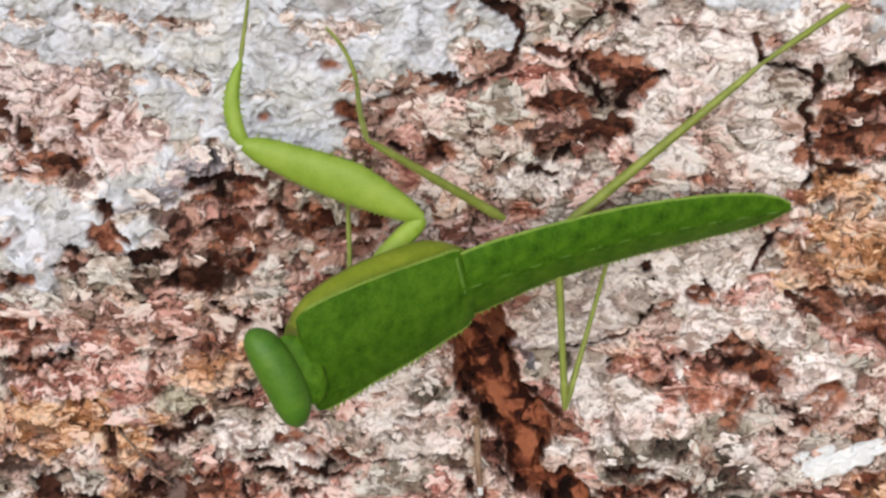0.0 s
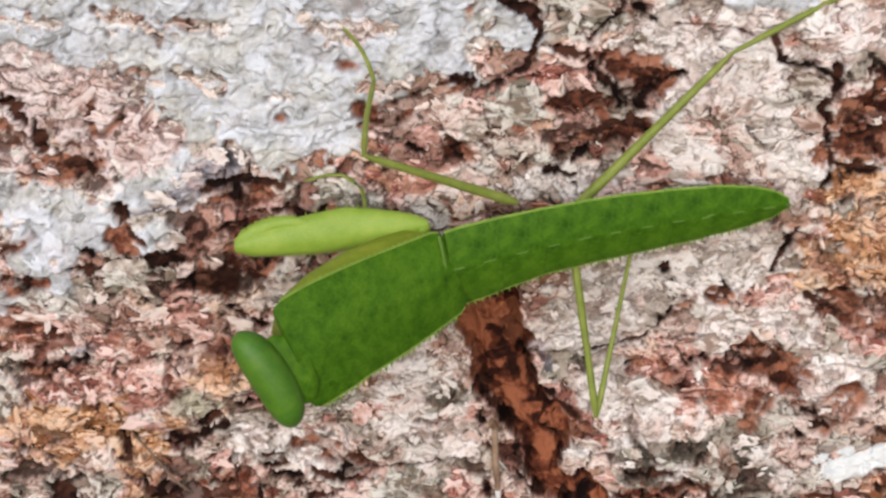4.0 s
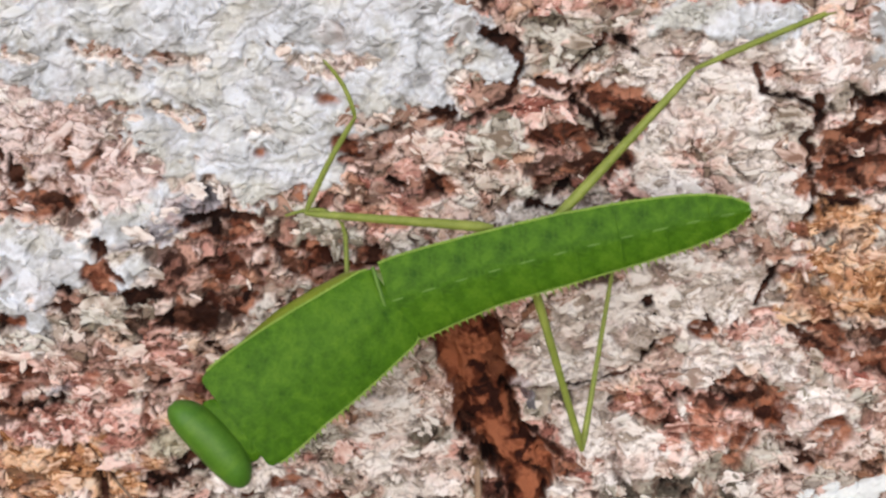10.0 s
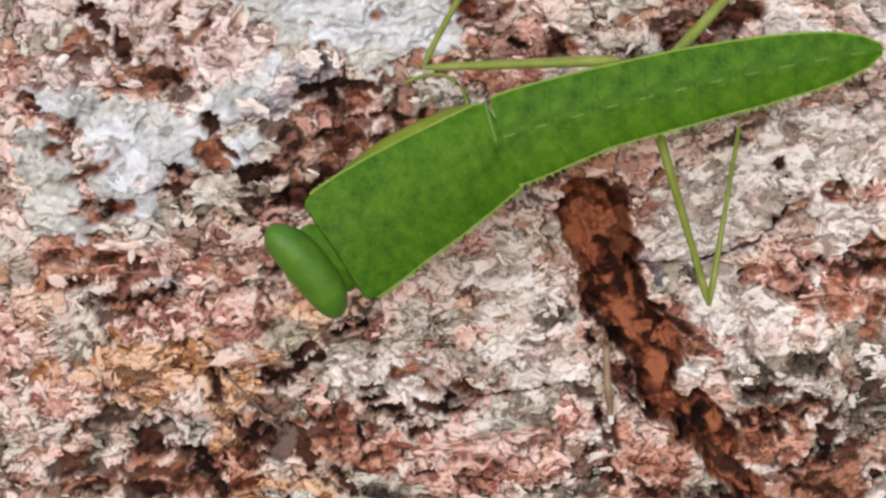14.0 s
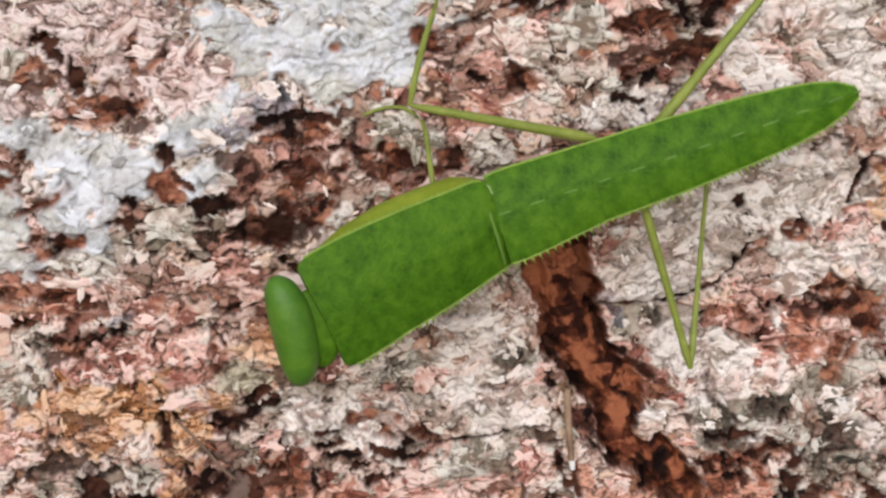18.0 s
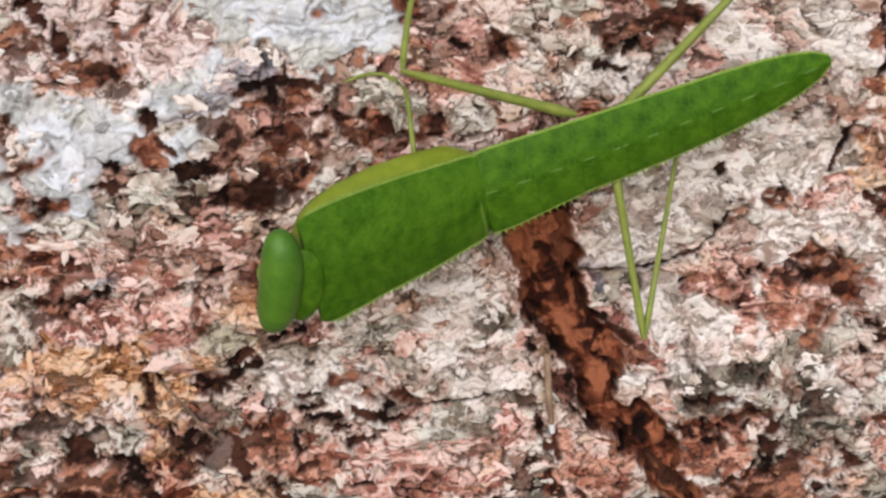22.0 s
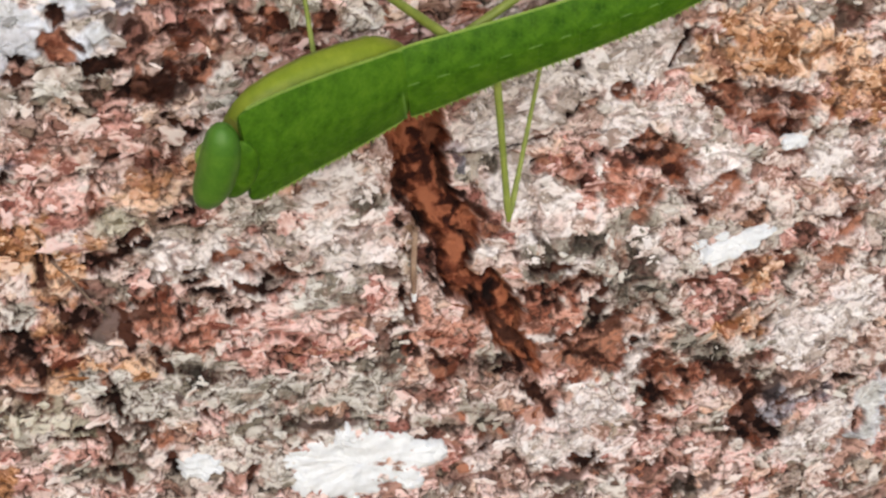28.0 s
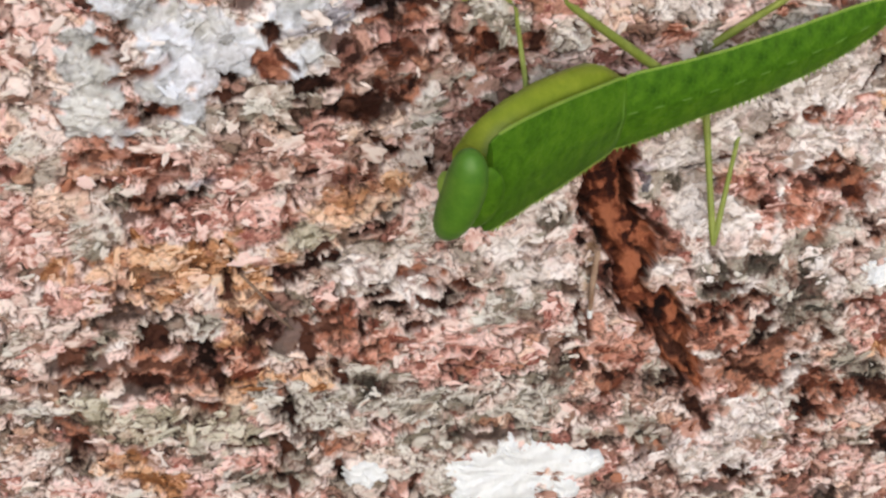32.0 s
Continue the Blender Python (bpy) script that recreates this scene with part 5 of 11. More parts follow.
stroke("dark", 0.011, (-0.38, -4.37), (-0.15, -4.35), (0.14, -4.31), (0.34, -4.30))
stroke("dark", 0.028, (-1.66, -5.00), (-1.57, -5.30))
stroke("dark", 0.030, (-1.35, -4.81), (-1.24, -5.02))
stroke("dark", 0.020, (-2.81, -4.66), (-2.70, -4.64))
stroke("dark", 0.019, (-2.94, -4.87), (-3.08, -4.90))
stroke("dark", 0.026, (-0.67, -5.96), (-0.65, -5.81))
stroke("dark", 0.039, (1.80, -6.04), (2.06, -6.12))
stroke("dark", 0.029, (0.40, -4.59), (0.42, -4.70))
stroke("dark", 0.027, (1.42, -4.63), (1.47, -4.74))
stroke("dark", 0.033, (1.24, -4.62), (1.34, -4.69))
stroke("dark", 0.045, (1.86, -4.86), (1.90, -4.75))
stroke("dark", 0.024, (1.88, -4.85), (1.80, -4.91))
stroke("dark", 0.024, (1.66, -5.14), (1.82, -5.03), (1.90, -4.92))
stroke("dark", 0.038, (1.53, -4.56), (1.70, -4.61))
stroke("dark", 0.050, (1.12, -5.23), (1.30, -5.19))
stroke("dark", 0.039, (1.33, -5.38), (1.52, -5.54), (1.60, -5.64))
stroke("dark", 0.024, (2.39, -5.42), (2.44, -5.63))
stroke("dark", 0.025, (2.63, -5.36), (2.72, -5.52))
stroke("dark", 0.039, (3.03, -5.40), (3.17, -5.51))
stroke("dark", 0.055, (3.24, -5.68), (3.34, -5.92))
stroke("dark", 0.037, (2.33, -4.86), (2.47, -4.94))
stroke("dark", 0.026, (2.21, -5.10), (2.31, -5.09))
stroke("dark", 0.053, (-2.58, -4.59), (-2.45, -4.64))
stroke("dark", 0.052, (-2.24, -4.71), (-2.12, -4.81), (-2.08, -4.98))
stroke("dark", 0.031, (-1.87, -4.62), (-1.78, -4.54))
stroke("dark", 0.027, (-1.90, -4.65), (-1.80, -4.66))
stroke("dark", 0.027, (-2.00, -4.41), (-1.91, -4.53))
stroke("dark", 0.040, (-1.58, -4.63), (-1.49, -4.77))
stroke("dark", 0.023, (-1.21, -4.54), (-1.18, -4.62))
stroke("dark", 0.019, (-1.17, -4.75), (-1.08, -4.72))
stroke("dark", 0.022, (-1.15, -4.37), (-1.02, -4.35))
stroke("dark", 0.026, (-0.98, -4.53), (-0.87, -4.48))
stroke("dark", 0.034, (-0.82, -4.37), (-0.64, -4.44), (-0.60, -4.36))
stroke("dark", 0.022, (-0.57, -4.94), (-0.29, -4.97))
stroke("dark", 0.018, (-0.95, -4.87), (-0.70, -4.87))
stroke("dark", 0.023, (-1.69, -5.24), (-1.60, -5.20))
stroke("dark", 0.032, (-2.03, -5.44), (-1.83, -5.45), (-1.58, -5.55))
stroke("dark", 0.036, (-1.63, -5.58), (-1.58, -5.47))
stroke("dark", 0.041, (-1.65, -5.72), (-1.52, -5.83))
stroke("dark", 0.031, (-1.23, -5.66), (-1.16, -5.83))
stroke("dark", 0.033, (-1.57, -4.06), (-1.46, -3.98))
stroke("dark", 0.020, (-2.11, -3.98), (-2.00, -4.13))
stroke("dark", 0.024, (-1.77, -4.15), (-1.62, -4.21))
stroke("dark", 0.025, (-2.56, -3.61), (-2.49, -3.59), (-2.39, -3.54))
stroke("dark", 0.022, (-1.76, -3.55), (-1.71, -3.64))
stroke("dark", 0.021, (-2.64, -3.01), (-2.61, -2.99))
stroke("dark", 0.026, (-2.20, -2.89), (-2.07, -2.82))
stroke("dark", 0.031, (-1.30, -3.15), (-1.15, -3.27))
stroke("dark", 0.022, (-1.41, -3.01), (-1.32, -3.05))
stroke("dark", 0.024, (-2.52, -3.61), (-2.41, -3.57), (-2.36, -3.54))
stroke("dark", 0.019, (-1.74, -3.53), (-1.70, -3.66))
stroke("dark", 0.030, (-1.26, -3.17), (-1.16, -3.26))
stroke("dark", 0.021, (-2.09, -3.99), (-2.02, -4.10))
stroke("dark", 0.021, (-1.54, -4.06), (-1.49, -4.00), (-1.44, -3.98))
stroke("dark", 0.023, (2.02, -3.51), (2.18, -3.48))
stroke("dark", 0.026, (2.46, -3.95), (2.56, -3.97))
stroke("dark", 0.021, (2.43, -4.08), (2.46, -4.14))
stroke("dark", 0.031, (0.57, -3.55), (0.64, -3.68), (0.67, -3.82), (0.79, -3.89))
stroke("dark", 0.036, (0.76, -4.15), (0.86, -4.22))
stroke("dark", 0.025, (0.31, -3.86), (0.43, -4.00), (0.54, -4.13))
stroke("dark", 0.023, (0.54, -4.13), (0.55, -4.30))
stroke("dark", 0.025, (0.55, -4.42), (0.72, -4.57))
stroke("dark", 0.037, (0.34, -4.51), (0.41, -4.70))
stroke("dark", 0.037, (1.29, -4.43), (1.61, -4.44))
stroke("dark", 0.039, (1.73, -4.50), (1.82, -4.57))
stroke("dark", 0.023, (2.04, -4.61), (2.12, -4.75))
stroke("dark", 0.034, (1.40, -4.53), (1.44, -4.71))
stroke("dark", 0.022, (1.51, -4.60), (1.55, -4.78))
patch("dark", 1.84, -4.77, 0.06, 0.08, 8)
stroke("dark", 0.050, (1.83, -4.66), (1.91, -4.61))
stroke("dark", 0.033, (1.76, -4.87), (1.71, -4.98), (1.55, -5.00))
stroke("dark", 0.035, (1.00, -4.55), (1.07, -4.80), (1.26, -4.96))
stroke("dark", 0.028, (1.16, -4.61), (1.24, -4.77))
stroke("dark", 0.037, (0.88, -4.60), (0.89, -4.75))
stroke("dark", 0.031, (1.05, -4.84), (1.22, -5.02))
stroke("dark", 0.034, (1.28, -4.98), (1.41, -5.21))
stroke("dark", 0.020, (1.63, -5.04), (1.93, -5.27))
stroke("dark", 0.038, (2.31, -4.78), (2.44, -4.89))
stroke("dark", 0.027, (2.20, -5.07), (2.33, -5.07))
stroke("dark", 0.024, (0.60, -5.01), (0.72, -5.15))
stroke("dark", 0.019, (0.45, -4.62), (0.48, -4.78))
stroke("dark", 0.030, (1.16, -5.26), (1.30, -5.26))
stroke("dark", 0.045, (1.35, -5.32), (1.50, -5.49), (1.56, -5.60))
stroke("dark", 0.040, (2.81, -5.34), (2.97, -5.42))
stroke("dark", 0.047, (3.19, -5.59), (3.34, -5.85), (3.43, -5.97))
stroke("dark", 0.048, (3.41, -5.91), (3.62, -6.10))
stroke("dark", 0.021, (3.13, -5.12), (3.35, -4.99))
patch("dark", 1.07, -5.89, 0.04, 0.05, -3)
patch("dark", 1.20, -6.07, 0.03, 0.05, -3)
stroke("dark", 0.043, (1.83, -6.04), (1.98, -6.06))
patch("dark", -2.52, -4.54, 0.08, 0.08, 5)
stroke("dark", 0.045, (-2.61, -4.52), (-2.50, -4.61))
stroke("dark", 0.019, (-2.61, -4.75), (-2.57, -4.74))
stroke("dark", 0.057, (-2.28, -4.61), (-2.18, -4.69))
stroke("dark", 0.032, (-2.16, -4.70), (-2.11, -4.89))
stroke("dark", 0.035, (-1.88, -4.56), (-1.83, -4.47))
stroke("dark", 0.031, (-1.90, -4.58), (-1.82, -4.59))
stroke("dark", 0.023, (-2.00, -4.35), (-1.94, -4.41))
stroke("dark", 0.027, (-1.61, -4.51), (-1.55, -4.56))
stroke("dark", 0.040, (-1.58, -4.61), (-1.50, -4.71))
stroke("dark", 0.016, (-2.55, -4.38), (-2.47, -4.45))
stroke("dark", 0.018, (-2.12, -4.29), (-2.02, -4.31))
stroke("dark", 0.016, (-1.19, -4.66), (-1.13, -4.62))
stroke("dark", 0.020, (-0.97, -4.45), (-0.90, -4.40))
stroke("dark", 0.020, (-1.17, -4.27), (-1.05, -4.29))
stroke("dark", 0.019, (-1.33, -4.64), (-1.32, -4.73))
stroke("dark", 0.027, (-1.72, -5.16), (-1.64, -5.15))
stroke("dark", 0.022, (-1.07, -5.34), (-0.99, -5.35))
stroke("dark", 0.028, (-1.89, -5.38), (-1.71, -5.38))
stroke("dark", 0.048, (-1.65, -5.44), (-1.56, -5.54))
stroke("dark", 0.028, (-1.71, -5.65), (-1.64, -5.64))
stroke("dark", 0.033, (-1.26, -5.68), (-1.21, -5.72))
stroke("dark", 0.026, (2.44, -3.12), (2.63, -3.25))
stroke("dark", 0.020, (2.47, -3.08), (2.67, -3.07))
stroke("dark", 0.024, (2.05, -3.61), (2.29, -3.61))
stroke("dark", 0.034, (2.55, -4.05), (2.65, -4.07))
stroke("dark", 0.037, (3.65, -4.19), (3.90, -4.18))
stroke("dark", 0.013, (3.13, -5.17), (3.32, -5.13), (3.41, -5.04))
stroke("dark", 0.040, (2.85, -5.44), (3.01, -5.43))
stroke("dark", 0.041, (3.17, -5.89), (3.35, -6.06))
stroke("dark", 0.025, (3.49, -5.82), (3.93, -5.72))
stroke("dark", 0.031, (4.04, -5.60), (4.25, -5.62))
stroke("dark", 0.028, (4.34, -6.10), (4.33, -5.90))
stroke("dark", 0.034, (1.91, -6.13), (2.11, -6.17))


def hashed(i, j, seed):
    """An even random number in 0..1 for each whole-number pair."""
    n = (i.astype(np.int64) * 374761393 + j.astype(np.int64) * 668265263 + seed * 982451653) & 0xFFFFFFFF
    n = ((n ^ (n >> 13)) * 1274126177) & 0xFFFFFFFF
    n = ((n ^ (n >> 16)) * 2246822519) & 0xFFFFFFFF
    return ((n ^ (n >> 15)) & 0xFFFFFF) / float(0x1000000)


def value_noise(x, y, seed):
    i, j = np.floor(x), np.floor(y)
    f, g = x - i, y - j
    f, g = f * f * (3 - 2 * f), g * g * (3 - 2 * g)
    a = hashed(i, j, seed) * (1 - f) + hashed(i + 1, j, seed) * f
    b = hashed(i, j + 1, seed) * (1 - f) + hashed(i + 1, j + 1, seed) * f
    return a * (1 - g) + b * g


def fbm(x, y, seed, octaves=4):
    total, amp, norm = 0.0, 1.0, 0.0
    for k in range(octaves):
        total = total + amp * value_noise(x * 2**k, y * 2**k, seed + k)
        norm += amp
        amp *= 0.55
    return total / norm


def scales(x, y, seed):
    """Cracked cells: the cell's random number, its slope at the point, and the distance to its border."""
    i0, j0 = np.floor(x), np.floor(y)
    best = np.full(x.shape, 9.0)
    second = best.copy()
    tone, lean = np.zeros_like(best), np.zeros_like(best)
    for di in (-1, 0, 1):
        for dj in (-1, 0, 1):
            i, j = i0 + di, j0 + dj
            dx, dy = x - i - 0.1 - 0.8 * hashed(i, j, seed), y - j - 0.1 - 0.8 * hashed(i, j, seed + 7)
            d = np.sqrt(dx * dx + dy * dy)
            near = d < best
            second = np.where(near, best, np.minimum(second, d))
            tone = np.where(near, hashed(i, j, seed + 13), tone)
            lean = np.where(near, dx * (hashed(i, j, seed + 17) - 0.5) + dy * (hashed(i, j, seed + 23) - 0.35), lean)
            best = np.where(near, d, best)
    return tone, lean, second - best


def step(a, b, x):
    t = np.clip((x - a) / (b - a), 0, 1)
    return t * t * (3 - 2 * t)


def band(u, v, knots):
    """Distance to the line through the knots."""
    best = np.full(u.shape, 9.0)
    for (au, av), (bu, bv) in zip(knots, knots[1:]):
        wu, wv = bu - au, bv - av
        t = np.clip(((u - au) * wu + (v - av) * wv) / (wu * wu + wv * wv + 1e-9), 0, 1)
        best = np.minimum(best, np.hypot(u - au - t * wu, v - av - t * wv))
    return best


def patch_mask(kind, u, v, ragged):
    best = np.full(u.shape, -9.0)
    for cu, cv, ru, rv, turn in PATCHES[kind]:
        far = 1.5 * max(ru, rv) + 0.1
        near = (np.abs(u - cu) < far) & (np.abs(v - cv) < far)
        du, dv = u[near] - cu, v[near] - cv
        c, s = math.cos(turn), math.sin(turn)
        d = np.sqrt(((du * c + dv * s) / ru) ** 2 + ((-du * s + dv * c) / rv) ** 2)
        size = math.sqrt(ru * rv)
        best[near] = np.maximum(best[near], (1 - d) * size + ragged[near] * min(1.0, size / (0.05 if kind == "dark" else 0.22)))
    for half, knots in STROKES[kind]:
        ku, kv = [k[0] for k in knots], [k[1] for k in knots]
        far = 1.5 * half + 0.1
        near = (u > min(ku) - far) & (u < max(ku) + far) & (v > min(kv) - far) & (v < max(kv) + far)
        best[near] = np.maximum(best[near], half * (0.95 if kind == "dark" else 1.0) - band(u[near], v[near], knots) + ragged[near] * min(1.0, half / (0.035 if kind == "dark" else 0.20)))
    return step(-0.02, 0.03, best) if kind != "dark" else step(-0.012, 0.012, best)


def cleft_gap(u, v, share):
    """1 in the cleft, narrowed by share, 0 away from it."""
    best = np.full(u.shape, 9.0)
    for (au, av, aw), (bu, bv, bw) in zip(CLEFT, CLEFT[1:]):
        wu, wv = bu - au, bv - av
        t = np.clip(((u - au) * wu + (v - av) * wv) / (wu * wu + wv * wv), 0, 1)
        best = np.minimum(best, np.hypot(u - au - t * wu, v - av - t * wv) / (share * (aw + t * (bw - aw))))
    return 1 - step(0.85, 1.1, best)


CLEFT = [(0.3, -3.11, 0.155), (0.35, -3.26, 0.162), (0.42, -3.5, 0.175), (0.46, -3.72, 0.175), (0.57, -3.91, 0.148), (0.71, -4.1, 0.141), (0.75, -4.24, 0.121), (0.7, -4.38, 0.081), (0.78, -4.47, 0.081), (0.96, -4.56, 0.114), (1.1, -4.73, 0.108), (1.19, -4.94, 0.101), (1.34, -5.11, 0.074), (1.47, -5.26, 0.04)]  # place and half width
LUMPS = ((-1.6, -2.75, 0.9, 0.45, 0.18), (1.0, -3.7, 0.9, 0.5, -0.15), (2.4, -1.6, 0.5, 0.5, 0.18), (-1.5, -4.1, 0.5, 0.3, -0.08))  # broad swells


def ledges(x, y, seed, levels):
    """Terraces like layered flakes: height in 0..1 with steep ragged edges, how near the foot of an edge is, and a tone for each."""
    n = fbm(x, y, seed, 3) * levels
    k = np.floor(n)
    f = n - k
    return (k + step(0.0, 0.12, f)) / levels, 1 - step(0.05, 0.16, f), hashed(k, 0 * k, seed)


def bark_field(u, v):
    """Relief in centimetres and the masks of the surface kinds at plan points."""
    wu, wv = fbm(u * 2.2, v * 2.2, 41) - 0.5, fbm(u * 2.2 + 9, v * 2.2, 43) - 0.5
    fu, fv = fbm(u * 8, v * 9, 45, 2) - 0.5, fbm(u * 8 + 5, v * 9, 47, 2) - 0.5
    gu, gv = fbm(u * 21, v * 26, 48, 2) - 0.5, fbm(u * 21 + 5, v * 26, 49, 2) - 0.5
    ragged = (fbm(u * 5, v * 6, 51) - 0.5) * 0.42 + (fbm(u * 17, v * 19, 53, 2) - 0.5) * 0.20
    jagged = (fbm(u * 15 + 3, v * 17, 54, 2) - 0.5) * 0.075 + (fbm(u * 36, v * 40 + 8, 56, 2) - 0.5) * 0.06
    m = {k: patch_mask(k, u + 0.03 * wu + 0.035 * fu, v + 0.03 * wv + 0.035 * fv, jagged if k == "dark" else ragged) for k in KINDS}
    broken = fbm(u * 7 + 0.7 * gu, v * 9 + 0.7 * gv, 57, 3)
    m["brown"] = m["brown"] * (0.5 + 0.5 * step(0.36, 0.44, broken))
    m["pink"] = m["pink"] * 0.95
    m["orange"] = m["orange"] * 0.95
    cu, cv = u + 0.10 * fu + 0.05 * wu + 0.04 * gu, v + 0.10 * fv + 0.05 * wv + 0.04 * gv
    cleft = cleft_gap(cu, cv, 1.22)
    core = cleft_gap(cu, cv, 0.7)
    m["white"] = m["white"] * (1 - m.pop("bare")) * (1 - 0.95 * m["slate"]) * (1 - 0.9 * m["blush"])
    traced = np.maximum.reduce([m[k] for k in ("pink", "orange", "rust", "moss", "mould", "blush", "slate", "brown")])
    bare = (1 - m["white"]) * (1 - 0.75 * m["pale"]) * (1 - 0.7 * traced)
    # lower bark is coloured darker: more brown scales, seams and pits
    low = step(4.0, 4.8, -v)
    # crevices between the flakes, long across the trunk and thickest on brown bark; shallow, their shade put in as
    # near-black
    pit_shade = fbm(u * 2.6 + 1.2 * fu + 0.5 * gu + 4, v * 6.5 + 1.2 * fv + 0.5 * gv, 63, 3) + 0.05 * m["brown"] + 0.04 * low
    pit_shade = step(0.730 + 0.2 * m["pale"], 0.755 + 0.2 * m["pale"], pit_shade) * (1 - m["white"])
    m["brown"] = m["brown"] * (1 - cleft)
    m["wood"] = np.maximum(0.9 * m["wood"], step(0.0, 0.5, cleft))
    # black patches and margins of the cleft: shade of its depth, painted on
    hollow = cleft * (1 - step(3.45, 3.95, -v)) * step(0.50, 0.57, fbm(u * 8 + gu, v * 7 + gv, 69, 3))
    lip_shade = cleft * (1 - core) * step(0.42, 0.50, fbm(u * 5 + gu, v * 3.5 + gv, 67, 3))
    m["dark"] = step(0.18, 0.88, np.maximum(np.maximum(m["dark"], np.maximum(0.55 * lip_shade, 0.58 * hollow)), 0.72 * pit_shade * (1 - cleft)))
    # flat ragged scales, drawn out across the trunk, and small ones within them
    su, sv = u + 0.16 * fu + 0.10 * wu + 0.060 * gu, v + 0.14 * fv + 0.10 * wv + 0.050 * gv
    t1, l1, e1 = scales(su / 0.150, sv / 0.088, 61)
    t2, l2, e2 = scales(su / 0.34 + 3, sv / 0.20, 71)
    r2, r3 = np.mod(t1 * 7.13, 1), np.mod(t1 * 23.7, 1)
    q2, q3 = np.mod(t2 * 7.13, 1), np.mod(t2 * 23.7, 1)
    hue = 0.65 * q2 + 0.35 * r2
    m["pink"] = np.maximum(m["pink"], 0.75 * step(0.56, 0.66, hue) * bare)
    m["grey"] = np.maximum(m["grey"], 0.8 * (1 - step(0.27, 0.37, hue)) * bare)
    m["orange"] = np.maximum(m["orange"], 0.5 * (0.7 * q3 + 0.3 * r3 < 0.22) * bare)
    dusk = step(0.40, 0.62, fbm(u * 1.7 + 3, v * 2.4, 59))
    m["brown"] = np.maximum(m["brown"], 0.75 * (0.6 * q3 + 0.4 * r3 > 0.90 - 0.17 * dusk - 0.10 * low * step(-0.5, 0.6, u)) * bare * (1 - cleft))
    h1, foot1, k1 = ledges(u * 2.4 + 0.6 * fu, v * 5.0 + 0.6 * fv, 73, 8)
    h2, foot2, k2 = ledges(u * 5.0 + 0.6 * gu, v * 10.0 + 0.6 * gv, 77, 7)
    smooth = np.clip(m["white"] * 0.7 + 0.4 * m["dark"] + 0.5 * cleft, 0, 1)
    amp = 1 - 0.8 * smooth
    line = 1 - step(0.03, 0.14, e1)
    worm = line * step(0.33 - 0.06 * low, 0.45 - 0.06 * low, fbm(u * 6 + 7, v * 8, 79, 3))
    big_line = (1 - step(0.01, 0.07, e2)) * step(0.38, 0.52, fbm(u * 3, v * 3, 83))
    relief = 0.06 * (fbm(u * 0.9, v * 1.3, 91) - 0.5)
    for a, c, b, d, h in LUMPS:
        relief = relief + h * np.exp(-((u - a) / b) ** 2 - ((v - c) / d) ** 2)
    relief = relief + (0.10 + 0.90 * amp) * (0.115 * (h1 - 0.5) + 0.05 * (h2 - 0.5))
    relief = relief + amp * (0.016 * (t1 - 0.5) + 0.010 * l1 - 0.022 * line + 0.03 * (t2 - 0.5) + 0.022 * l2 - 0.04 * big_line)
    relief = relief + m["white"] * (0.03 - 0.012 * line + 0.022 * (t1 - 0.5)) - 0.05 * m["brown"] * (1 - m["dark"]) - 0.04 * step(0.3, 1.0, m["dark"]) - 0.13 * step(0.2, 1.0, cleft) + 0.05 * core + 0.05 * cleft * (fbm(cu * 22 + cv * 9, cv * 3.5, 87, 3) - 0.5)
    # joints between scales, plus shade painted along the feet of ledges
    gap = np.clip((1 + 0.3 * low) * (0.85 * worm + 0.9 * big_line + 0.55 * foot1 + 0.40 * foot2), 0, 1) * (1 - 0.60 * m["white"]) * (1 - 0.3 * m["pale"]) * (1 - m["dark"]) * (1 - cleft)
    tone = np.clip(0.48 * t1 + 0.24 * t2 + 0.16 * k1 + 0.12 * k2, 0, 1)
    cloud = fbm(u * 9 + gu, v * 11 + gv, 89, 4)
    tone = tone + 0.75 * m["white"] * (0.5 + 0.9 * (cloud - 0.5) - tone)
    tone = tone + 0.9 * cleft * (fbm(cu * 22 + cv * 9, cv * 3.5, 87, 3) - 0.5)
    return relief, m, tone, gap


def spread(inner_lo, inner_hi, stepsize, lo, hi, count):
    """Coordinates even between the inner limits and stretching out to the outer ones."""
    inner = np.arange(inner_lo, inner_hi, stepsize)
    k = np.linspace(0, 1, count + 1)[1:]
    grow = (np.exp(5 * k) - 1) / (math.exp(5) - 1)
    left = inner_lo - (inner_lo - lo) * grow
    right = inner[-1] + (hi - inner[-1]) * grow
    return np.concatenate([left[::-1], inner, right])


RADIUS = 22.0
HALF = math.pi * RADIUS + 3.6


def trunk_place(s, v, h):
    """World place of a point s centimetres round the trunk, v up it and h proud of it."""
    angle_of = lambda q: (q - 3.6 * np.tanh(q / 3.6)) / RADIUS
    grid = np.linspace(-HALF, HALF, 4001)
    a = angle_of(grid)
    d = grid[1] - grid[0]
    xs, ys = np.cumsum(np.cos(a)) * d, np.cumsum(np.sin(a)) * d
    xs, ys = xs - np.interp(0, grid, xs), ys - np.interp(0, grid, ys)
    a = angle_of(s)
    x, y = np.interp(s, grid, xs) + h * np.sin(a), np.interp(s, grid, ys) - h * np.cos(a)
    flare = 1 + 0.35 * np.exp(-np.maximum(v + UP * 100, 0) / 18.0)
    x, y = x * flare, (y - RADIUS) * flare + RADIUS * (1.0)
    return np.stack([x * CM, y * CM, UP + v * CM], -1)


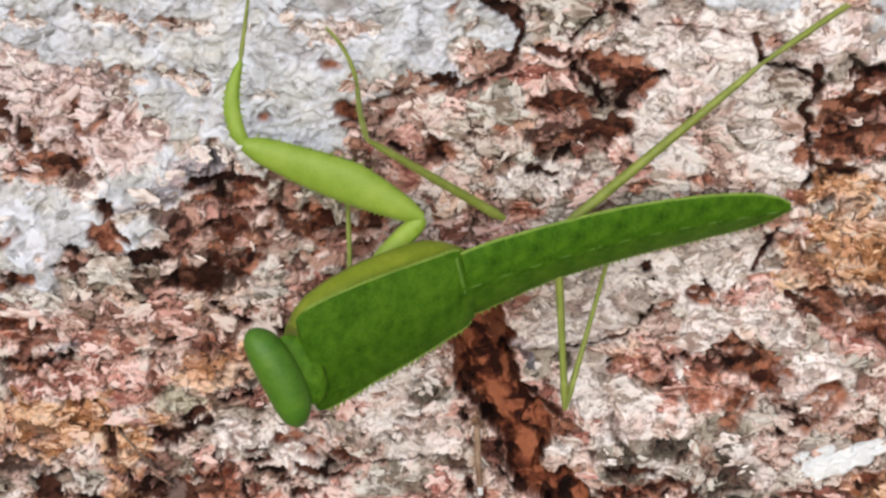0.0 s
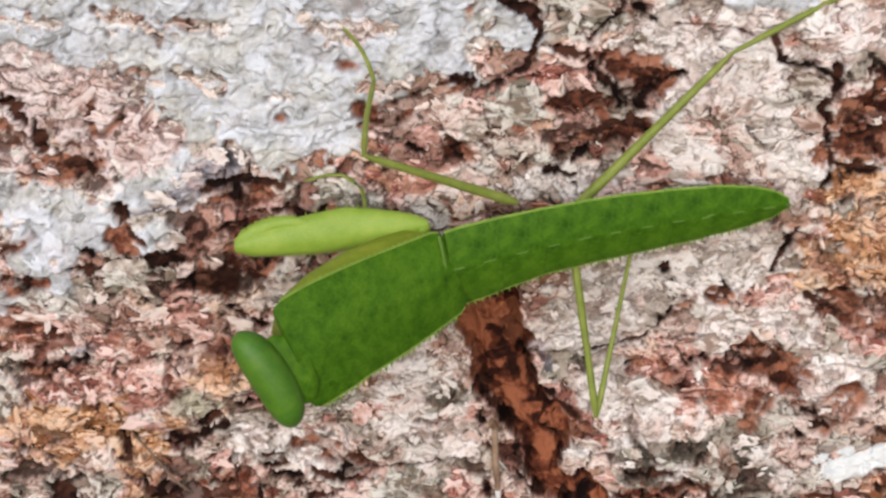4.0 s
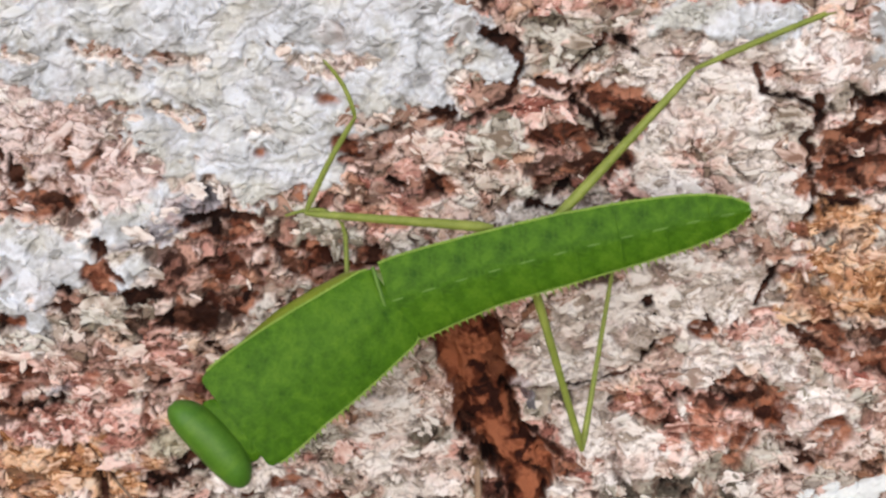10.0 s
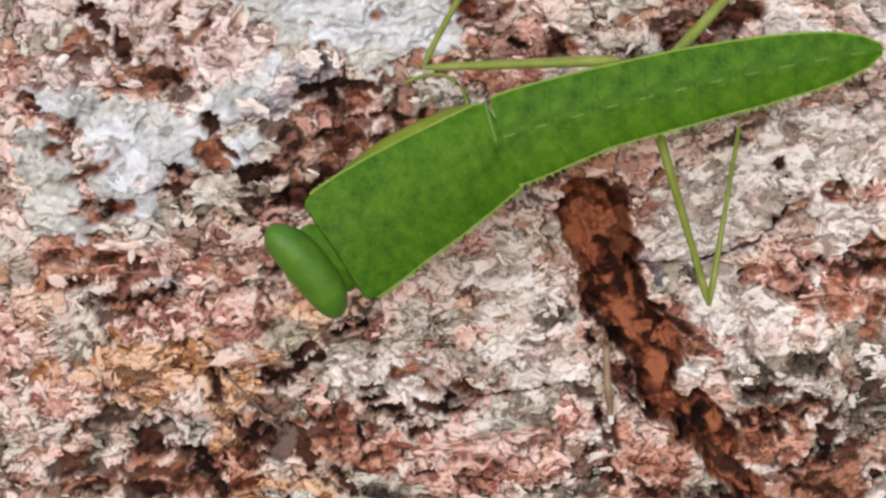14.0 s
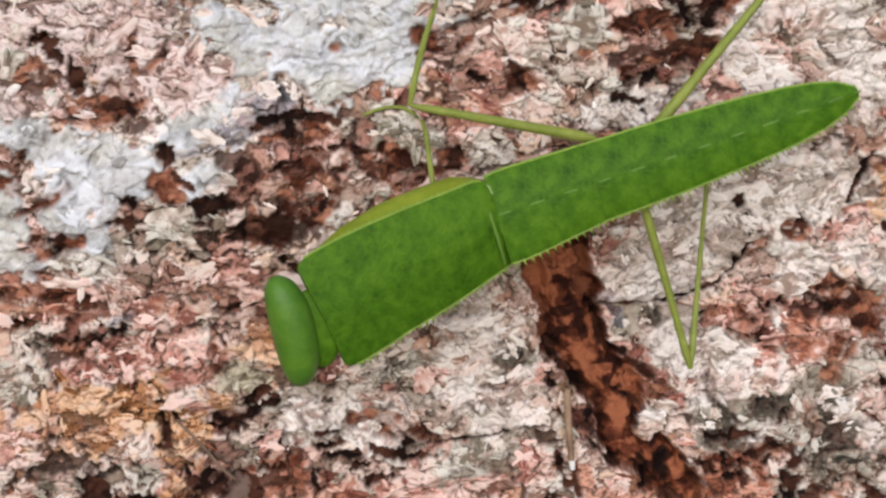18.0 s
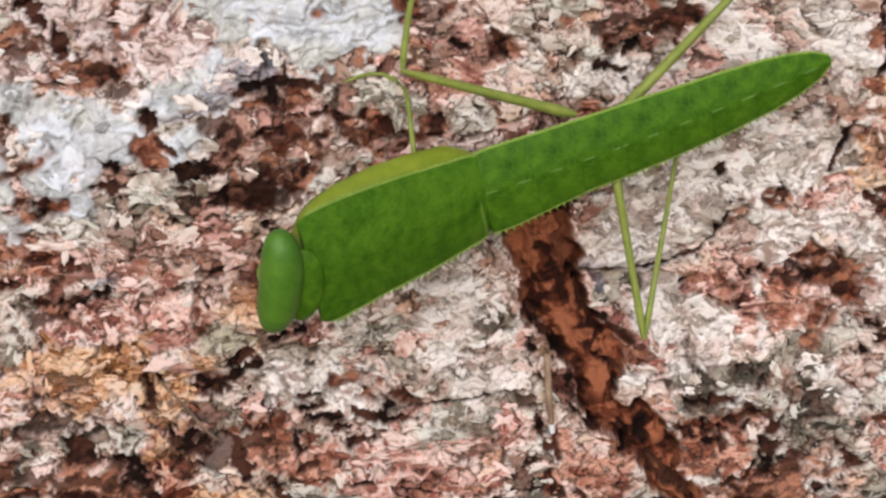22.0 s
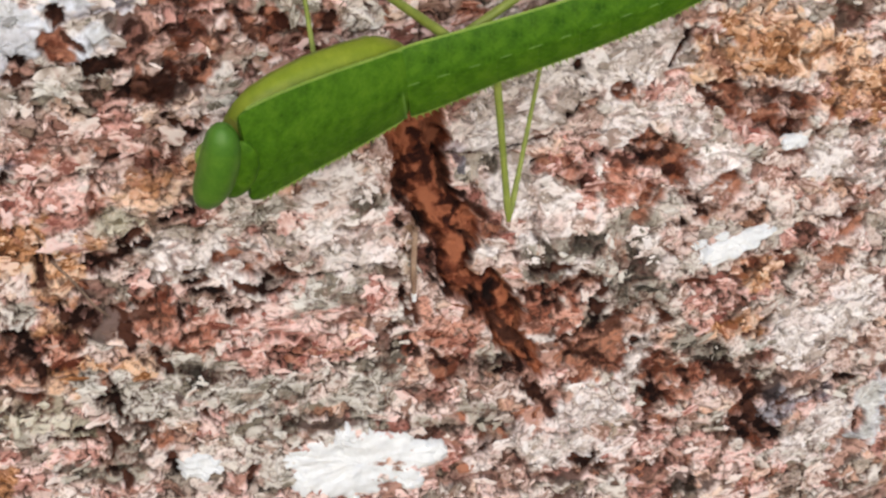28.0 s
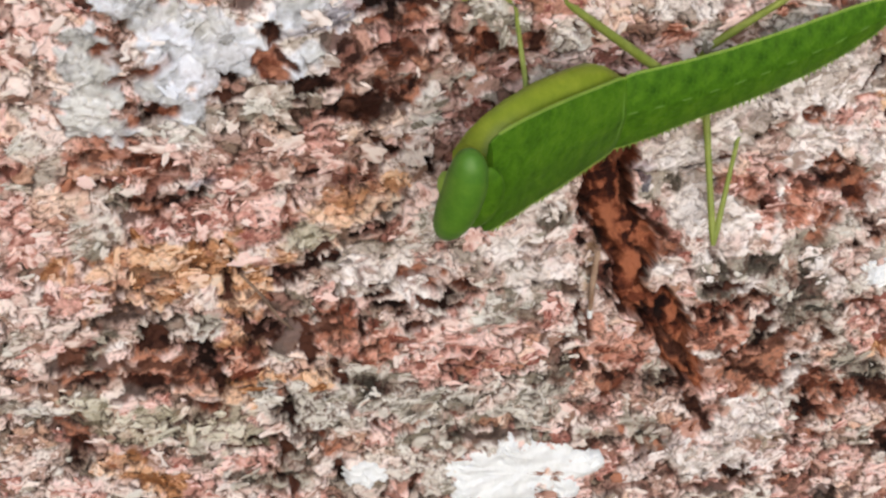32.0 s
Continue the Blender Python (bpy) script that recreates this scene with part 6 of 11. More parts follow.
def mesh_from(name, verts, quads, mats):
    me = bpy.data.meshes.new(name)
    me.vertices.add(len(verts))
    me.vertices.foreach_set("co", np.ascontiguousarray(verts, np.float32).ravel())
    me.loops.add(quads.size)
    me.loops.foreach_set("vertex_index", np.ascontiguousarray(quads, np.int32).ravel())
    me.polygons.add(len(quads))
    me.polygons.foreach_set("loop_start", np.arange(0, quads.size, quads.shape[1], dtype=np.int32))
    for m in mats:
        me.materials.append(m)
    me.update(calc_edges=True)
    return me


def build_trunk():
    s = spread(-3.95, 4.45, 0.0105, -HALF, HALF, 110)
    v = spread(-6.75, -0.65, 0.0105, -UP * 100, 320.0, 70)
    gu, gv = np.meshgrid(s, v)
    relief, masks, tone, gap = bark_field(gu, gv)
    far = step(0, 12, np.maximum(np.maximum(-3.9 - gu, gu - 4.4), np.maximum(-6.7 - gv, gv + 0.7)))
    relief = relief * (1 - far) + far * 2.2 * (fbm(gu * 0.11, gv * 0.05, 97, 3) - 0.5)
    verts = trunk_place(gu.ravel(), gv.ravel(), relief.ravel())
    rows, cols = gu.shape
    # the sawn top closes towards the middle of the trunk
    verts = verts.reshape(rows, cols, 3)
    verts[-1] = (0.0, RADIUS * CM, verts[-2, 0, 2])
    verts = verts.reshape(-1, 3)
    idx = np.arange(rows * cols).reshape(rows, cols)
    quads = np.stack([idx[:-1, :-1], idx[:-1, 1:], idx[1:, 1:], idx[1:, :-1]], -1).reshape(-1, 4)
    back = np.stack([idx[:-1, -1], idx[:-1, 0], idx[1:, 0], idx[1:, -1]], -1)
    me = mesh_from("tree_trunk", verts, np.concatenate([quads, back]), [bark_mat])
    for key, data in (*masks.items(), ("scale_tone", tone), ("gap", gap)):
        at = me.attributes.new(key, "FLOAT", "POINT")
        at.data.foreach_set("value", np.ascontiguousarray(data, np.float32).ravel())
    me.polygons.foreach_set("use_smooth", np.ones(len(me.polygons), bool))
    ob = new("tree_trunk", me)
    return tagged(ob, "rough tree trunk with flaking reddish bark and pale crusty lichen", "tree trunk", kind="structure")


trunk = build_trunk()

# forest soil on which the trunk stands
soil = bpy.data.materials.new("soil")
nt, bsdf = nodes_of(soil)
n1, n2 = noise_node(nt, 3, 6, 0.65), noise_node(nt, 60, 4, 0.6)
r = ramp(nt, ((0.3, (0.05, 0.035, 0.022)), (0.7, (0.16, 0.12, 0.075))))
nt.links.new(math_node(nt, "ADD", math_node(nt, "MULTIPLY", n1.outputs["Fac"], 0.5), math_node(nt, "MULTIPLY", n2.outputs["Fac"], 0.5)), r.inputs["Fac"])
nt.links.new(r.outputs["Color"], bsdf.inputs["Base Color"])
bsdf.inputs["Roughness"].default_value = 0.95
bump(nt, n2.outputs["Fac"], 0.8, 0.02, bsdf)
g = spread(-1.5, 1.5, 0.06, -1500, 1500, 40)
gx, gy = np.meshgrid(g, g)
near = np.exp(-(np.hypot(gx, gy - 0.22) / 6) ** 2)
gz = 0.05 * near * (fbm(gx * 2.5, gy * 2.5, 31) - 0.5)
idx = np.arange(gx.size).reshape(gx.shape)
quads = np.stack([idx[:-1, :-1], idx[:-1, 1:], idx[1:, 1:], idx[1:, :-1]], -1).reshape(-1, 4)
ground = new("ground", mesh_from("ground", np.stack([gx, gy, gz], -1).reshape(-1, 3), quads, [soil]))
tagged(ground, "bare brown forest soil round the tree trunk", "ground", kind="structure")


# ---- the mantis ----
def part(name, bm, material, parent, label="", smooth=True):
    me = bpy.data.meshes.new(name)
    bmesh.ops.recalc_face_normals(bm, faces=bm.faces)
    bm.to_mesh(me)
    bm.free()
    me.materials.append(material)
    if smooth:
        me.polygons.foreach_set("use_smooth", np.ones(len(me.polygons), bool))
    ob = new(name, me)
    ob.parent = parent
    return tagged(ob, label)


def loft(rings, bm=None):
    """A closed skin over rings of equal count, given in centimetres."""
    bm = bm or bmesh.new()
    made = [[bm.verts.new([c * CM for c in p]) for p in ring] for ring in rings]
    n = len(rings[0])
    for a, b in zip(made, made[1:]):
        for k in range(n):
            bm.faces.new((a[k], a[(k + 1) % n], b[(k + 1) % n], b[k]))
    for face in (bm.faces.new(made[0]), bm.faces.new(made[-1][::-1])):
        for edge in face.edges:
            edge.smooth = False
    return bm


def ellipsoid(bm, centre, radii, rings=10, sides=16):
    def ring(k):
        a = math.pi * (k + 0.3) / (rings + 0.6)
        return [(centre[0] + radii[0] * math.sin(a) * math.cos(2 * math.pi * j / sides), centre[1] + radii[1] * math.cos(a),
                 centre[2] + radii[2] * math.sin(a) * math.sin(2 * math.pi * j / sides)) for j in range(sides)]
    return loft([ring(k) for k in range(rings + 1)], bm)


def limb(length, radii, bow=0.0, sides=8, flat=1.0, bm=None, start=0.0):
    """A tapered limb along +x; radii are spread evenly along it and it bows by that much sideways."""
    rings = []
    count = 4 * (len(radii) - 1)
    for k in range(count + 1):
        f = k / count
        r = float(np.interp(f, np.linspace(0, 1, len(radii)), radii))
        if k in (0, count):
            r *= 0.55
        y0 = bow * math.sin(math.pi * f)
        rings.append([(start + f * length, y0 + r * math.cos(2 * math.pi * j / sides), flat * r * math.sin(2 * math.pi * j / sides)) for j in range(sides)])
    return loft(rings, bm)


def spine(bm, base, tip, r):
    """A small cone from base to tip, in centimetres."""
    b, t = Vector(base) * CM, Vector(tip) * CM
    axis = (t - b).normalized()
    side = axis.orthogonal().normalized()
    other = axis.cross(side)
    ring = [bm.verts.new(b + (side * math.cos(a) + other * math.sin(a)) * r * CM) for a in (0, 1.57, 3.14, 4.71)]
    top = bm.verts.new(t)
    for k in range(4):
        bm.faces.new((ring[k], ring[(k + 1) % 4], top))
    bm.faces.new(ring[::-1])


def broad(x):
    """How much wider the body spreads on its bent side, x centimetres ahead of the waist."""
    return 1 + 0.28 * max(0.0, 1 - abs(x) / (0.75 if x > 0 else 0.6))


def shell_ring(x, w, dome, keel, belly, thin=0.018, ahead=None):
    """One cross-section of a leaf-like plate: keeled dome above, shallow hollow below."""
    top = []
    wide = broad(x if ahead is None else ahead)
    for k in range(13):
        y = w * math.cos(math.pi * k / 12)
        f = abs(y) / w
        y *= wide if y > 0 else 1.0
        top.append((x, y, dome * (1 - f ** 2.2) + keel * max(0.0, 1 - f * 9)))
    under = [(x, w * q * (wide if q > 0 else 1.0), -thin - belly * (1 - abs(q) ** 2)) for q in (-0.97, -0.6, -0.25, 0.25, 0.6, 0.97)]
    return top + under


mantis = new("praying_mantis")
mantis.matrix_world = pose(0, 0, UP, 90, 0, 0)
tagged(mantis, "leaf-green praying mantis nymph standing on flaky bark, swaying", "mantis")

SHIELD_X = (-0.02, 0.03, 0.12, 0.3, 0.5, 0.7, 0.9, 1.04, 1.10, 1.14, 1.16)
SHIELD_W = (0.21, 0.238, 0.250, 0.276, 0.305, 0.328, 0.344, 0.346, 0.342, 0.332, 0.31)
bm = loft([shell_ring(x, w, 0.055 if 0 < x < 1.1 else 0.04, 0.012, 0.02) for x, w in zip(SHIELD_X, SHIELD_W)])
prothorax = part("prothorax", bm, leaf_green, mantis, "broad flat leaf-green shield with toothed pale margins")
for side in (-1, 1):
    bm = bmesh.new()
    xs = np.linspace(0.0, 1.1, 26)
    ring = []
    for x in xs:
        w = float(np.interp(x, SHIELD_X, SHIELD_W)) * (broad(x) if side > 0 else 1.0)
        ring.append([(x, side * (w + 0.002 + 0.008 * math.cos(a)), -0.006 + 0.010 * math.sin(a)) for a in np.linspace(0, 2 * math.pi, 7)[:-1]])
    loft(ring, bm)
    for x in np.linspace(0.08, 1.06, 24):
        w = float(np.interp(x, SHIELD_X, SHIELD_W)) * (broad(x) if side > 0 else 1.0)
        spine(bm, (x, side * (w + 0.004), -0.006), (x + 0.012, side * (w + (0.030 + 0.026 * math.sin(x * 57) ** 2) * (1.0 if side > 0 else 0.35)), -0.010), 0.012)
    part("margin", bm, rim_green, prothorax, "thin yellowish toothed edge")
rings = []
for x, w in zip((-0.12, 0.0, 0.1, 0.3, 0.55, 0.8, 0.95, 1.04, 1.1), (0.08, 0.14, 0.175, 0.20, 0.22, 0.215, 0.195, 0.16, 0.10)):
    rings.append([(x, w * math.cos(a) * (1.6 if math.cos(a) < 0 else 1.0), -0.17 + 0.17 * math.sin(a)) for a in np.linspace(0, 2 * math.pi, 15)[:-1]])
part("thorax_underside", loft(rings), flank_green, prothorax, "paler yellow-green flank and underside")
bm = bmesh.new()
ellipsoid(bm, (0.0, 0, -0.02), (0.085, 0.2, 0.05), 8, 12)
part("waist_joint", bm, membrane, prothorax, "pale soft joint skin")
bm = bmesh.new()
for k in range(4):
    spine(bm, (0.28 + 0.2 * k, 0.0, 0.055), (0.36 + 0.2 * k, 0.0, 0.066), 0.012)
part("dorsal_ridge", bm, rim_green, prothorax, "faint pale ridge")

def head_ring(q, proud=1.0):
    """A cross-section of the bean-shaped head, q from one end to the other."""
    r = proud * max((1 - abs(q) ** 2.3) ** 0.5, 0.10) * (1 - 0.08 * (1 - q * q) ** 2)
    return [(0.012 + 0.03 * q * q + 0.134 * r * math.cos(a), 0.32 * q * proud, -0.01 + 0.142 * r * math.sin(a)) for a in np.linspace(0, 2 * math.pi, 21)[:-1]]


head = part("head", loft([head_ring(0.992 * math.sin(q)) for q in np.linspace(-1.57, 1.57, 31)]), head_green, mantis, "wide smooth bean-shaped green head")
for side in (-1, 1):
    part("eye", loft([head_ring(side * 0.992 * math.sin(q), 0.994 + 0.022 * min(1, 3 * (q - 0.56))) for q in np.linspace(0.56, 1.57, 18)]), eye_green, head, "domed glossy green eye")
bm = bmesh.new()
ellipsoid(bm, (-0.10, 0.03, -0.04), (0.13, 0.23, 0.055), 10, 16)
part("neck", bm, leaf_green, head)
bm = bmesh.new()
ellipsoid(bm, (0.10, 0, -0.09), (0.05, 0.07, 0.08), 8, 12)
part("mouthparts", bm, rim_green, head)

LENGTH, SEGS = 2.19, 8
BODY_S = (0.0, 0.04, 0.12, 0.3, 0.5, 0.7, 0.82, 0.9, 0.96, 1.0)
BODY_W = (0.225, 0.234, 0.232, 0.222, 0.210, 0.184, 0.158, 0.126, 0.084, 0.025)
segments = []
for k in range(SEGS):
    rings, seg = [], LENGTH / SEGS
    tail = 0.035 if k < SEGS - 1 else 0.0
    lift = 0.0
    for q in np.linspace(0, 1, 7):
        x = -q * (seg + tail)
        s = (k * seg - x) / LENGTH
        w = float(np.interp(s, BODY_S, BODY_W))
        lift = 0.0011 * q
        rings.append([(p[0], p[1] * (1 + 0.003 * q), p[2] + (lift if p[2] > 0 else 0)) for p in shell_ring(x, w, 0.06 * w / 0.27, 0.014, 0.11 * w / 0.27, ahead=-s * LENGTH)])
    bm = loft(rings)
    ob = part("abdomen_segment", bm, leaf_green, mantis, "overlapping leaf-green back plate")
    for side in (-1, 1):
        bm = bmesh.new()
        ring = []
        for q in np.linspace(0, 1, 6):
            s = (k + q) / SEGS
            w = float(np.interp(s, BODY_S, BODY_W)) * (1 + 0.003 * q) * (broad(-s * LENGTH) if side > 0 else 1.0)
            ring.append([(-q * seg, side * (w + 0.002 + 0.009 * math.cos(a)), -0.008 + 0.010 * math.sin(a)) for a in np.linspace(0, 2 * math.pi, 7)[:-1]])
        loft(ring, bm)
        for q in (0.1, 0.27, 0.44, 0.61, 0.78, 0.95):
            w = float(np.interp((k + q) / SEGS, BODY_S, BODY_W)) * (broad(-(k + q) / SEGS * LENGTH) if side > 0 else 1.0)
            spine(bm, (-q * seg, side * w, -0.008), (-q * seg - 0.014, side * (w + (0.034 + 0.028 * math.sin(19.0 * q + 5 * k) ** 2) * (1.0 if side > 0 else 0.35)), -0.012), 0.012)
        part("margin", bm, rim_green, ob, "pale toothed edge")
    rings = []
    for q in np.linspace(-0.02, 1.04, 12):
        w = float(np.interp(min((k + q) / SEGS, 0.985), BODY_S, BODY_W))
        z = 0.06 * w / 0.27 + 0.010 + 0.0011 * q
        r = 0.0048 + 0.0035 * math.sin(9.1 * q + 2.3 * k)
        rings.append([(-q * seg, r * math.cos(a), z + 0.7 * r * math.sin(a)) for a in np.linspace(0, 2 * math.pi, 7)[:-1]])
    bm = loft(rings)
    part("midline", bm, midrib_green, ob, "fine pale line along the back")
    if k < SEGS - 1:
        w = float(np.interp((k + 1) / SEGS, BODY_S, BODY_W))
        rear = shell_ring(-seg - 0.03, 0.97 * w, 0.06 * w / 0.27, 0.012, 0.1, ahead=-(k + 1) / SEGS * LENGTH)[:13]
        part("hind_edge", loft([[(p[0] + 0.006 * math.cos(a), p[1], p[2] + 0.003 * math.sin(a)) for a in np.linspace(0, 2 * math.pi, 7)[:-1]] for p in rear]), leaf_green, ob, "fine paler hind edge")
    if k == 0:
        fold = shell_ring(0.035, 0.98 * 0.225, 0.056, 0.012, 0.1, ahead=0.0)[:13]
        part("waist_fold", loft([[(p[0] + 0.011 * math.cos(a), p[1], p[2] + 0.008 + 0.008 * math.sin(a)) for a in np.linspace(0, 2 * math.pi, 7)[:-1]] for p in fold]), midrib_green, ob, "pale crease across the waist")
    segments.append(ob)


def spiny_limb(length, radii, bow, spines, flat=1.0, seed=1):
    bm = limb(length, radii, bow, 10, flat)
    rnd = random.Random(seed)
    for f in np.linspace(0.08, 0.92, spines):
        r = float(np.interp(f, np.linspace(0, 1, len(radii)), radii))
        y0 = bow * math.sin(math.pi * f)
        a = rnd.uniform(0, 6.28)
        spine(bm, (f * length, y0 + 0.7 * r * math.cos(a), 0.7 * r * math.sin(a) * flat),
              (f * length + 0.02, y0 + (r + 0.018) * math.cos(a), (r + 0.018) * math.sin(a) * flat), 0.005)
    return bm


# walking legs: each limb starts at its knee
mid_femur = part("leg_femur", spiny_limb(1.12, (0.021, 0.026, 0.030, 0.034), 0.0, 14, seed=2), leg_green, mantis, "slender olive-green thigh")
mid_tibia = part("leg_tibia", spiny_limb(0.76, (0.021, 0.018, 0.016), 0.015, 10, seed=3), leg_green, mantis)
mid_tarsus = part("leg_foot", spiny_limb(0.40, (0.015, 0.014, 0.013, 0.009), -0.03, 5, seed=4), leg_green, mantis)
hind_femur = part("leg_femur", spiny_limb(1.62, (0.021, 0.028, 0.034, 0.036), 0.0, 18, seed=5), leg_green, mantis, "slender olive-green thigh")
hind_tibia = part("leg_tibia", spiny_limb(1.78, (0.022, 0.018, 0.015), 0.02, 18, seed=6), leg_green, mantis)
rear_femur = part("leg_femur", spiny_limb(1.22, (0.026, 0.022, 0.026, 0.03), 0.0, 12, seed=7), leg_green, mantis, "slender olive-green thigh")
rear_tibia = part("leg_tibia", spiny_limb(1.28, (0.024, 0.017, 0.015, 0.013), 0.0, 12, seed=8), leg_green, mantis)
part("leg_foot", limb(0.20, (0.016, 0.034, 0.026, 0.012), 0.01, start=1.16), leg_green, rear_tibia, "small splayed foot")


def tube(points, radii, sides=8):
    """A tube through plan points (u, v, height) in centimetres."""
    pts = [Vector(p) for p in points]
    rings = []
    for k, p in enumerate(pts):
        d = (pts[min(k + 1, len(pts) - 1)] - pts[max(k - 1, 0)]).normalized()
        a = d.orthogonal().normalized()
        b = d.cross(a)
        rings.append([tuple(p + (a * math.cos(q) + b * math.sin(q)) * radii[k]) for q in np.linspace(0, 2 * math.pi, sides + 1)[:-1]])
    return loft(rings)


# the leg that reaches forward beneath the shield, its foot curled on the bark
far_femur = part("leg_femur", limb(0.5, (0.02, 0.026, 0.03)), leg_green, mantis)


def on_bark(u, v, above):
    return (u, v, float(bark_field(np.array([u]), np.array([v]))[0][0]) + above)


foot = [on_bark(u, v, 0.035) for u, v in ((-0.46, -2.42), (-0.48, -2.34), (-0.53, -2.285), (-0.60, -2.25), (-0.68, -2.243), (-0.76, -2.26), (-0.83, -2.29))]
foot = [(u, v, max(h, 0.5 * h + 0.5 * max(q[2] for q in foot))) for u, v, h in foot]
part("leg_tibia", tube([(-0.44, -3.0, 0.42), (-0.445, -2.7, 0.28), foot[0]], (0.02, 0.017, 0.015)), leg_green, mantis)
part("leg_foot", tube(foot, (0.014, 0.013, 0.013, 0.012, 0.012, 0.011, 0.008)), leg_green, mantis)


# raptorial foreleg: each limb starts at its nearer joint
def blade(length, low, high, thick, teeth=0, bow=0.0):
    """A flattened limb along +x between the edge curves low and high, bowed towards +y, toothed along its low edge and finely along the other."""
    rings = []
    for f in np.linspace(0, 1, 13):
        a, b = (float(np.interp(f, np.linspace(0, 1, len(c)), c)) for c in (low, high))
        c, h = (a + b) / 2 + bow * math.sin(math.pi * f), (b - a) / 2
        end = 0.6 if f in (0.0, 1.0) else 1.0
        rings.append([(f * length, c + h * end * math.cos(q), thick * end * math.sin(q)) for q in np.linspace(0, 2 * math.pi, 15)[:-1]])
    bm = loft(rings)
    for k in range(teeth):
        f = 0.35 + 0.6 * k / max(teeth - 1, 1)
        b = float(np.interp(f, np.linspace(0, 1, len(low)), low)) + bow * math.sin(math.pi * f)
        spine(bm, (f * length, b + 0.008, 0.01 * (-1) ** k), (f * length - 0.01, b - 0.03, 0.014 * (-1) ** k), 0.008)
        for g in (f - 0.25, f - 0.225):
            b = float(np.interp(g, np.linspace(0, 1, len(high)), high)) + bow * math.sin(math.pi * g)
            spine(bm, (g * length, b - 0.006, 0), (g * length + 0.01, b + 0.016, 0), 0.009)
    return bm


fore_coxa = part("foreleg_coxa", blade(0.5, (-0.055, -0.07, -0.07, -0.05), (0.055, 0.065, 0.07, 0.05), 0.05), lime_green, mantis, "yellow-green upper foreleg")
fore_femur = part("foreleg_femur", blade(1.17, (-0.05, -0.115, -0.165, -0.145, -0.115, -0.075), (0.055, 0.085, 0.10, 0.10, 0.085, 0.06), 0.055, 12), lime_green, mantis,
                  "broad flattened yellow-green grasping thigh")
fore_tibia = part("foreleg_tibia", blade(0.5, (-0.05, -0.052, -0.045, -0.022), (0.05, 0.05, 0.04, 0.022), 0.03, 8, 0.06), lime_green, mantis)
fore_tarsus = part("foreleg_tarsus", limb(0.42, (0.016, 0.013, 0.011, 0.008), 0.0, 8), leg_green, mantis)


# ---- loose pieces on the bark ----
def flake_shape(rnd, sides=18):
    """An irregular flat scale about one centimetre across with a thin ragged edge."""
    waves = [(n, rnd.uniform(-1, 1) * 0.26 / n ** 0.35, rnd.uniform(0, 6.28)) for n in (2, 3, 4, 5, 7)]
    out, mid = [], []
    for k in range(sides):
        a = 2 * math.pi * k / sides
        r = 0.5 * max(0.30, 0.80 + sum(w * math.cos(n * a + p) for n, w, p in waves))
        out.append((r * math.cos(a), r * math.sin(a), -0.10))
        mid.append((0.97 * r * math.cos(a), 0.97 * r * math.sin(a), 0.04 + rnd.uniform(-0.02, 0.03)))
    inner = [(0.55 * x, 0.55 * y, 0.03 + rnd.uniform(-0.06, 0.04)) for x, y, z in mid[::2]]
    verts = out + mid + inner + [(rnd.uniform(-0.1, 0.1), rnd.uniform(-0.1, 0.1), 0.0)]
    faces = []
    half = sides // 2
    for k in range(sides):
        n = (k + 1) % sides
        faces.append((k, n, sides + n))
        faces.append((k, sides + n, sides + k))
        i = 2 * sides + (k // 2)
        if k % 2:
            j = 2 * sides + (k // 2 + 1) % half
            faces += [(sides + k, sides + n, j), (sides + k, j, i), (i, j, 2 * sides + half)]
        else:
            faces.append((sides + k, sides + n, i))
    tones = [-0.25] * sides + [rnd.uniform(-0.3, 0.3) for _ in range(sides + half + 1)]
    return np.array(verts), np.array(faces), np.array(tones)


rnd = random.Random(11)
SHAPES = [flake_shape(rnd) for _ in range(10)]
KIND_LIST = ("base", "white", "grey", "brown", "pink", "orange", "pale", "blush", "rust", "moss", "mould", "slate")


def scatter(count, seed):
    """Places over the bark with the kind of surface there; none in holes or clefts."""
    rng = np.random.default_rng(seed)
    u, v = rng.uniform(-3.9, 4.4, count), rng.uniform(-6.7, -0.7, count)
    relief, masks, tone, gap = bark_field(u, v)
    stack = np.stack([np.full(count, 0.62)] + [masks[k] for k in KIND_LIST[1:]])
    kind = stack.argmax(0)
    shade = np.maximum.reduce([bark_field(u + a, v + b)[1]["dark"] for a, b in ((0.05, 0.0), (-0.05, 0.0), (0.0, 0.04), (0.0, -0.04))])
    keep = (masks["dark"] < 0.3) & (shade < 0.3) & (masks["wood"] < 0.2) & (rng.uniform(0, 1, count) > 0.75 * masks["white"]) & (rng.uniform(0, 1, count) > 0.9 * masks["brown"])
    return u[keep], v[keep], relief[keep], kind[keep], rng


flake_meshes = {}
for kind in KIND_LIST:
    for n, (verts, faces, tones) in enumerate(SHAPES):
        me = mesh_from("bark_flake", verts * CM, faces, [bark_mat])
        # the rim of each flake is coloured darker where it meets the bark
        for key, data in ((kind, np.full(len(verts), 0.7)), ("scale_tone", 0.25 + 0.4 * ((n * 0.37) % 1) + tones), ("gap", np.where(tones == -0.25, 0.5, 0.0))):
            if key != "base":
                me.attributes.new(key, "FLOAT", "POINT").data.foreach_set("value", data.astype(np.float32))
        flake_meshes[kind, n] = me

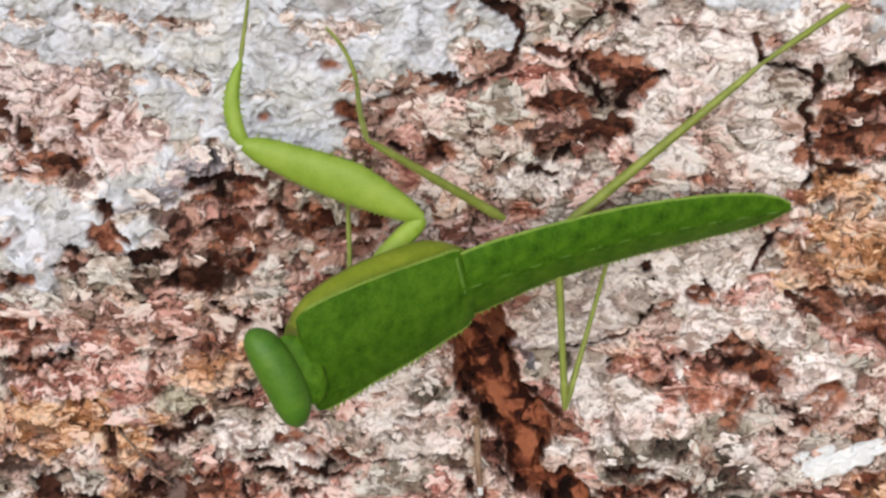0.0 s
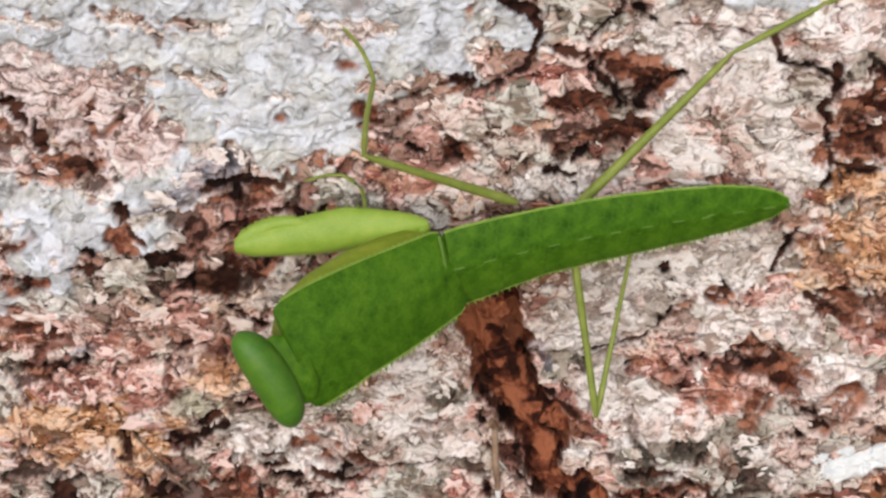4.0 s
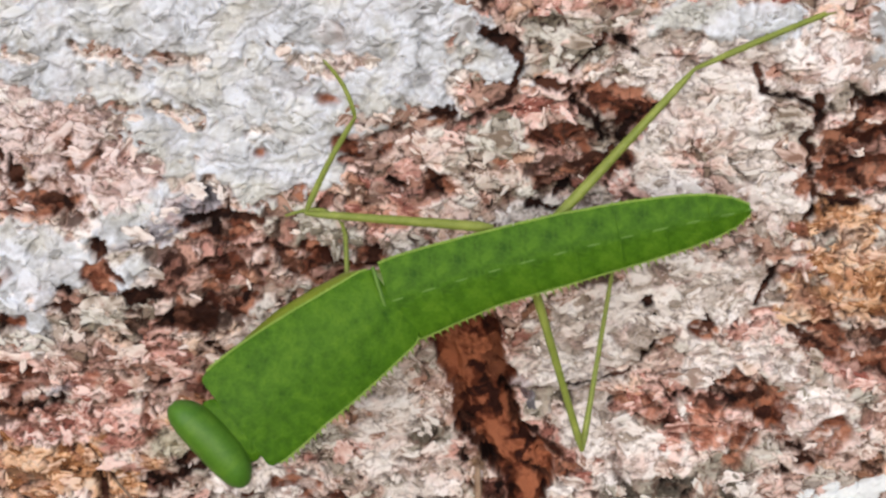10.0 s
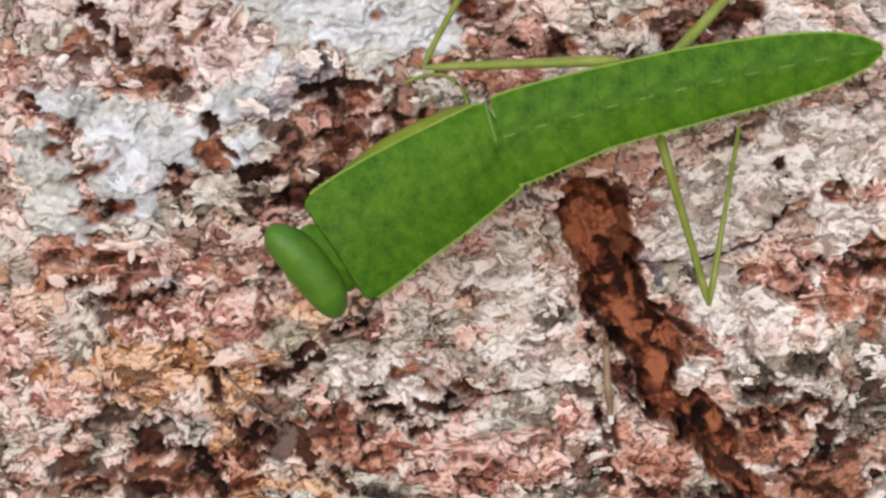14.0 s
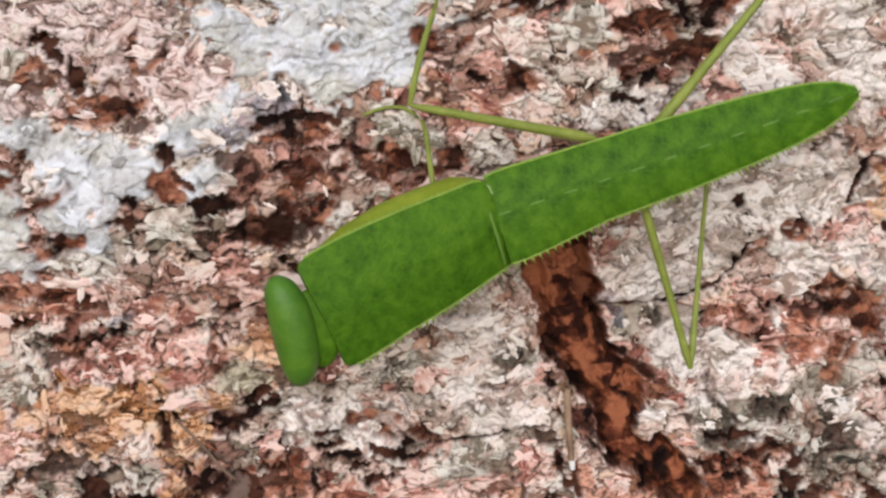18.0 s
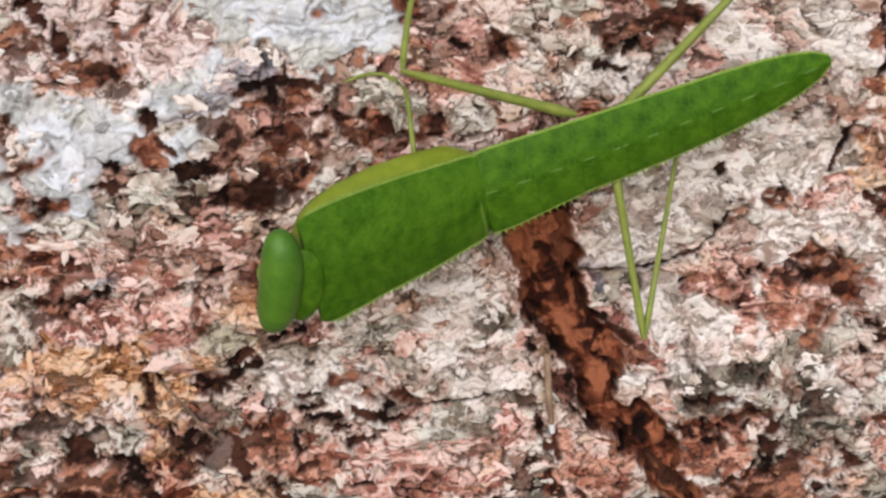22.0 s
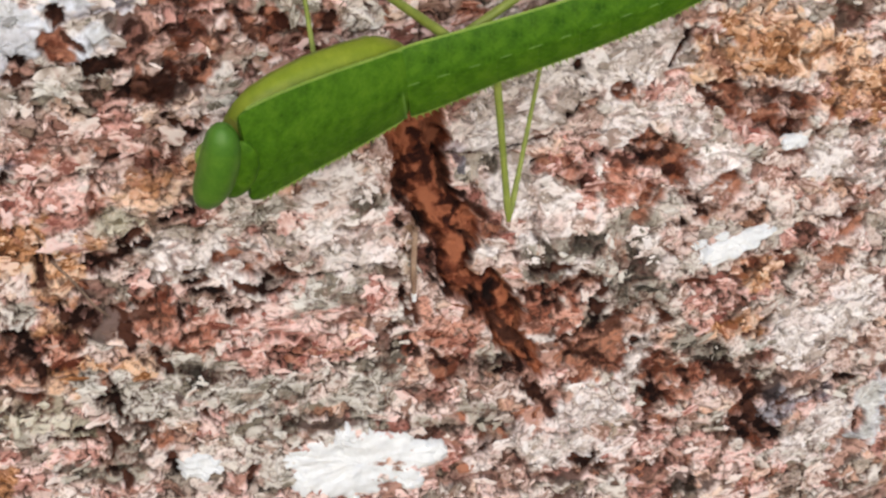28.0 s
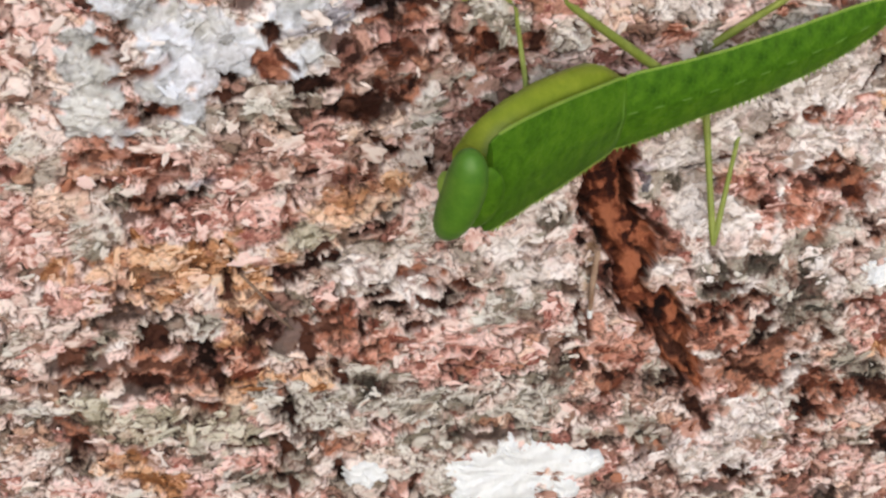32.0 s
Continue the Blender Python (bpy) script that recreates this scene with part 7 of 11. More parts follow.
u, v, relief, kind, rng = scatter(420, 5)
for k in range(min(300, len(u))):
    ob = new("bark_flake", flake_meshes[KIND_LIST[kind[k]], k % len(SHAPES)])
    size = rng.uniform(0.09, 0.21)
    place = trunk_place(np.array([u[k]]), np.array([v[k]]), np.array([relief[k] + 0.010]))[0]
    ob.parent = trunk
    ob.matrix_basis = (Matrix.Translation(place) @ pose(0, 0, 0, 90, 0, 0) @ pose(0, 0, 0, rng.uniform(-4, 14), rng.uniform(-8, 8), rng.uniform(-50, 50))
                       @ Matrix.Diagonal((size * rng.uniform(0.9, 1.7), size * rng.uniform(0.5, 0.9), size * 0.18, 1)))

u, v, relief, kind, rng = scatter(6500, 9)
all_v, all_f, all_m, all_t, base = [], [], [], [], 0
for k in range(len(u)):
    verts, faces, tones = SHAPES[k % len(SHAPES)]
    size = 0.04 + 0.09 * rng.uniform(0, 1) ** 2
    spin, lean, tip = rng.normal(0, 0.7), rng.uniform(-0.2, 0.2), rng.uniform(-0.10, 0.28)
    p = verts * (size * rng.uniform(1.0, 2.1), size * rng.uniform(0.45, 0.9), size * 0.18)
    x, y = p[:, 0] * math.cos(spin) - p[:, 1] * math.sin(spin), p[:, 0] * math.sin(spin) + p[:, 1] * math.cos(spin)
    z = p[:, 2] + lean * x + tip * y
    all_v.append(trunk_place(u[k] + x, v[k] + y, relief[k] + 0.004 + z))
    all_f.append(faces + base)
    all_m.append(np.full(len(verts), kind[k]))
    all_t.append(rng.uniform(0.1, 0.85) + tones)
    base += len(verts)
me = mesh_from("bark_crumbs", np.concatenate(all_v), np.concatenate(all_f), [bark_mat])
kinds = np.concatenate(all_m)
for n, key in enumerate(KIND_LIST):
    if n:
        me.attributes.new(key, "FLOAT", "POINT").data.foreach_set("value", (kinds == n).astype(np.float32))
me.attributes.new("scale_tone", "FLOAT", "POINT").data.foreach_set("value", np.concatenate(all_t).astype(np.float32))
crumbs = new("bark_crumbs", me)
crumbs.parent = trunk
tagged(crumbs, "countless small loose bark scales", kind="stuff")


def crust(cu, cv, ru, rv, turn, seed, thick=0.035):
    """A lichen crust with a lobed outline, lying on the bark."""
    rings, sides = 14, 110
    a = np.linspace(0, 2 * math.pi, sides + 1)[:-1]
    lobes = 0.50 + 0.85 * fbm(2.6 * np.cos(a) + seed, 2.6 * np.sin(a), 101 + seed, 5) + 0.16 * (fbm(9 * np.cos(a) + seed, 9 * np.sin(a), 131, 2) - 0.4)
    us, vs, hs = [], [], []
    c, s = math.cos(radians(turn)), math.sin(radians(turn))
    for k in range(rings + 1):
        f = k / rings
        x, y = f * ru * lobes * np.cos(a), f * rv * lobes * np.sin(a)
        pu, pv = cu + x * c - y * s, cv + x * s + y * c
        us.append(pu), vs.append(pv), hs.append(np.full(sides, thick * (1 - f ** 6) - (0.03 if k == rings else 0)))
    us, vs, hs = (np.concatenate(q) for q in (us, vs, hs))
    base = bark_field(us, vs)[0]
    low = float(np.median(base))
    h = 0.35 * base + 0.65 * low + hs + 0.045 * (fbm(us * 14, vs * 16, 107 + seed, 3) - 0.4)
    idx = np.arange((rings + 1) * sides).reshape(rings + 1, sides)
    nxt = np.roll(idx, -1, 1)
    quads = np.stack([idx[:-1], idx[1:], nxt[1:], nxt[:-1]], -1).reshape(-1, 4)
    me = mesh_from("lichen_patch", trunk_place(us, vs, h), quads, [lichen_mat])
    me.polygons.foreach_set("use_smooth", np.ones(len(me.polygons), bool))
    return me


for cu, cv, ru, rv, turn, seed, label in ((0.15, -5.87, 0.60, 0.27, 0, 1, "smooth chalk-white lichen crust with lobed edge on bark"),
                                          (2.92, -4.34, 0.36, 0.10, 22, 2, "narrow bright white lichen streak on bark"),
                                          (3.28, -3.55, 0.13, 0.065, 10, 3, "small oval white lichen spot on bark"),
                                          (-1.03, -5.76, 0.17, 0.11, 0, 4, "small chalk-white lichen crust on bark")):
    patch_ob = tagged(new("lichen_patch", crust(cu, cv, ru, rv, turn, seed)), label, "lichen", "lichen crusts on the bark")
    for k in range(7 if ru > 0.4 else 3):
        a = 0.9 * k + seed
        lobe = new("lobe", crust(cu + 0.86 * ru * math.cos(a), cv + 0.86 * rv * math.sin(a), 0.20 * ru, 0.34 * rv, 30 * k, seed + 5 + k, 0.028))
        lobe.parent = patch_ob


# larger curled plates of bark beside the cleft and along the ledges
def curled_plate(cu, cv, wide, high, turn, kind, seed, lift):
    """A ragged plate with uneven rounded outline, dished, ridged and lifted along its lower edge."""
    rings, sides = 22, 80
    a = np.linspace(0, 2 * math.pi, sides + 1)[:-1]
    edge = 0.80 + 0.5 * (fbm(1.3 * np.cos(a) + seed, 1.3 * np.sin(a) + 5, 111, 3) - 0.5) + 0.40 * (fbm(6 * np.cos(a) + seed, 6 * np.sin(a), 113, 2) - 0.5)
    c, s = math.cos(radians(turn)), math.sin(radians(turn))
    us, vs, hs, fs = [], [], [], []
    for k in [*range(rings + 1), rings]:
        f = k / rings
        x, y = 0.62 * wide * f * edge * np.cos(a), 0.62 * high * f * edge * np.sin(a)
        us.append(cu + x * c - y * s), vs.append(cv + x * s + y * c), fs.append(np.full(sides, f))
        ridge = 0.012 * np.sin(13 * f * edge + 3 * fbm(us[-1] * 4, vs[-1] * 4, 117, 2))
        hs.append(lift * (0.55 - 0.55 * y / high) * np.ones(sides) + 0.02 * f * f + ridge)
    hs[-1] = hs[-1] - 0.05 - lift
    us, vs, hs, fs = (np.concatenate(q) for q in (us, vs, hs, fs))
    relief, masks, tone, gap = bark_field(us, vs)
    base = float(np.median(relief))
    h = base + 0.75 * np.clip(relief - base, -0.08, 0.08) + hs
    idx = np.arange((rings + 2) * sides).reshape(rings + 2, sides)
    nxt = np.roll(idx, -1, 1)
    quads = np.stack([idx[:-1], idx[1:], nxt[1:], nxt[:-1]], -1).reshape(-1, 4)
    me = mesh_from("bark_plate", trunk_place(us, vs, h), quads, [bark_mat])
    blend = step(0.40, 0.56, fbm(us * 7, vs * 9, 119, 3))
    masks["wood"] = 0 * us
    masks["white"] = 0.3 * masks["white"]
    masks[kind] = np.maximum(masks[kind], 0.10 + 0.25 * blend)
    for key, data in (*masks.items(), ("scale_tone", 0.2 + 0.7 * tone), ("gap", 0.95 * gap)):
        me.attributes.new(key, "FLOAT", "POINT").data.foreach_set("value", np.ascontiguousarray(data, np.float32))
    me.polygons.foreach_set("use_smooth", np.ones(len(me.polygons), bool))
    ob = new("bark_plate", me)
    ob.parent = trunk


for n, plate in enumerate(((-0.35, -4.66, 0.70, 0.34, 0, "pink"), (-1.50, -3.70, 0.44, 0.30, 15, "orange"),
                           (2.15, -3.35, 0.34, 0.20, 10, "grey"), (2.60, -3.72, 0.40, 0.24, 20, "pale"), (1.95, -3.85, 0.34, 0.22, -25, "pink"),
                           (-1.62, -4.75, 0.34, 0.22, -10, "orange"), (-1.30, -4.08, 0.40, 0.30, 10, "grey"),
                           (0.36, -4.08, 0.16, 0.14, 5, "grey"), (0.93, -3.72, 0.20, 0.22, 30, "grey"))):
    curled_plate(*plate, 3.7 * n, 0.035 if plate[2] > 0.3 else 0.02)

# thin dry stalks lying against the bark
def lay_twig(label, points, radii, lift, stuff, tip=None):
    """A stalk along plan points, resting on the highest bark under each of them."""
    twig = new("twig")
    tagged(twig, label, "twig")
    high = [float(bark_field(np.full(9, u), v + np.linspace(-0.05, 0.05, 9))[0].max()) for u, v in points]
    if tip:
        high = [max(high)] * len(high)
    line = [(u, v, h + lift) for (u, v), h in zip(points, high)]
    stalk = tube(line, radii)
    bmesh.ops.transform(stalk, matrix=pose(0, 0, UP, 90, 0, 0), verts=stalk.verts)
    part("stalk", stalk, stuff, twig)
    if tip:
        end = tube([line[-1], (*tip, line[-1][2] + 0.005)], (0.022, 0.016))
        bmesh.ops.transform(end, matrix=pose(0, 0, UP, 90, 0, 0), verts=end.verts)
        part("broken_tip", end, lichen_mat, twig, "pale broken tip")


lay_twig("thin dry brown twig lying against the bark", [(0.39, -4.05), (0.395, -4.20), (0.405, -4.36), (0.42, -4.52)], (0.020, 0.023, 0.022, 0.018), 0.03, twig_brown, (0.425, -4.58))
lay_twig("fine dry grey-brown fibre lying on the bark", [(-2.02, -4.14), (-1.88, -4.28), (-1.76, -4.44), (-1.65, -4.55)], (0.008, 0.011, 0.011, 0.007), 0.012, fibre_brown)


def motions():
    walk(prothorax, [
        (0.0, pose(0.00269, -0.02725, 0.00673, -9.1, -34.5, -165.4)),
        (1.0, pose(0.00260, -0.02747, 0.00707, -7.1, -35.2, -160.7)),
        (2.0, pose(0.00166, -0.02607, 0.00657, 1.2, -33.2, -163.3)),
        (3.0, pose(0.00116, -0.02625, 0.00672, -1.4, -34.7, -161.4)),
        (5.5, pose(-0.00004, -0.02599, 0.00646, 8.6, -32.6, -154.3)),
        (6.0, pose(0.00120, -0.02854, 0.00671, 4.6, -30.6, -145.3)),
        (7.0, pose(-0.00189, -0.02490, 0.00686, 3.8, -27.7, -153.3)),
        (7.5, pose(0.00055, -0.02841, 0.00692, 10.3, -23.0, -139.4)),
        (8.0, pose(-0.00006, -0.02781, 0.00707, 8.2, -23.5, -143.4)),
        (8.5, pose(-0.00307, -0.02430, 0.00704, 9.2, -21.7, -152.6)),
        (9.0, pose(-0.00276, -0.02455, 0.00704, 12.0, -21.6, -149.9)),
        (10.0, pose(-0.00191, -0.02594, 0.00704, 11.6, -20.3, -146.0)),
        (10.5, pose(-0.00062, -0.02778, 0.00728, 11.2, -20.0, -138.3)),
        (11.0, pose(-0.00150, -0.02630, 0.00754, 9.4, -19.0, -143.7)),
        (12.0, pose(-0.00345, -0.02402, 0.00702, 8.2, -20.0, -149.6)),
        (13.0, pose(-0.00119, -0.02711, 0.00699, 6.5, -21.6, -141.5)),
        (14.0, pose(-0.00311, -0.02494, 0.00640, 6.5, -19.0, -151.9)),
        (14.5, pose(-0.00248, -0.02577, 0.00625, 8.9, -21.9, -149.6)),
        (16.5, pose(-0.00201, -0.02675, 0.00588, -0.4, -14.8, -153.8)),
        (17.0, pose(-0.00192, -0.02682, 0.00613, -1.9, -14.5, -154.1)),
        (18.0, pose(-0.00126, -0.02801, 0.00607, -4.0, -15.3, -155.4)),
        (18.5, pose(-0.00125, -0.02784, 0.00583, -0.8, -20.1, -159.6)),
        (19.0, pose(-0.00131, -0.02717, 0.00549, -3.7, -18.7, -162.7)),
        (20.0, pose(-0.00074, -0.02892, 0.00607, -7.6, -19.6, -158.7)),
        (21.0, pose(-0.00088, -0.02809, 0.00555, -12.3, -21.0, -162.0)),
        (22.0, pose(-0.00082, -0.02859, 0.00542, -14.6, -24.5, -162.5)),
        (23.0, pose(-0.00052, -0.02816, 0.00542, -18.9, -22.9, -163.2)),
        (24.0, pose(-0.00046, -0.02943, 0.00552, -19.2, -20.2, -159.8)),
        (24.5, pose(-0.00039, -0.02957, 0.00481, -17.3, -21.9, -161.1)),
        (25.0, pose(-0.00030, -0.02950, 0.00463, -14.8, -22.1, -160.7)),
        (25.5, pose(-0.00000, -0.02934, 0.00503, -19.2, -17.4, -159.6)),
        (27.5, pose(0.00050, -0.02801, 0.00610, -19.6, -14.9, -158.5)),
        (28.0, pose(0.00060, -0.02788, 0.00545, -16.7, -17.1, -162.2)),
        (28.5, pose(0.00064, -0.02784, 0.00499, -11.6, -22.7, -165.3)),
        (29.0, pose(0.00066, -0.02773, 0.00506, -14.6, -23.6, -164.6)),
        (30.0, pose(0.00057, -0.02859, 0.00504, -13.5, -24.8, -167.8)),
        (31.0, pose(0.00043, -0.02845, 0.00552, -16.2, -26.4, -168.6)),
        (32.0, pose(0.00082, -0.02780, 0.00560, -11.7, -26.6, -167.2)),
    ])
    walk(head, [
        (0.0, pose(-0.00794, -0.02997, 0.01393, 5.4, -8.6, -155.2)),
        (1.0, pose(-0.00771, -0.03102, 0.01438, 5.0, -9.9, -153.3)),
        (2.0, pose(-0.00902, -0.02928, 0.01350, 7.6, -10.3, -150.4)),
        (3.0, pose(-0.00922, -0.02973, 0.01395, 4.6, -10.3, -151.1)),
        (5.5, pose(-0.01012, -0.03089, 0.01329, 5.4, -8.3, -144.1)),
        (6.0, pose(-0.00820, -0.03508, 0.01313, -4.3, -7.4, -139.1)),
        (7.0, pose(-0.01237, -0.03021, 0.01270, -2.4, -7.3, -144.7)),
        (7.5, pose(-0.00867, -0.03640, 0.01177, 5.4, -8.5, -127.3)),
        (8.0, pose(-0.00978, -0.03510, 0.01203, 10.8, -8.1, -135.1)),
        (8.5, pose(-0.01396, -0.03000, 0.01161, 11.9, -7.9, -139.2)),
        (9.0, pose(-0.01337, -0.03078, 0.01160, 10.7, -7.6, -136.9)),
        (10.0, pose(-0.01216, -0.03292, 0.01132, 12.5, -7.0, -138.3)),
        (10.5, pose(-0.00986, -0.03610, 0.01149, 10.0, -7.7, -130.5)),
        (11.0, pose(-0.01154, -0.03375, 0.01153, 10.4, -7.8, -136.8)),
        (12.0, pose(-0.01414, -0.03035, 0.01125, 0.2, -9.2, -142.1)),
        (13.0, pose(-0.01080, -0.03480, 0.01156, 4.5, -10.3, -143.0)),
        (14.0, pose(-0.01412, -0.03084, 0.01040, 1.1, -10.9, -145.1)),
        (14.5, pose(-0.01305, -0.03202, 0.01088, 1.4, -9.9, -145.5)),
        (16.5, pose(-0.01346, -0.03239, 0.00894, 2.5, -0.2, -163.4)),
        (17.0, pose(-0.01341, -0.03240, 0.00913, 2.1, 0.2, -164.9)),
        (18.0, pose(-0.01284, -0.03330, 0.00924, -1.6, 1.9, -168.7)),
        (18.5, pose(-0.01291, -0.03217, 0.01005, 0.8, 2.1, -170.2)),
        (19.0, pose(-0.01327, -0.03088, 0.00942, -2.0, 2.4, -172.7)),
        (20.0, pose(-0.01237, -0.03340, 0.01018, -4.2, 2.2, -174.2)),
        (21.0, pose(-0.01265, -0.03185, 0.00998, -11.2, 2.3, 176.1)),
        (22.0, pose(-0.01236, -0.03214, 0.01059, -15.9, 1.1, 173.6)),
        (23.0, pose(-0.01223, -0.03159, 0.01026, -18.4, 1.1, 167.7)),
        (24.0, pose(-0.01214, -0.03362, 0.00977, -17.1, 2.5, 171.4)),
        (24.5, pose(-0.01205, -0.03345, 0.00943, -19.7, 6.4, 170.4)),
        (25.0, pose(-0.01190, -0.03349, 0.00929, -18.8, 8.4, 168.5)),
        (25.5, pose(-0.01185, -0.03364, 0.00869, -20.7, 10.8, 170.7)),
        (27.5, pose(-0.01141, -0.03259, 0.00919, -22.4, 8.7, 170.7)),
        (28.0, pose(-0.01144, -0.03167, 0.00903, -22.7, 8.0, 172.0)),
        (28.5, pose(-0.01118, -0.03088, 0.00979, -18.0, 9.3, 172.2)),
        (29.0, pose(-0.01107, -0.03088, 0.01005, -19.8, 9.5, 171.6)),
        (30.0, pose(-0.01121, -0.03105, 0.01027, -18.0, 8.6, 174.7)),
        (31.0, pose(-0.01123, -0.03072, 0.01109, -18.7, 11.0, 172.3)),
        (32.0, pose(-0.01075, -0.03037, 0.01122, -16.3, 9.1, 175.0)),
    ])
    walk(segments[0], [
        (0.0, pose(0.00269, -0.02725, 0.00673, -21.5, -16.3, -165.7)),
        (1.0, pose(0.00260, -0.02747, 0.00707, -18.4, -17.6, -166.5)),
        (2.0, pose(0.00166, -0.02607, 0.00657, -13.4, -14.9, -170.0)),
        (3.0, pose(0.00116, -0.02625, 0.00672, -12.3, -13.3, -169.5)),
        (5.5, pose(-0.00004, -0.02599, 0.00646, 0.2, -9.9, -167.6)),
        (6.0, pose(0.00120, -0.02854, 0.00671, 2.9, -9.3, -160.7)),
        (7.0, pose(-0.00189, -0.02490, 0.00686, 8.5, -5.0, -165.8)),
        (7.5, pose(0.00055, -0.02841, 0.00692, 5.3, -5.2, -159.3)),
        (8.0, pose(-0.00006, -0.02781, 0.00707, 6.2, -4.0, -160.0)),
        (8.5, pose(-0.00307, -0.02430, 0.00704, 6.6, 0.3, -167.2)),
        (9.0, pose(-0.00276, -0.02455, 0.00704, 5.5, 0.1, -166.0)),
        (10.0, pose(-0.00191, -0.02594, 0.00704, 6.5, -0.5, -162.1)),
        (10.5, pose(-0.00062, -0.02778, 0.00728, 6.3, -1.1, -158.2)),
        (11.0, pose(-0.00150, -0.02630, 0.00754, 5.3, 0.8, -160.4)),
        (12.0, pose(-0.00345, -0.02402, 0.00702, 8.8, 2.9, -166.8)),
        (13.0, pose(-0.00119, -0.02711, 0.00699, 10.1, -2.0, -160.6)),
        (14.0, pose(-0.00311, -0.02494, 0.00640, 11.4, 1.9, -165.1)),
        (14.5, pose(-0.00248, -0.02577, 0.00625, 11.1, 1.6, -163.5)),
        (16.5, pose(-0.00201, -0.02675, 0.00588, 11.3, 4.0, -163.5)),
        (17.0, pose(-0.00192, -0.02682, 0.00613, 11.1, 3.4, -163.5)),
        (18.0, pose(-0.00126, -0.02801, 0.00607, 10.4, 0.5, -163.8)),
        (18.5, pose(-0.00125, -0.02784, 0.00583, 10.4, 1.5, -163.7)),
        (19.0, pose(-0.00131, -0.02717, 0.00549, 10.1, -0.0, -166.3)),
        (20.0, pose(-0.00074, -0.02892, 0.00607, 1.5, 0.4, -161.4)),
        (21.0, pose(-0.00088, -0.02809, 0.00555, -6.1, -2.8, -165.0)),
        (22.0, pose(-0.00082, -0.02859, 0.00542, -11.2, -2.9, -164.1)),
        (23.0, pose(-0.00052, -0.02816, 0.00542, -15.1, -4.9, -166.8)),
        (24.0, pose(-0.00046, -0.02943, 0.00552, -14.9, -4.3, -162.8)),
        (24.5, pose(-0.00039, -0.02957, 0.00481, -9.7, -0.3, -161.5)),
        (25.0, pose(-0.00030, -0.02950, 0.00463, -8.8, 1.2, -163.1)),
        (25.5, pose(-0.00000, -0.02934, 0.00503, -10.5, 3.2, -160.1)),
        (27.5, pose(0.00050, -0.02801, 0.00610, -19.2, 4.0, -162.2)),
        (28.0, pose(0.00060, -0.02788, 0.00545, -14.0, 5.2, -162.5)),
        (28.5, pose(0.00064, -0.02784, 0.00499, -12.6, 4.8, -162.3)),
        (29.0, pose(0.00066, -0.02773, 0.00506, -12.8, 4.5, -164.4)),
        (30.0, pose(0.00057, -0.02859, 0.00504, -14.0, 2.2, -163.5)),
        (31.0, pose(0.00043, -0.02845, 0.00552, -10.7, -8.9, -167.1)),
        (32.0, pose(0.00082, -0.02780, 0.00560, -9.4, -10.0, -172.7)),
    ])
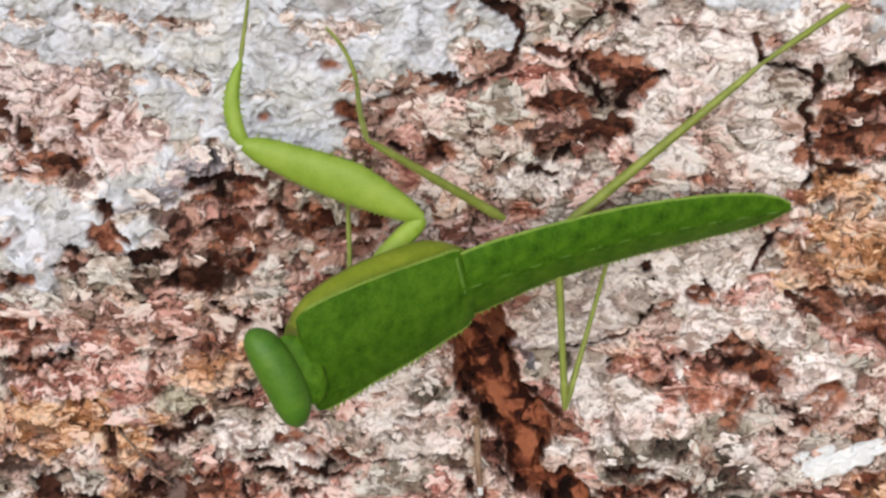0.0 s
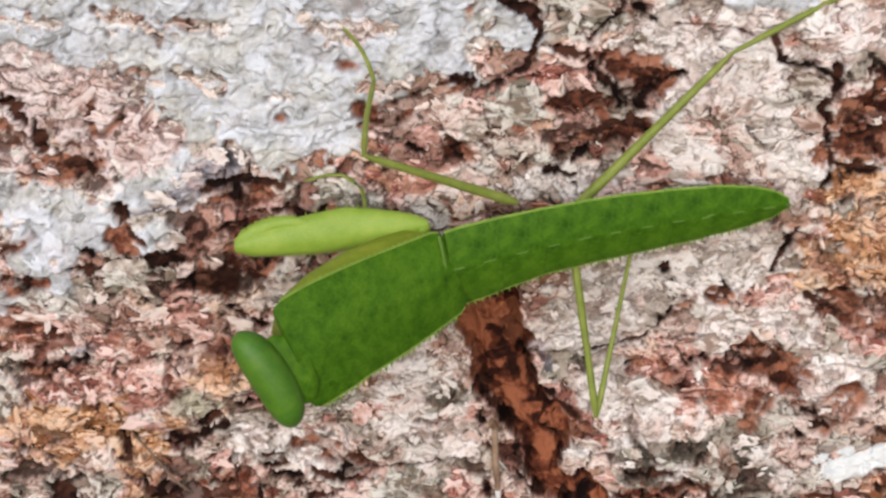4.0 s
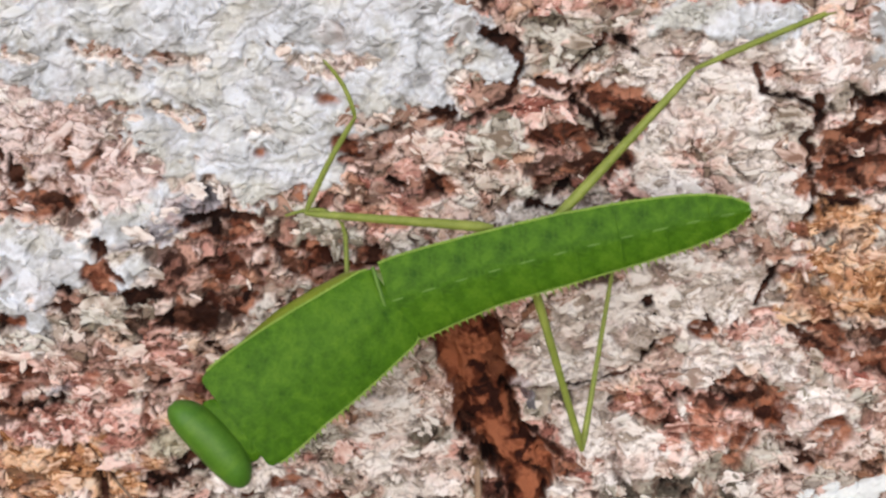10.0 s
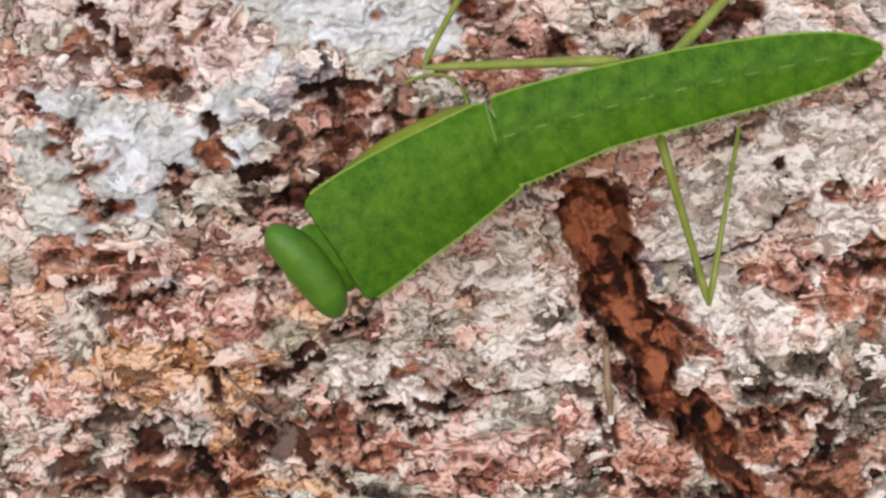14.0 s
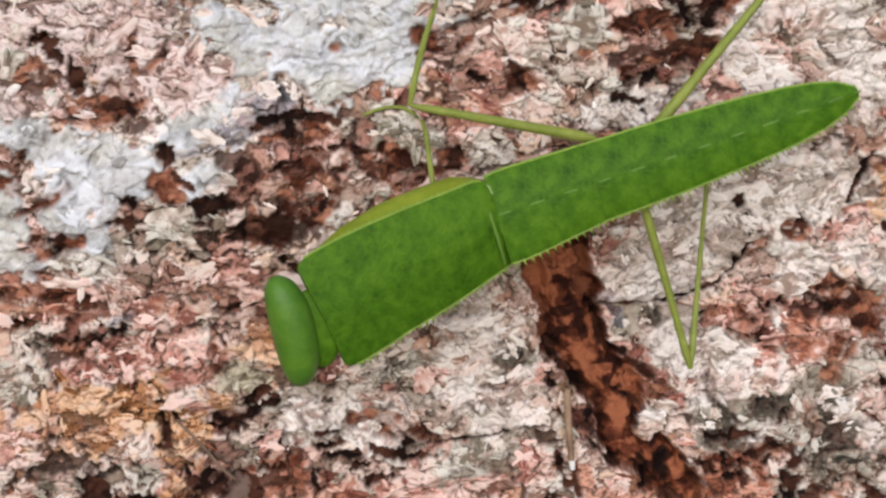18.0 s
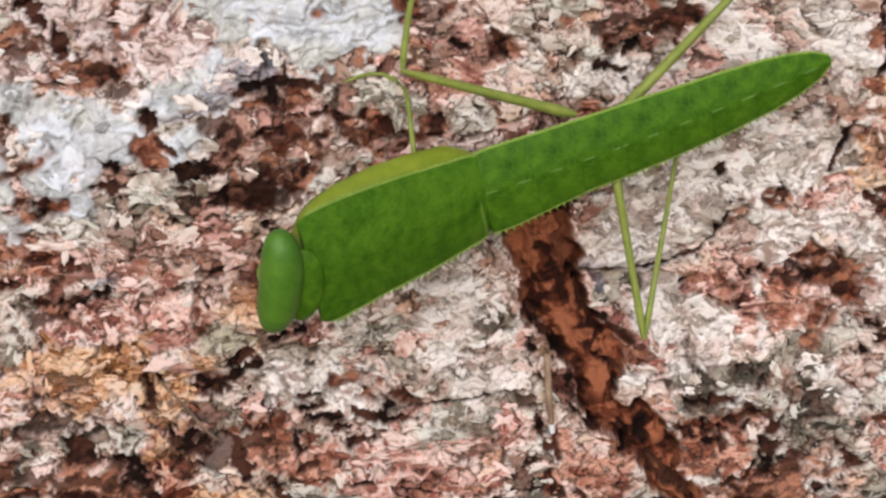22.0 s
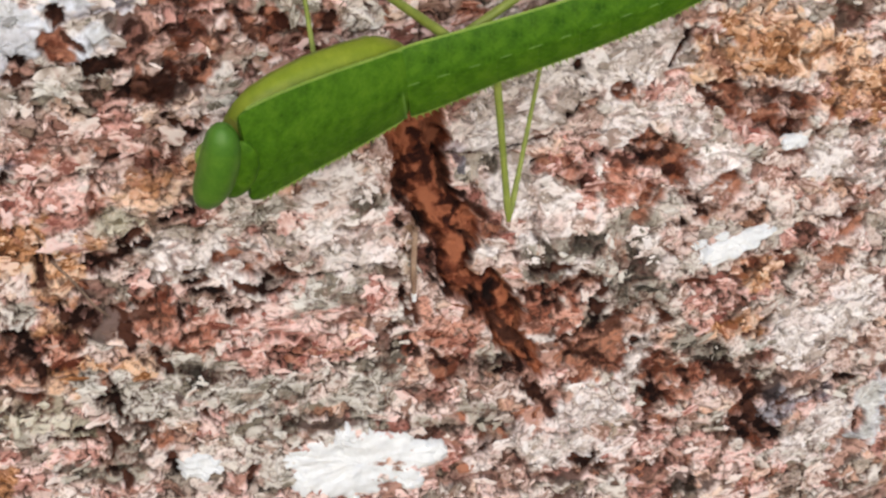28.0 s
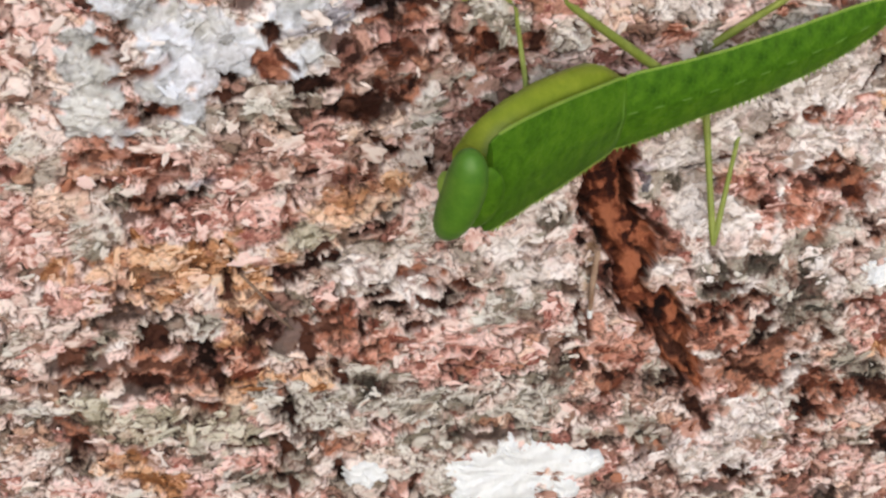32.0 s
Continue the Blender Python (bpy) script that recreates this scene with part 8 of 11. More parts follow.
    walk(segments[1], [
        (0.0, pose(0.00523, -0.02661, 0.00597, -21.5, -16.0, -167.7)),
        (1.0, pose(0.00513, -0.02686, 0.00625, -18.4, -17.4, -168.3)),
        (2.0, pose(0.00425, -0.02561, 0.00587, -13.4, -14.7, -171.6)),
        (3.0, pose(0.00377, -0.02577, 0.00610, -12.2, -13.1, -170.9)),
        (5.5, pose(0.00259, -0.02542, 0.00599, 0.2, -9.7, -168.9)),
        (6.0, pose(0.00374, -0.02765, 0.00626, 3.0, -9.1, -162.1)),
        (7.0, pose(0.00075, -0.02424, 0.00662, 8.6, -4.7, -167.8)),
        (7.5, pose(0.00309, -0.02745, 0.00667, 5.3, -5.1, -160.6)),
        (8.0, pose(0.00249, -0.02687, 0.00688, 6.2, -3.9, -161.1)),
        (8.5, pose(-0.00040, -0.02369, 0.00705, 6.7, 0.4, -167.9)),
        (9.0, pose(-0.00012, -0.02388, 0.00704, 5.5, 0.2, -166.8)),
        (10.0, pose(0.00068, -0.02510, 0.00702, 6.6, -0.4, -163.1)),
        (10.5, pose(0.00192, -0.02677, 0.00723, 6.3, -1.0, -158.9)),
        (11.0, pose(0.00107, -0.02538, 0.00758, 5.3, 0.9, -161.2)),
        (12.0, pose(-0.00080, -0.02339, 0.00716, 8.9, 3.0, -167.5)),
        (13.0, pose(0.00138, -0.02620, 0.00690, 10.1, -1.8, -161.6)),
        (14.0, pose(-0.00047, -0.02423, 0.00649, 11.4, 2.1, -166.1)),
        (14.5, pose(0.00013, -0.02498, 0.00634, 11.1, 1.8, -164.7)),
        (16.5, pose(0.00061, -0.02597, 0.00607, 11.3, 4.1, -164.1)),
        (17.0, pose(0.00070, -0.02605, 0.00629, 11.1, 3.4, -164.0)),
        (18.0, pose(0.00136, -0.02725, 0.00610, 10.4, 0.4, -163.6)),
        (18.5, pose(0.00137, -0.02708, 0.00591, 10.4, 1.4, -163.5)),
        (19.0, pose(0.00134, -0.02652, 0.00549, 10.1, -0.1, -166.0)),
        (20.0, pose(0.00184, -0.02806, 0.00608, 1.5, 0.3, -160.9)),
        (21.0, pose(0.00176, -0.02738, 0.00541, -6.1, -2.9, -164.4)),
        (22.0, pose(0.00180, -0.02784, 0.00529, -11.2, -3.0, -163.4)),
        (23.0, pose(0.00213, -0.02754, 0.00518, -15.0, -5.1, -165.5)),
        (24.0, pose(0.00214, -0.02862, 0.00530, -14.8, -4.5, -161.9)),
        (24.5, pose(0.00219, -0.02870, 0.00479, -9.7, -0.5, -161.0)),
        (25.0, pose(0.00230, -0.02872, 0.00468, -8.7, 1.0, -162.6)),
        (25.5, pose(0.00255, -0.02841, 0.00518, -10.5, 3.0, -159.6)),
        (27.5, pose(0.00309, -0.02717, 0.00628, -19.1, 3.9, -161.4)),
        (28.0, pose(0.00320, -0.02707, 0.00570, -13.9, 5.1, -161.9)),
        (28.5, pose(0.00324, -0.02700, 0.00523, -12.6, 4.7, -161.8)),
        (29.0, pose(0.00328, -0.02699, 0.00527, -12.7, 4.5, -163.8)),
        (30.0, pose(0.00318, -0.02781, 0.00513, -13.9, 2.1, -162.6)),
        (31.0, pose(0.00306, -0.02785, 0.00509, -10.5, -9.0, -166.1)),
        (32.0, pose(0.00349, -0.02746, 0.00512, -9.1, -10.2, -170.8)),
    ])
    walk(segments[2], [
        (0.0, pose(0.00780, -0.02606, 0.00521, -21.4, -15.8, -169.7)),
        (1.0, pose(0.00768, -0.02633, 0.00543, -18.3, -17.1, -170.2)),
        (2.0, pose(0.00687, -0.02522, 0.00518, -13.4, -14.4, -173.2)),
        (3.0, pose(0.00640, -0.02536, 0.00547, -12.2, -12.9, -172.4)),
        (5.5, pose(0.00524, -0.02490, 0.00553, 0.2, -9.6, -170.2)),
        (6.0, pose(0.00631, -0.02681, 0.00583, 3.0, -8.9, -163.6)),
        (7.0, pose(0.00341, -0.02366, 0.00639, 8.6, -4.5, -169.8)),
        (7.5, pose(0.00566, -0.02655, 0.00643, 5.3, -4.9, -161.9)),
        (8.0, pose(0.00507, -0.02599, 0.00670, 6.2, -3.8, -162.1)),
        (8.5, pose(0.00228, -0.02312, 0.00707, 6.7, 0.5, -168.7)),
        (9.0, pose(0.00254, -0.02326, 0.00705, 5.6, 0.3, -167.7)),
        (10.0, pose(0.00330, -0.02431, 0.00700, 6.6, -0.2, -164.1)),
        (10.5, pose(0.00446, -0.02578, 0.00718, 6.3, -0.9, -159.6)),
        (11.0, pose(0.00366, -0.02450, 0.00762, 5.4, 1.0, -161.9)),
        (12.0, pose(0.00187, -0.02281, 0.00730, 8.9, 3.1, -168.2)),
        (13.0, pose(0.00397, -0.02534, 0.00682, 10.2, -1.6, -162.5)),
        (14.0, pose(0.00218, -0.02357, 0.00659, 11.5, 2.2, -167.0)),
        (14.5, pose(0.00276, -0.02426, 0.00642, 11.2, 2.1, -165.8)),
        (16.5, pose(0.00322, -0.02523, 0.00627, 11.3, 4.2, -164.7)),
        (17.0, pose(0.00332, -0.02530, 0.00644, 11.1, 3.5, -164.5)),
        (18.0, pose(0.00398, -0.02648, 0.00611, 10.4, 0.4, -163.4)),
        (18.5, pose(0.00398, -0.02631, 0.00597, 10.4, 1.4, -163.3)),
        (19.0, pose(0.00399, -0.02586, 0.00550, 10.1, -0.1, -165.6)),
        (20.0, pose(0.00443, -0.02716, 0.00610, 1.5, 0.2, -160.5)),
        (21.0, pose(0.00439, -0.02665, 0.00527, -6.1, -3.0, -163.9)),
        (22.0, pose(0.00441, -0.02706, 0.00514, -11.2, -3.1, -162.8)),
        (23.0, pose(0.00476, -0.02686, 0.00494, -15.0, -5.3, -164.3)),
        (24.0, pose(0.00473, -0.02778, 0.00509, -14.8, -4.7, -161.0)),
        (24.5, pose(0.00478, -0.02781, 0.00476, -9.7, -0.7, -160.5)),
        (25.0, pose(0.00491, -0.02790, 0.00473, -8.7, 0.9, -162.1)),
        (25.5, pose(0.00511, -0.02746, 0.00534, -10.4, 2.9, -159.1)),
        (27.5, pose(0.00567, -0.02630, 0.00647, -19.0, 3.8, -160.6)),
        (28.0, pose(0.00578, -0.02623, 0.00594, -13.9, 5.0, -161.4)),
        (28.5, pose(0.00583, -0.02615, 0.00546, -12.5, 4.7, -161.3)),
        (29.0, pose(0.00589, -0.02623, 0.00549, -12.7, 4.4, -163.2)),
        (30.0, pose(0.00579, -0.02699, 0.00524, -13.8, 2.0, -161.8)),
        (31.0, pose(0.00568, -0.02720, 0.00466, -10.3, -9.2, -164.9)),
        (32.0, pose(0.00615, -0.02703, 0.00464, -8.7, -10.4, -168.8)),
    ])
    walk(segments[3], [
        (0.0, pose(0.01038, -0.02558, 0.00446, -21.4, -15.5, -171.7)),
        (1.0, pose(0.01026, -0.02588, 0.00463, -18.3, -16.9, -172.1)),
        (2.0, pose(0.00949, -0.02490, 0.00449, -13.4, -14.2, -174.8)),
        (3.0, pose(0.00904, -0.02500, 0.00486, -12.2, -12.7, -173.9)),
        (5.5, pose(0.00789, -0.02443, 0.00508, 0.2, -9.4, -171.5)),
        (6.0, pose(0.00890, -0.02605, 0.00541, 3.1, -8.8, -165.1)),
        (7.0, pose(0.00609, -0.02317, 0.00618, 8.6, -4.2, -171.6)),
        (7.5, pose(0.00825, -0.02570, 0.00619, 5.3, -4.8, -163.1)),
        (8.0, pose(0.00767, -0.02516, 0.00652, 6.2, -3.6, -163.2)),
        (8.5, pose(0.00495, -0.02258, 0.00710, 6.7, 0.6, -169.5)),
        (9.0, pose(0.00522, -0.02268, 0.00707, 5.6, 0.4, -168.6)),
        (10.0, pose(0.00594, -0.02356, 0.00699, 6.6, -0.1, -165.0)),
        (10.5, pose(0.00703, -0.02483, 0.00713, 6.3, -0.9, -160.2)),
        (11.0, pose(0.00626, -0.02365, 0.00768, 5.4, 1.1, -162.6)),
        (12.0, pose(0.00454, -0.02225, 0.00744, 8.9, 3.2, -169.0)),
        (13.0, pose(0.00658, -0.02452, 0.00674, 10.3, -1.4, -163.5)),
        (14.0, pose(0.00484, -0.02296, 0.00669, 11.6, 2.4, -167.9)),
        (14.5, pose(0.00541, -0.02360, 0.00652, 11.3, 2.3, -167.0)),
        (16.5, pose(0.00586, -0.02451, 0.00647, 11.3, 4.3, -165.3)),
        (17.0, pose(0.00595, -0.02457, 0.00662, 11.1, 3.6, -165.0)),
        (18.0, pose(0.00660, -0.02569, 0.00613, 10.4, 0.4, -163.2)),
        (18.5, pose(0.00660, -0.02553, 0.00604, 10.4, 1.4, -163.1)),
        (19.0, pose(0.00664, -0.02518, 0.00549, 10.1, -0.2, -165.3)),
        (20.0, pose(0.00700, -0.02625, 0.00611, 1.5, 0.1, -160.0)),
        (21.0, pose(0.00701, -0.02589, 0.00513, -6.0, -3.1, -163.3)),
        (22.0, pose(0.00702, -0.02625, 0.00499, -11.2, -3.3, -162.1)),
        (23.0, pose(0.00738, -0.02612, 0.00468, -14.9, -5.5, -163.0)),
        (24.0, pose(0.00730, -0.02690, 0.00486, -14.8, -4.9, -160.1)),
        (24.5, pose(0.00735, -0.02690, 0.00473, -9.6, -0.9, -159.9)),
        (25.0, pose(0.00752, -0.02706, 0.00477, -8.7, 0.6, -161.5)),
        (25.5, pose(0.00766, -0.02648, 0.00547, -10.4, 2.7, -158.7)),
        (27.5, pose(0.00824, -0.02539, 0.00665, -18.8, 3.7, -159.8)),
        (28.0, pose(0.00837, -0.02536, 0.00618, -13.8, 5.0, -160.8)),
        (28.5, pose(0.00840, -0.02528, 0.00567, -12.5, 4.6, -160.8)),
        (29.0, pose(0.00850, -0.02544, 0.00569, -12.5, 4.3, -162.6)),
        (30.0, pose(0.00838, -0.02615, 0.00533, -13.7, 1.9, -161.0)),
        (31.0, pose(0.00828, -0.02650, 0.00423, -10.1, -9.3, -163.8)),
        (32.0, pose(0.00878, -0.02650, 0.00416, -8.4, -10.5, -166.9)),
    ])
    walk(segments[4], [
        (0.0, pose(0.01298, -0.02520, 0.00373, -21.4, -15.3, -173.7)),
        (1.0, pose(0.01284, -0.02552, 0.00383, -18.3, -16.7, -174.0)),
        (2.0, pose(0.01213, -0.02466, 0.00383, -13.4, -14.0, -176.5)),
        (3.0, pose(0.01169, -0.02472, 0.00426, -12.2, -12.5, -175.4)),
        (5.5, pose(0.01055, -0.02404, 0.00463, 0.2, -9.3, -172.7)),
        (6.0, pose(0.01151, -0.02536, 0.00500, 3.1, -8.6, -166.4)),
        (7.0, pose(0.00879, -0.02279, 0.00598, 8.6, -4.0, -173.6)),
        (7.5, pose(0.01086, -0.02491, 0.00596, 5.4, -4.6, -164.4)),
        (8.0, pose(0.01028, -0.02437, 0.00634, 6.3, -3.5, -164.3)),
        (8.5, pose(0.00764, -0.02208, 0.00713, 6.7, 0.7, -170.3)),
        (9.0, pose(0.00789, -0.02214, 0.00709, 5.6, 0.5, -169.5)),
        (10.0, pose(0.00857, -0.02286, 0.00698, 6.6, -0.0, -166.0)),
        (10.5, pose(0.00959, -0.02391, 0.00709, 6.3, -0.8, -160.9)),
        (11.0, pose(0.00886, -0.02284, 0.00773, 5.4, 1.2, -163.3)),
        (12.0, pose(0.00722, -0.02173, 0.00759, 8.9, 3.3, -169.7)),
        (13.0, pose(0.00920, -0.02374, 0.00667, 10.3, -1.3, -164.5)),
        (14.0, pose(0.00751, -0.02239, 0.00681, 11.6, 2.6, -168.9)),
        (14.5, pose(0.00808, -0.02298, 0.00663, 11.4, 2.5, -168.2)),
        (16.5, pose(0.00848, -0.02381, 0.00667, 11.2, 4.4, -165.9)),
        (17.0, pose(0.00858, -0.02388, 0.00679, 11.1, 3.8, -165.6)),
        (18.0, pose(0.00921, -0.02490, 0.00615, 10.4, 0.3, -163.0)),
        (18.5, pose(0.00922, -0.02472, 0.00611, 10.5, 1.3, -162.8)),
        (19.0, pose(0.00928, -0.02448, 0.00548, 10.1, -0.3, -164.9)),
        (20.0, pose(0.00957, -0.02531, 0.00612, 1.5, -0.0, -159.5)),
        (21.0, pose(0.00962, -0.02510, 0.00497, -6.0, -3.3, -162.7)),
        (22.0, pose(0.00961, -0.02542, 0.00484, -11.2, -3.4, -161.5)),
        (23.0, pose(0.00998, -0.02533, 0.00441, -14.9, -5.8, -161.7)),
        (24.0, pose(0.00987, -0.02597, 0.00462, -14.8, -5.1, -159.1)),
        (24.5, pose(0.00992, -0.02596, 0.00469, -9.6, -1.0, -159.5)),
        (25.0, pose(0.01010, -0.02619, 0.00480, -8.6, 0.5, -161.1)),
        (25.5, pose(0.01020, -0.02549, 0.00560, -10.3, 2.6, -158.2)),
        (27.5, pose(0.01080, -0.02445, 0.00683, -18.7, 3.6, -158.9)),
        (28.0, pose(0.01093, -0.02446, 0.00641, -13.7, 4.9, -160.2)),
        (28.5, pose(0.01097, -0.02438, 0.00590, -12.4, 4.6, -160.3)),
        (29.0, pose(0.01110, -0.02462, 0.00590, -12.4, 4.3, -162.0)),
        (30.0, pose(0.01097, -0.02526, 0.00543, -13.5, 1.8, -160.2)),
        (31.0, pose(0.01087, -0.02575, 0.00379, -9.9, -9.4, -162.7)),
        (32.0, pose(0.01140, -0.02589, 0.00365, -8.1, -10.7, -164.9)),
    ])
    walk(segments[5], [
        (0.0, pose(0.01561, -0.02492, 0.00301, -21.4, -15.0, -175.7)),
        (1.0, pose(0.01545, -0.02525, 0.00306, -18.3, -16.4, -175.9)),
        (2.0, pose(0.01477, -0.02450, 0.00317, -13.4, -13.8, -178.1)),
        (3.0, pose(0.01435, -0.02450, 0.00367, -12.2, -12.3, -176.8)),
        (5.5, pose(0.01322, -0.02369, 0.00420, 0.2, -9.1, -173.9)),
        (6.0, pose(0.01413, -0.02472, 0.00459, 3.1, -8.4, -167.9)),
        (7.0, pose(0.01149, -0.02248, 0.00579, 8.6, -3.7, -175.6)),
        (7.5, pose(0.01348, -0.02418, 0.00575, 5.4, -4.5, -165.7)),
        (8.0, pose(0.01290, -0.02363, 0.00617, 6.3, -3.4, -165.3)),
        (8.5, pose(0.01033, -0.02162, 0.00717, 6.7, 0.8, -171.0)),
        (9.0, pose(0.01058, -0.02164, 0.00711, 5.6, 0.6, -170.4)),
        (10.0, pose(0.01122, -0.02220, 0.00697, 6.6, 0.1, -167.0)),
        (10.5, pose(0.01218, -0.02301, 0.00706, 6.4, -0.7, -161.5)),
        (11.0, pose(0.01148, -0.02206, 0.00779, 5.4, 1.3, -164.1)),
        (12.0, pose(0.00989, -0.02124, 0.00775, 8.9, 3.5, -170.4)),
        (13.0, pose(0.01183, -0.02302, 0.00662, 10.4, -1.1, -165.5)),
        (14.0, pose(0.01019, -0.02187, 0.00693, 11.7, 2.8, -169.9)),
        (14.5, pose(0.01074, -0.02242, 0.00675, 11.4, 2.8, -169.4)),
        (16.5, pose(0.01113, -0.02314, 0.00689, 11.2, 4.6, -166.4)),
        (17.0, pose(0.01122, -0.02319, 0.00697, 11.1, 3.9, -166.1)),
        (18.0, pose(0.01183, -0.02410, 0.00616, 10.4, 0.3, -162.8)),
        (18.5, pose(0.01182, -0.02392, 0.00617, 10.5, 1.3, -162.6)),
        (19.0, pose(0.01193, -0.02377, 0.00547, 10.2, -0.3, -164.5)),
        (20.0, pose(0.01213, -0.02436, 0.00612, 1.5, -0.1, -159.0)),
        (21.0, pose(0.01222, -0.02429, 0.00482, -6.0, -3.4, -162.1)),
        (22.0, pose(0.01220, -0.02455, 0.00467, -11.1, -3.5, -160.9)),
        (23.0, pose(0.01256, -0.02447, 0.00415, -14.8, -6.0, -160.4)),
        (24.0, pose(0.01241, -0.02499, 0.00438, -14.7, -5.3, -158.3)),
        (24.5, pose(0.01247, -0.02501, 0.00464, -9.6, -1.2, -158.9)),
        (25.0, pose(0.01269, -0.02530, 0.00482, -8.6, 0.3, -160.5)),
        (25.5, pose(0.01273, -0.02447, 0.00572, -10.3, 2.4, -157.7)),
        (27.5, pose(0.01334, -0.02347, 0.00699, -18.5, 3.6, -158.1)),
        (28.0, pose(0.01350, -0.02354, 0.00664, -13.5, 4.9, -159.7)),
        (28.5, pose(0.01354, -0.02347, 0.00612, -12.3, 4.5, -159.9)),
        (29.0, pose(0.01369, -0.02378, 0.00611, -12.4, 4.2, -161.4)),
        (30.0, pose(0.01353, -0.02433, 0.00551, -13.5, 1.7, -159.4)),
        (31.0, pose(0.01344, -0.02494, 0.00333, -9.8, -9.5, -161.6)),
        (32.0, pose(0.01399, -0.02519, 0.00314, -7.7, -10.9, -163.0)),
    ])
    walk(segments[6], [
        (0.0, pose(0.01823, -0.02472, 0.00230, -21.4, -14.8, -177.7)),
        (1.0, pose(0.01807, -0.02506, 0.00228, -18.3, -16.2, -177.8)),
        (2.0, pose(0.01743, -0.02442, 0.00251, -13.4, -13.6, -179.8)),
        (3.0, pose(0.01701, -0.02435, 0.00309, -12.2, -12.2, -178.3)),
        (5.5, pose(0.01591, -0.02341, 0.00376, 0.2, -8.9, -175.2)),
        (6.0, pose(0.01678, -0.02416, 0.00419, 3.1, -8.2, -169.4)),
        (7.0, pose(0.01421, -0.02227, 0.00562, 8.6, -3.5, -177.6)),
        (7.5, pose(0.01611, -0.02350, 0.00553, 5.4, -4.3, -166.9)),
        (8.0, pose(0.01554, -0.02294, 0.00601, 6.3, -3.2, -166.4)),
        (8.5, pose(0.01302, -0.02119, 0.00720, 6.7, 0.9, -171.8)),
        (9.0, pose(0.01327, -0.02118, 0.00715, 5.6, 0.7, -171.2)),
        (10.0, pose(0.01388, -0.02158, 0.00698, 6.6, 0.2, -167.9)),
        (10.5, pose(0.01476, -0.02214, 0.00702, 6.4, -0.6, -162.2)),
        (11.0, pose(0.01411, -0.02131, 0.00785, 5.4, 1.4, -164.8)),
        (12.0, pose(0.01258, -0.02078, 0.00791, 8.9, 3.6, -171.0)),
        (13.0, pose(0.01448, -0.02233, 0.00657, 10.4, -0.9, -166.5)),
        (14.0, pose(0.01287, -0.02139, 0.00707, 11.7, 3.1, -170.9)),
        (14.5, pose(0.01343, -0.02192, 0.00688, 11.5, 3.0, -170.6)),
        (16.5, pose(0.01377, -0.02251, 0.00711, 11.2, 4.7, -167.0)),
        (17.0, pose(0.01387, -0.02253, 0.00715, 11.1, 4.0, -166.6)),
        (18.0, pose(0.01443, -0.02330, 0.00618, 10.4, 0.3, -162.6)),
        (18.5, pose(0.01443, -0.02310, 0.00623, 10.5, 1.2, -162.4)),
        (19.0, pose(0.01456, -0.02304, 0.00546, 10.2, -0.4, -164.2)),
        (20.0, pose(0.01467, -0.02338, 0.00612, 1.5, -0.2, -158.6)),
        (21.0, pose(0.01482, -0.02346, 0.00465, -6.0, -3.5, -161.5)),
        (22.0, pose(0.01478, -0.02366, 0.00451, -11.1, -3.6, -160.2)),
        (23.0, pose(0.01512, -0.02357, 0.00386, -14.8, -6.2, -159.1)),
        (24.0, pose(0.01494, -0.02399, 0.00412, -14.7, -5.5, -157.4)),
        (24.5, pose(0.01502, -0.02402, 0.00458, -9.6, -1.4, -158.4)),
        (25.0, pose(0.01526, -0.02439, 0.00483, -8.6, 0.1, -160.0)),
        (25.5, pose(0.01526, -0.02344, 0.00583, -10.2, 2.2, -157.1)),
        (27.5, pose(0.01587, -0.02245, 0.00716, -18.4, 3.5, -157.3)),
        (28.0, pose(0.01605, -0.02260, 0.00687, -13.5, 4.8, -159.1)),
        (28.5, pose(0.01609, -0.02253, 0.00633, -12.2, 4.5, -159.4)),
        (29.0, pose(0.01627, -0.02290, 0.00630, -12.2, 4.1, -160.8)),
        (30.0, pose(0.01609, -0.02337, 0.00559, -13.3, 1.6, -158.5)),
        (31.0, pose(0.01600, -0.02409, 0.00289, -9.6, -9.6, -160.5)),
        (32.0, pose(0.01655, -0.02440, 0.00263, -7.4, -11.1, -161.0)),
    ])
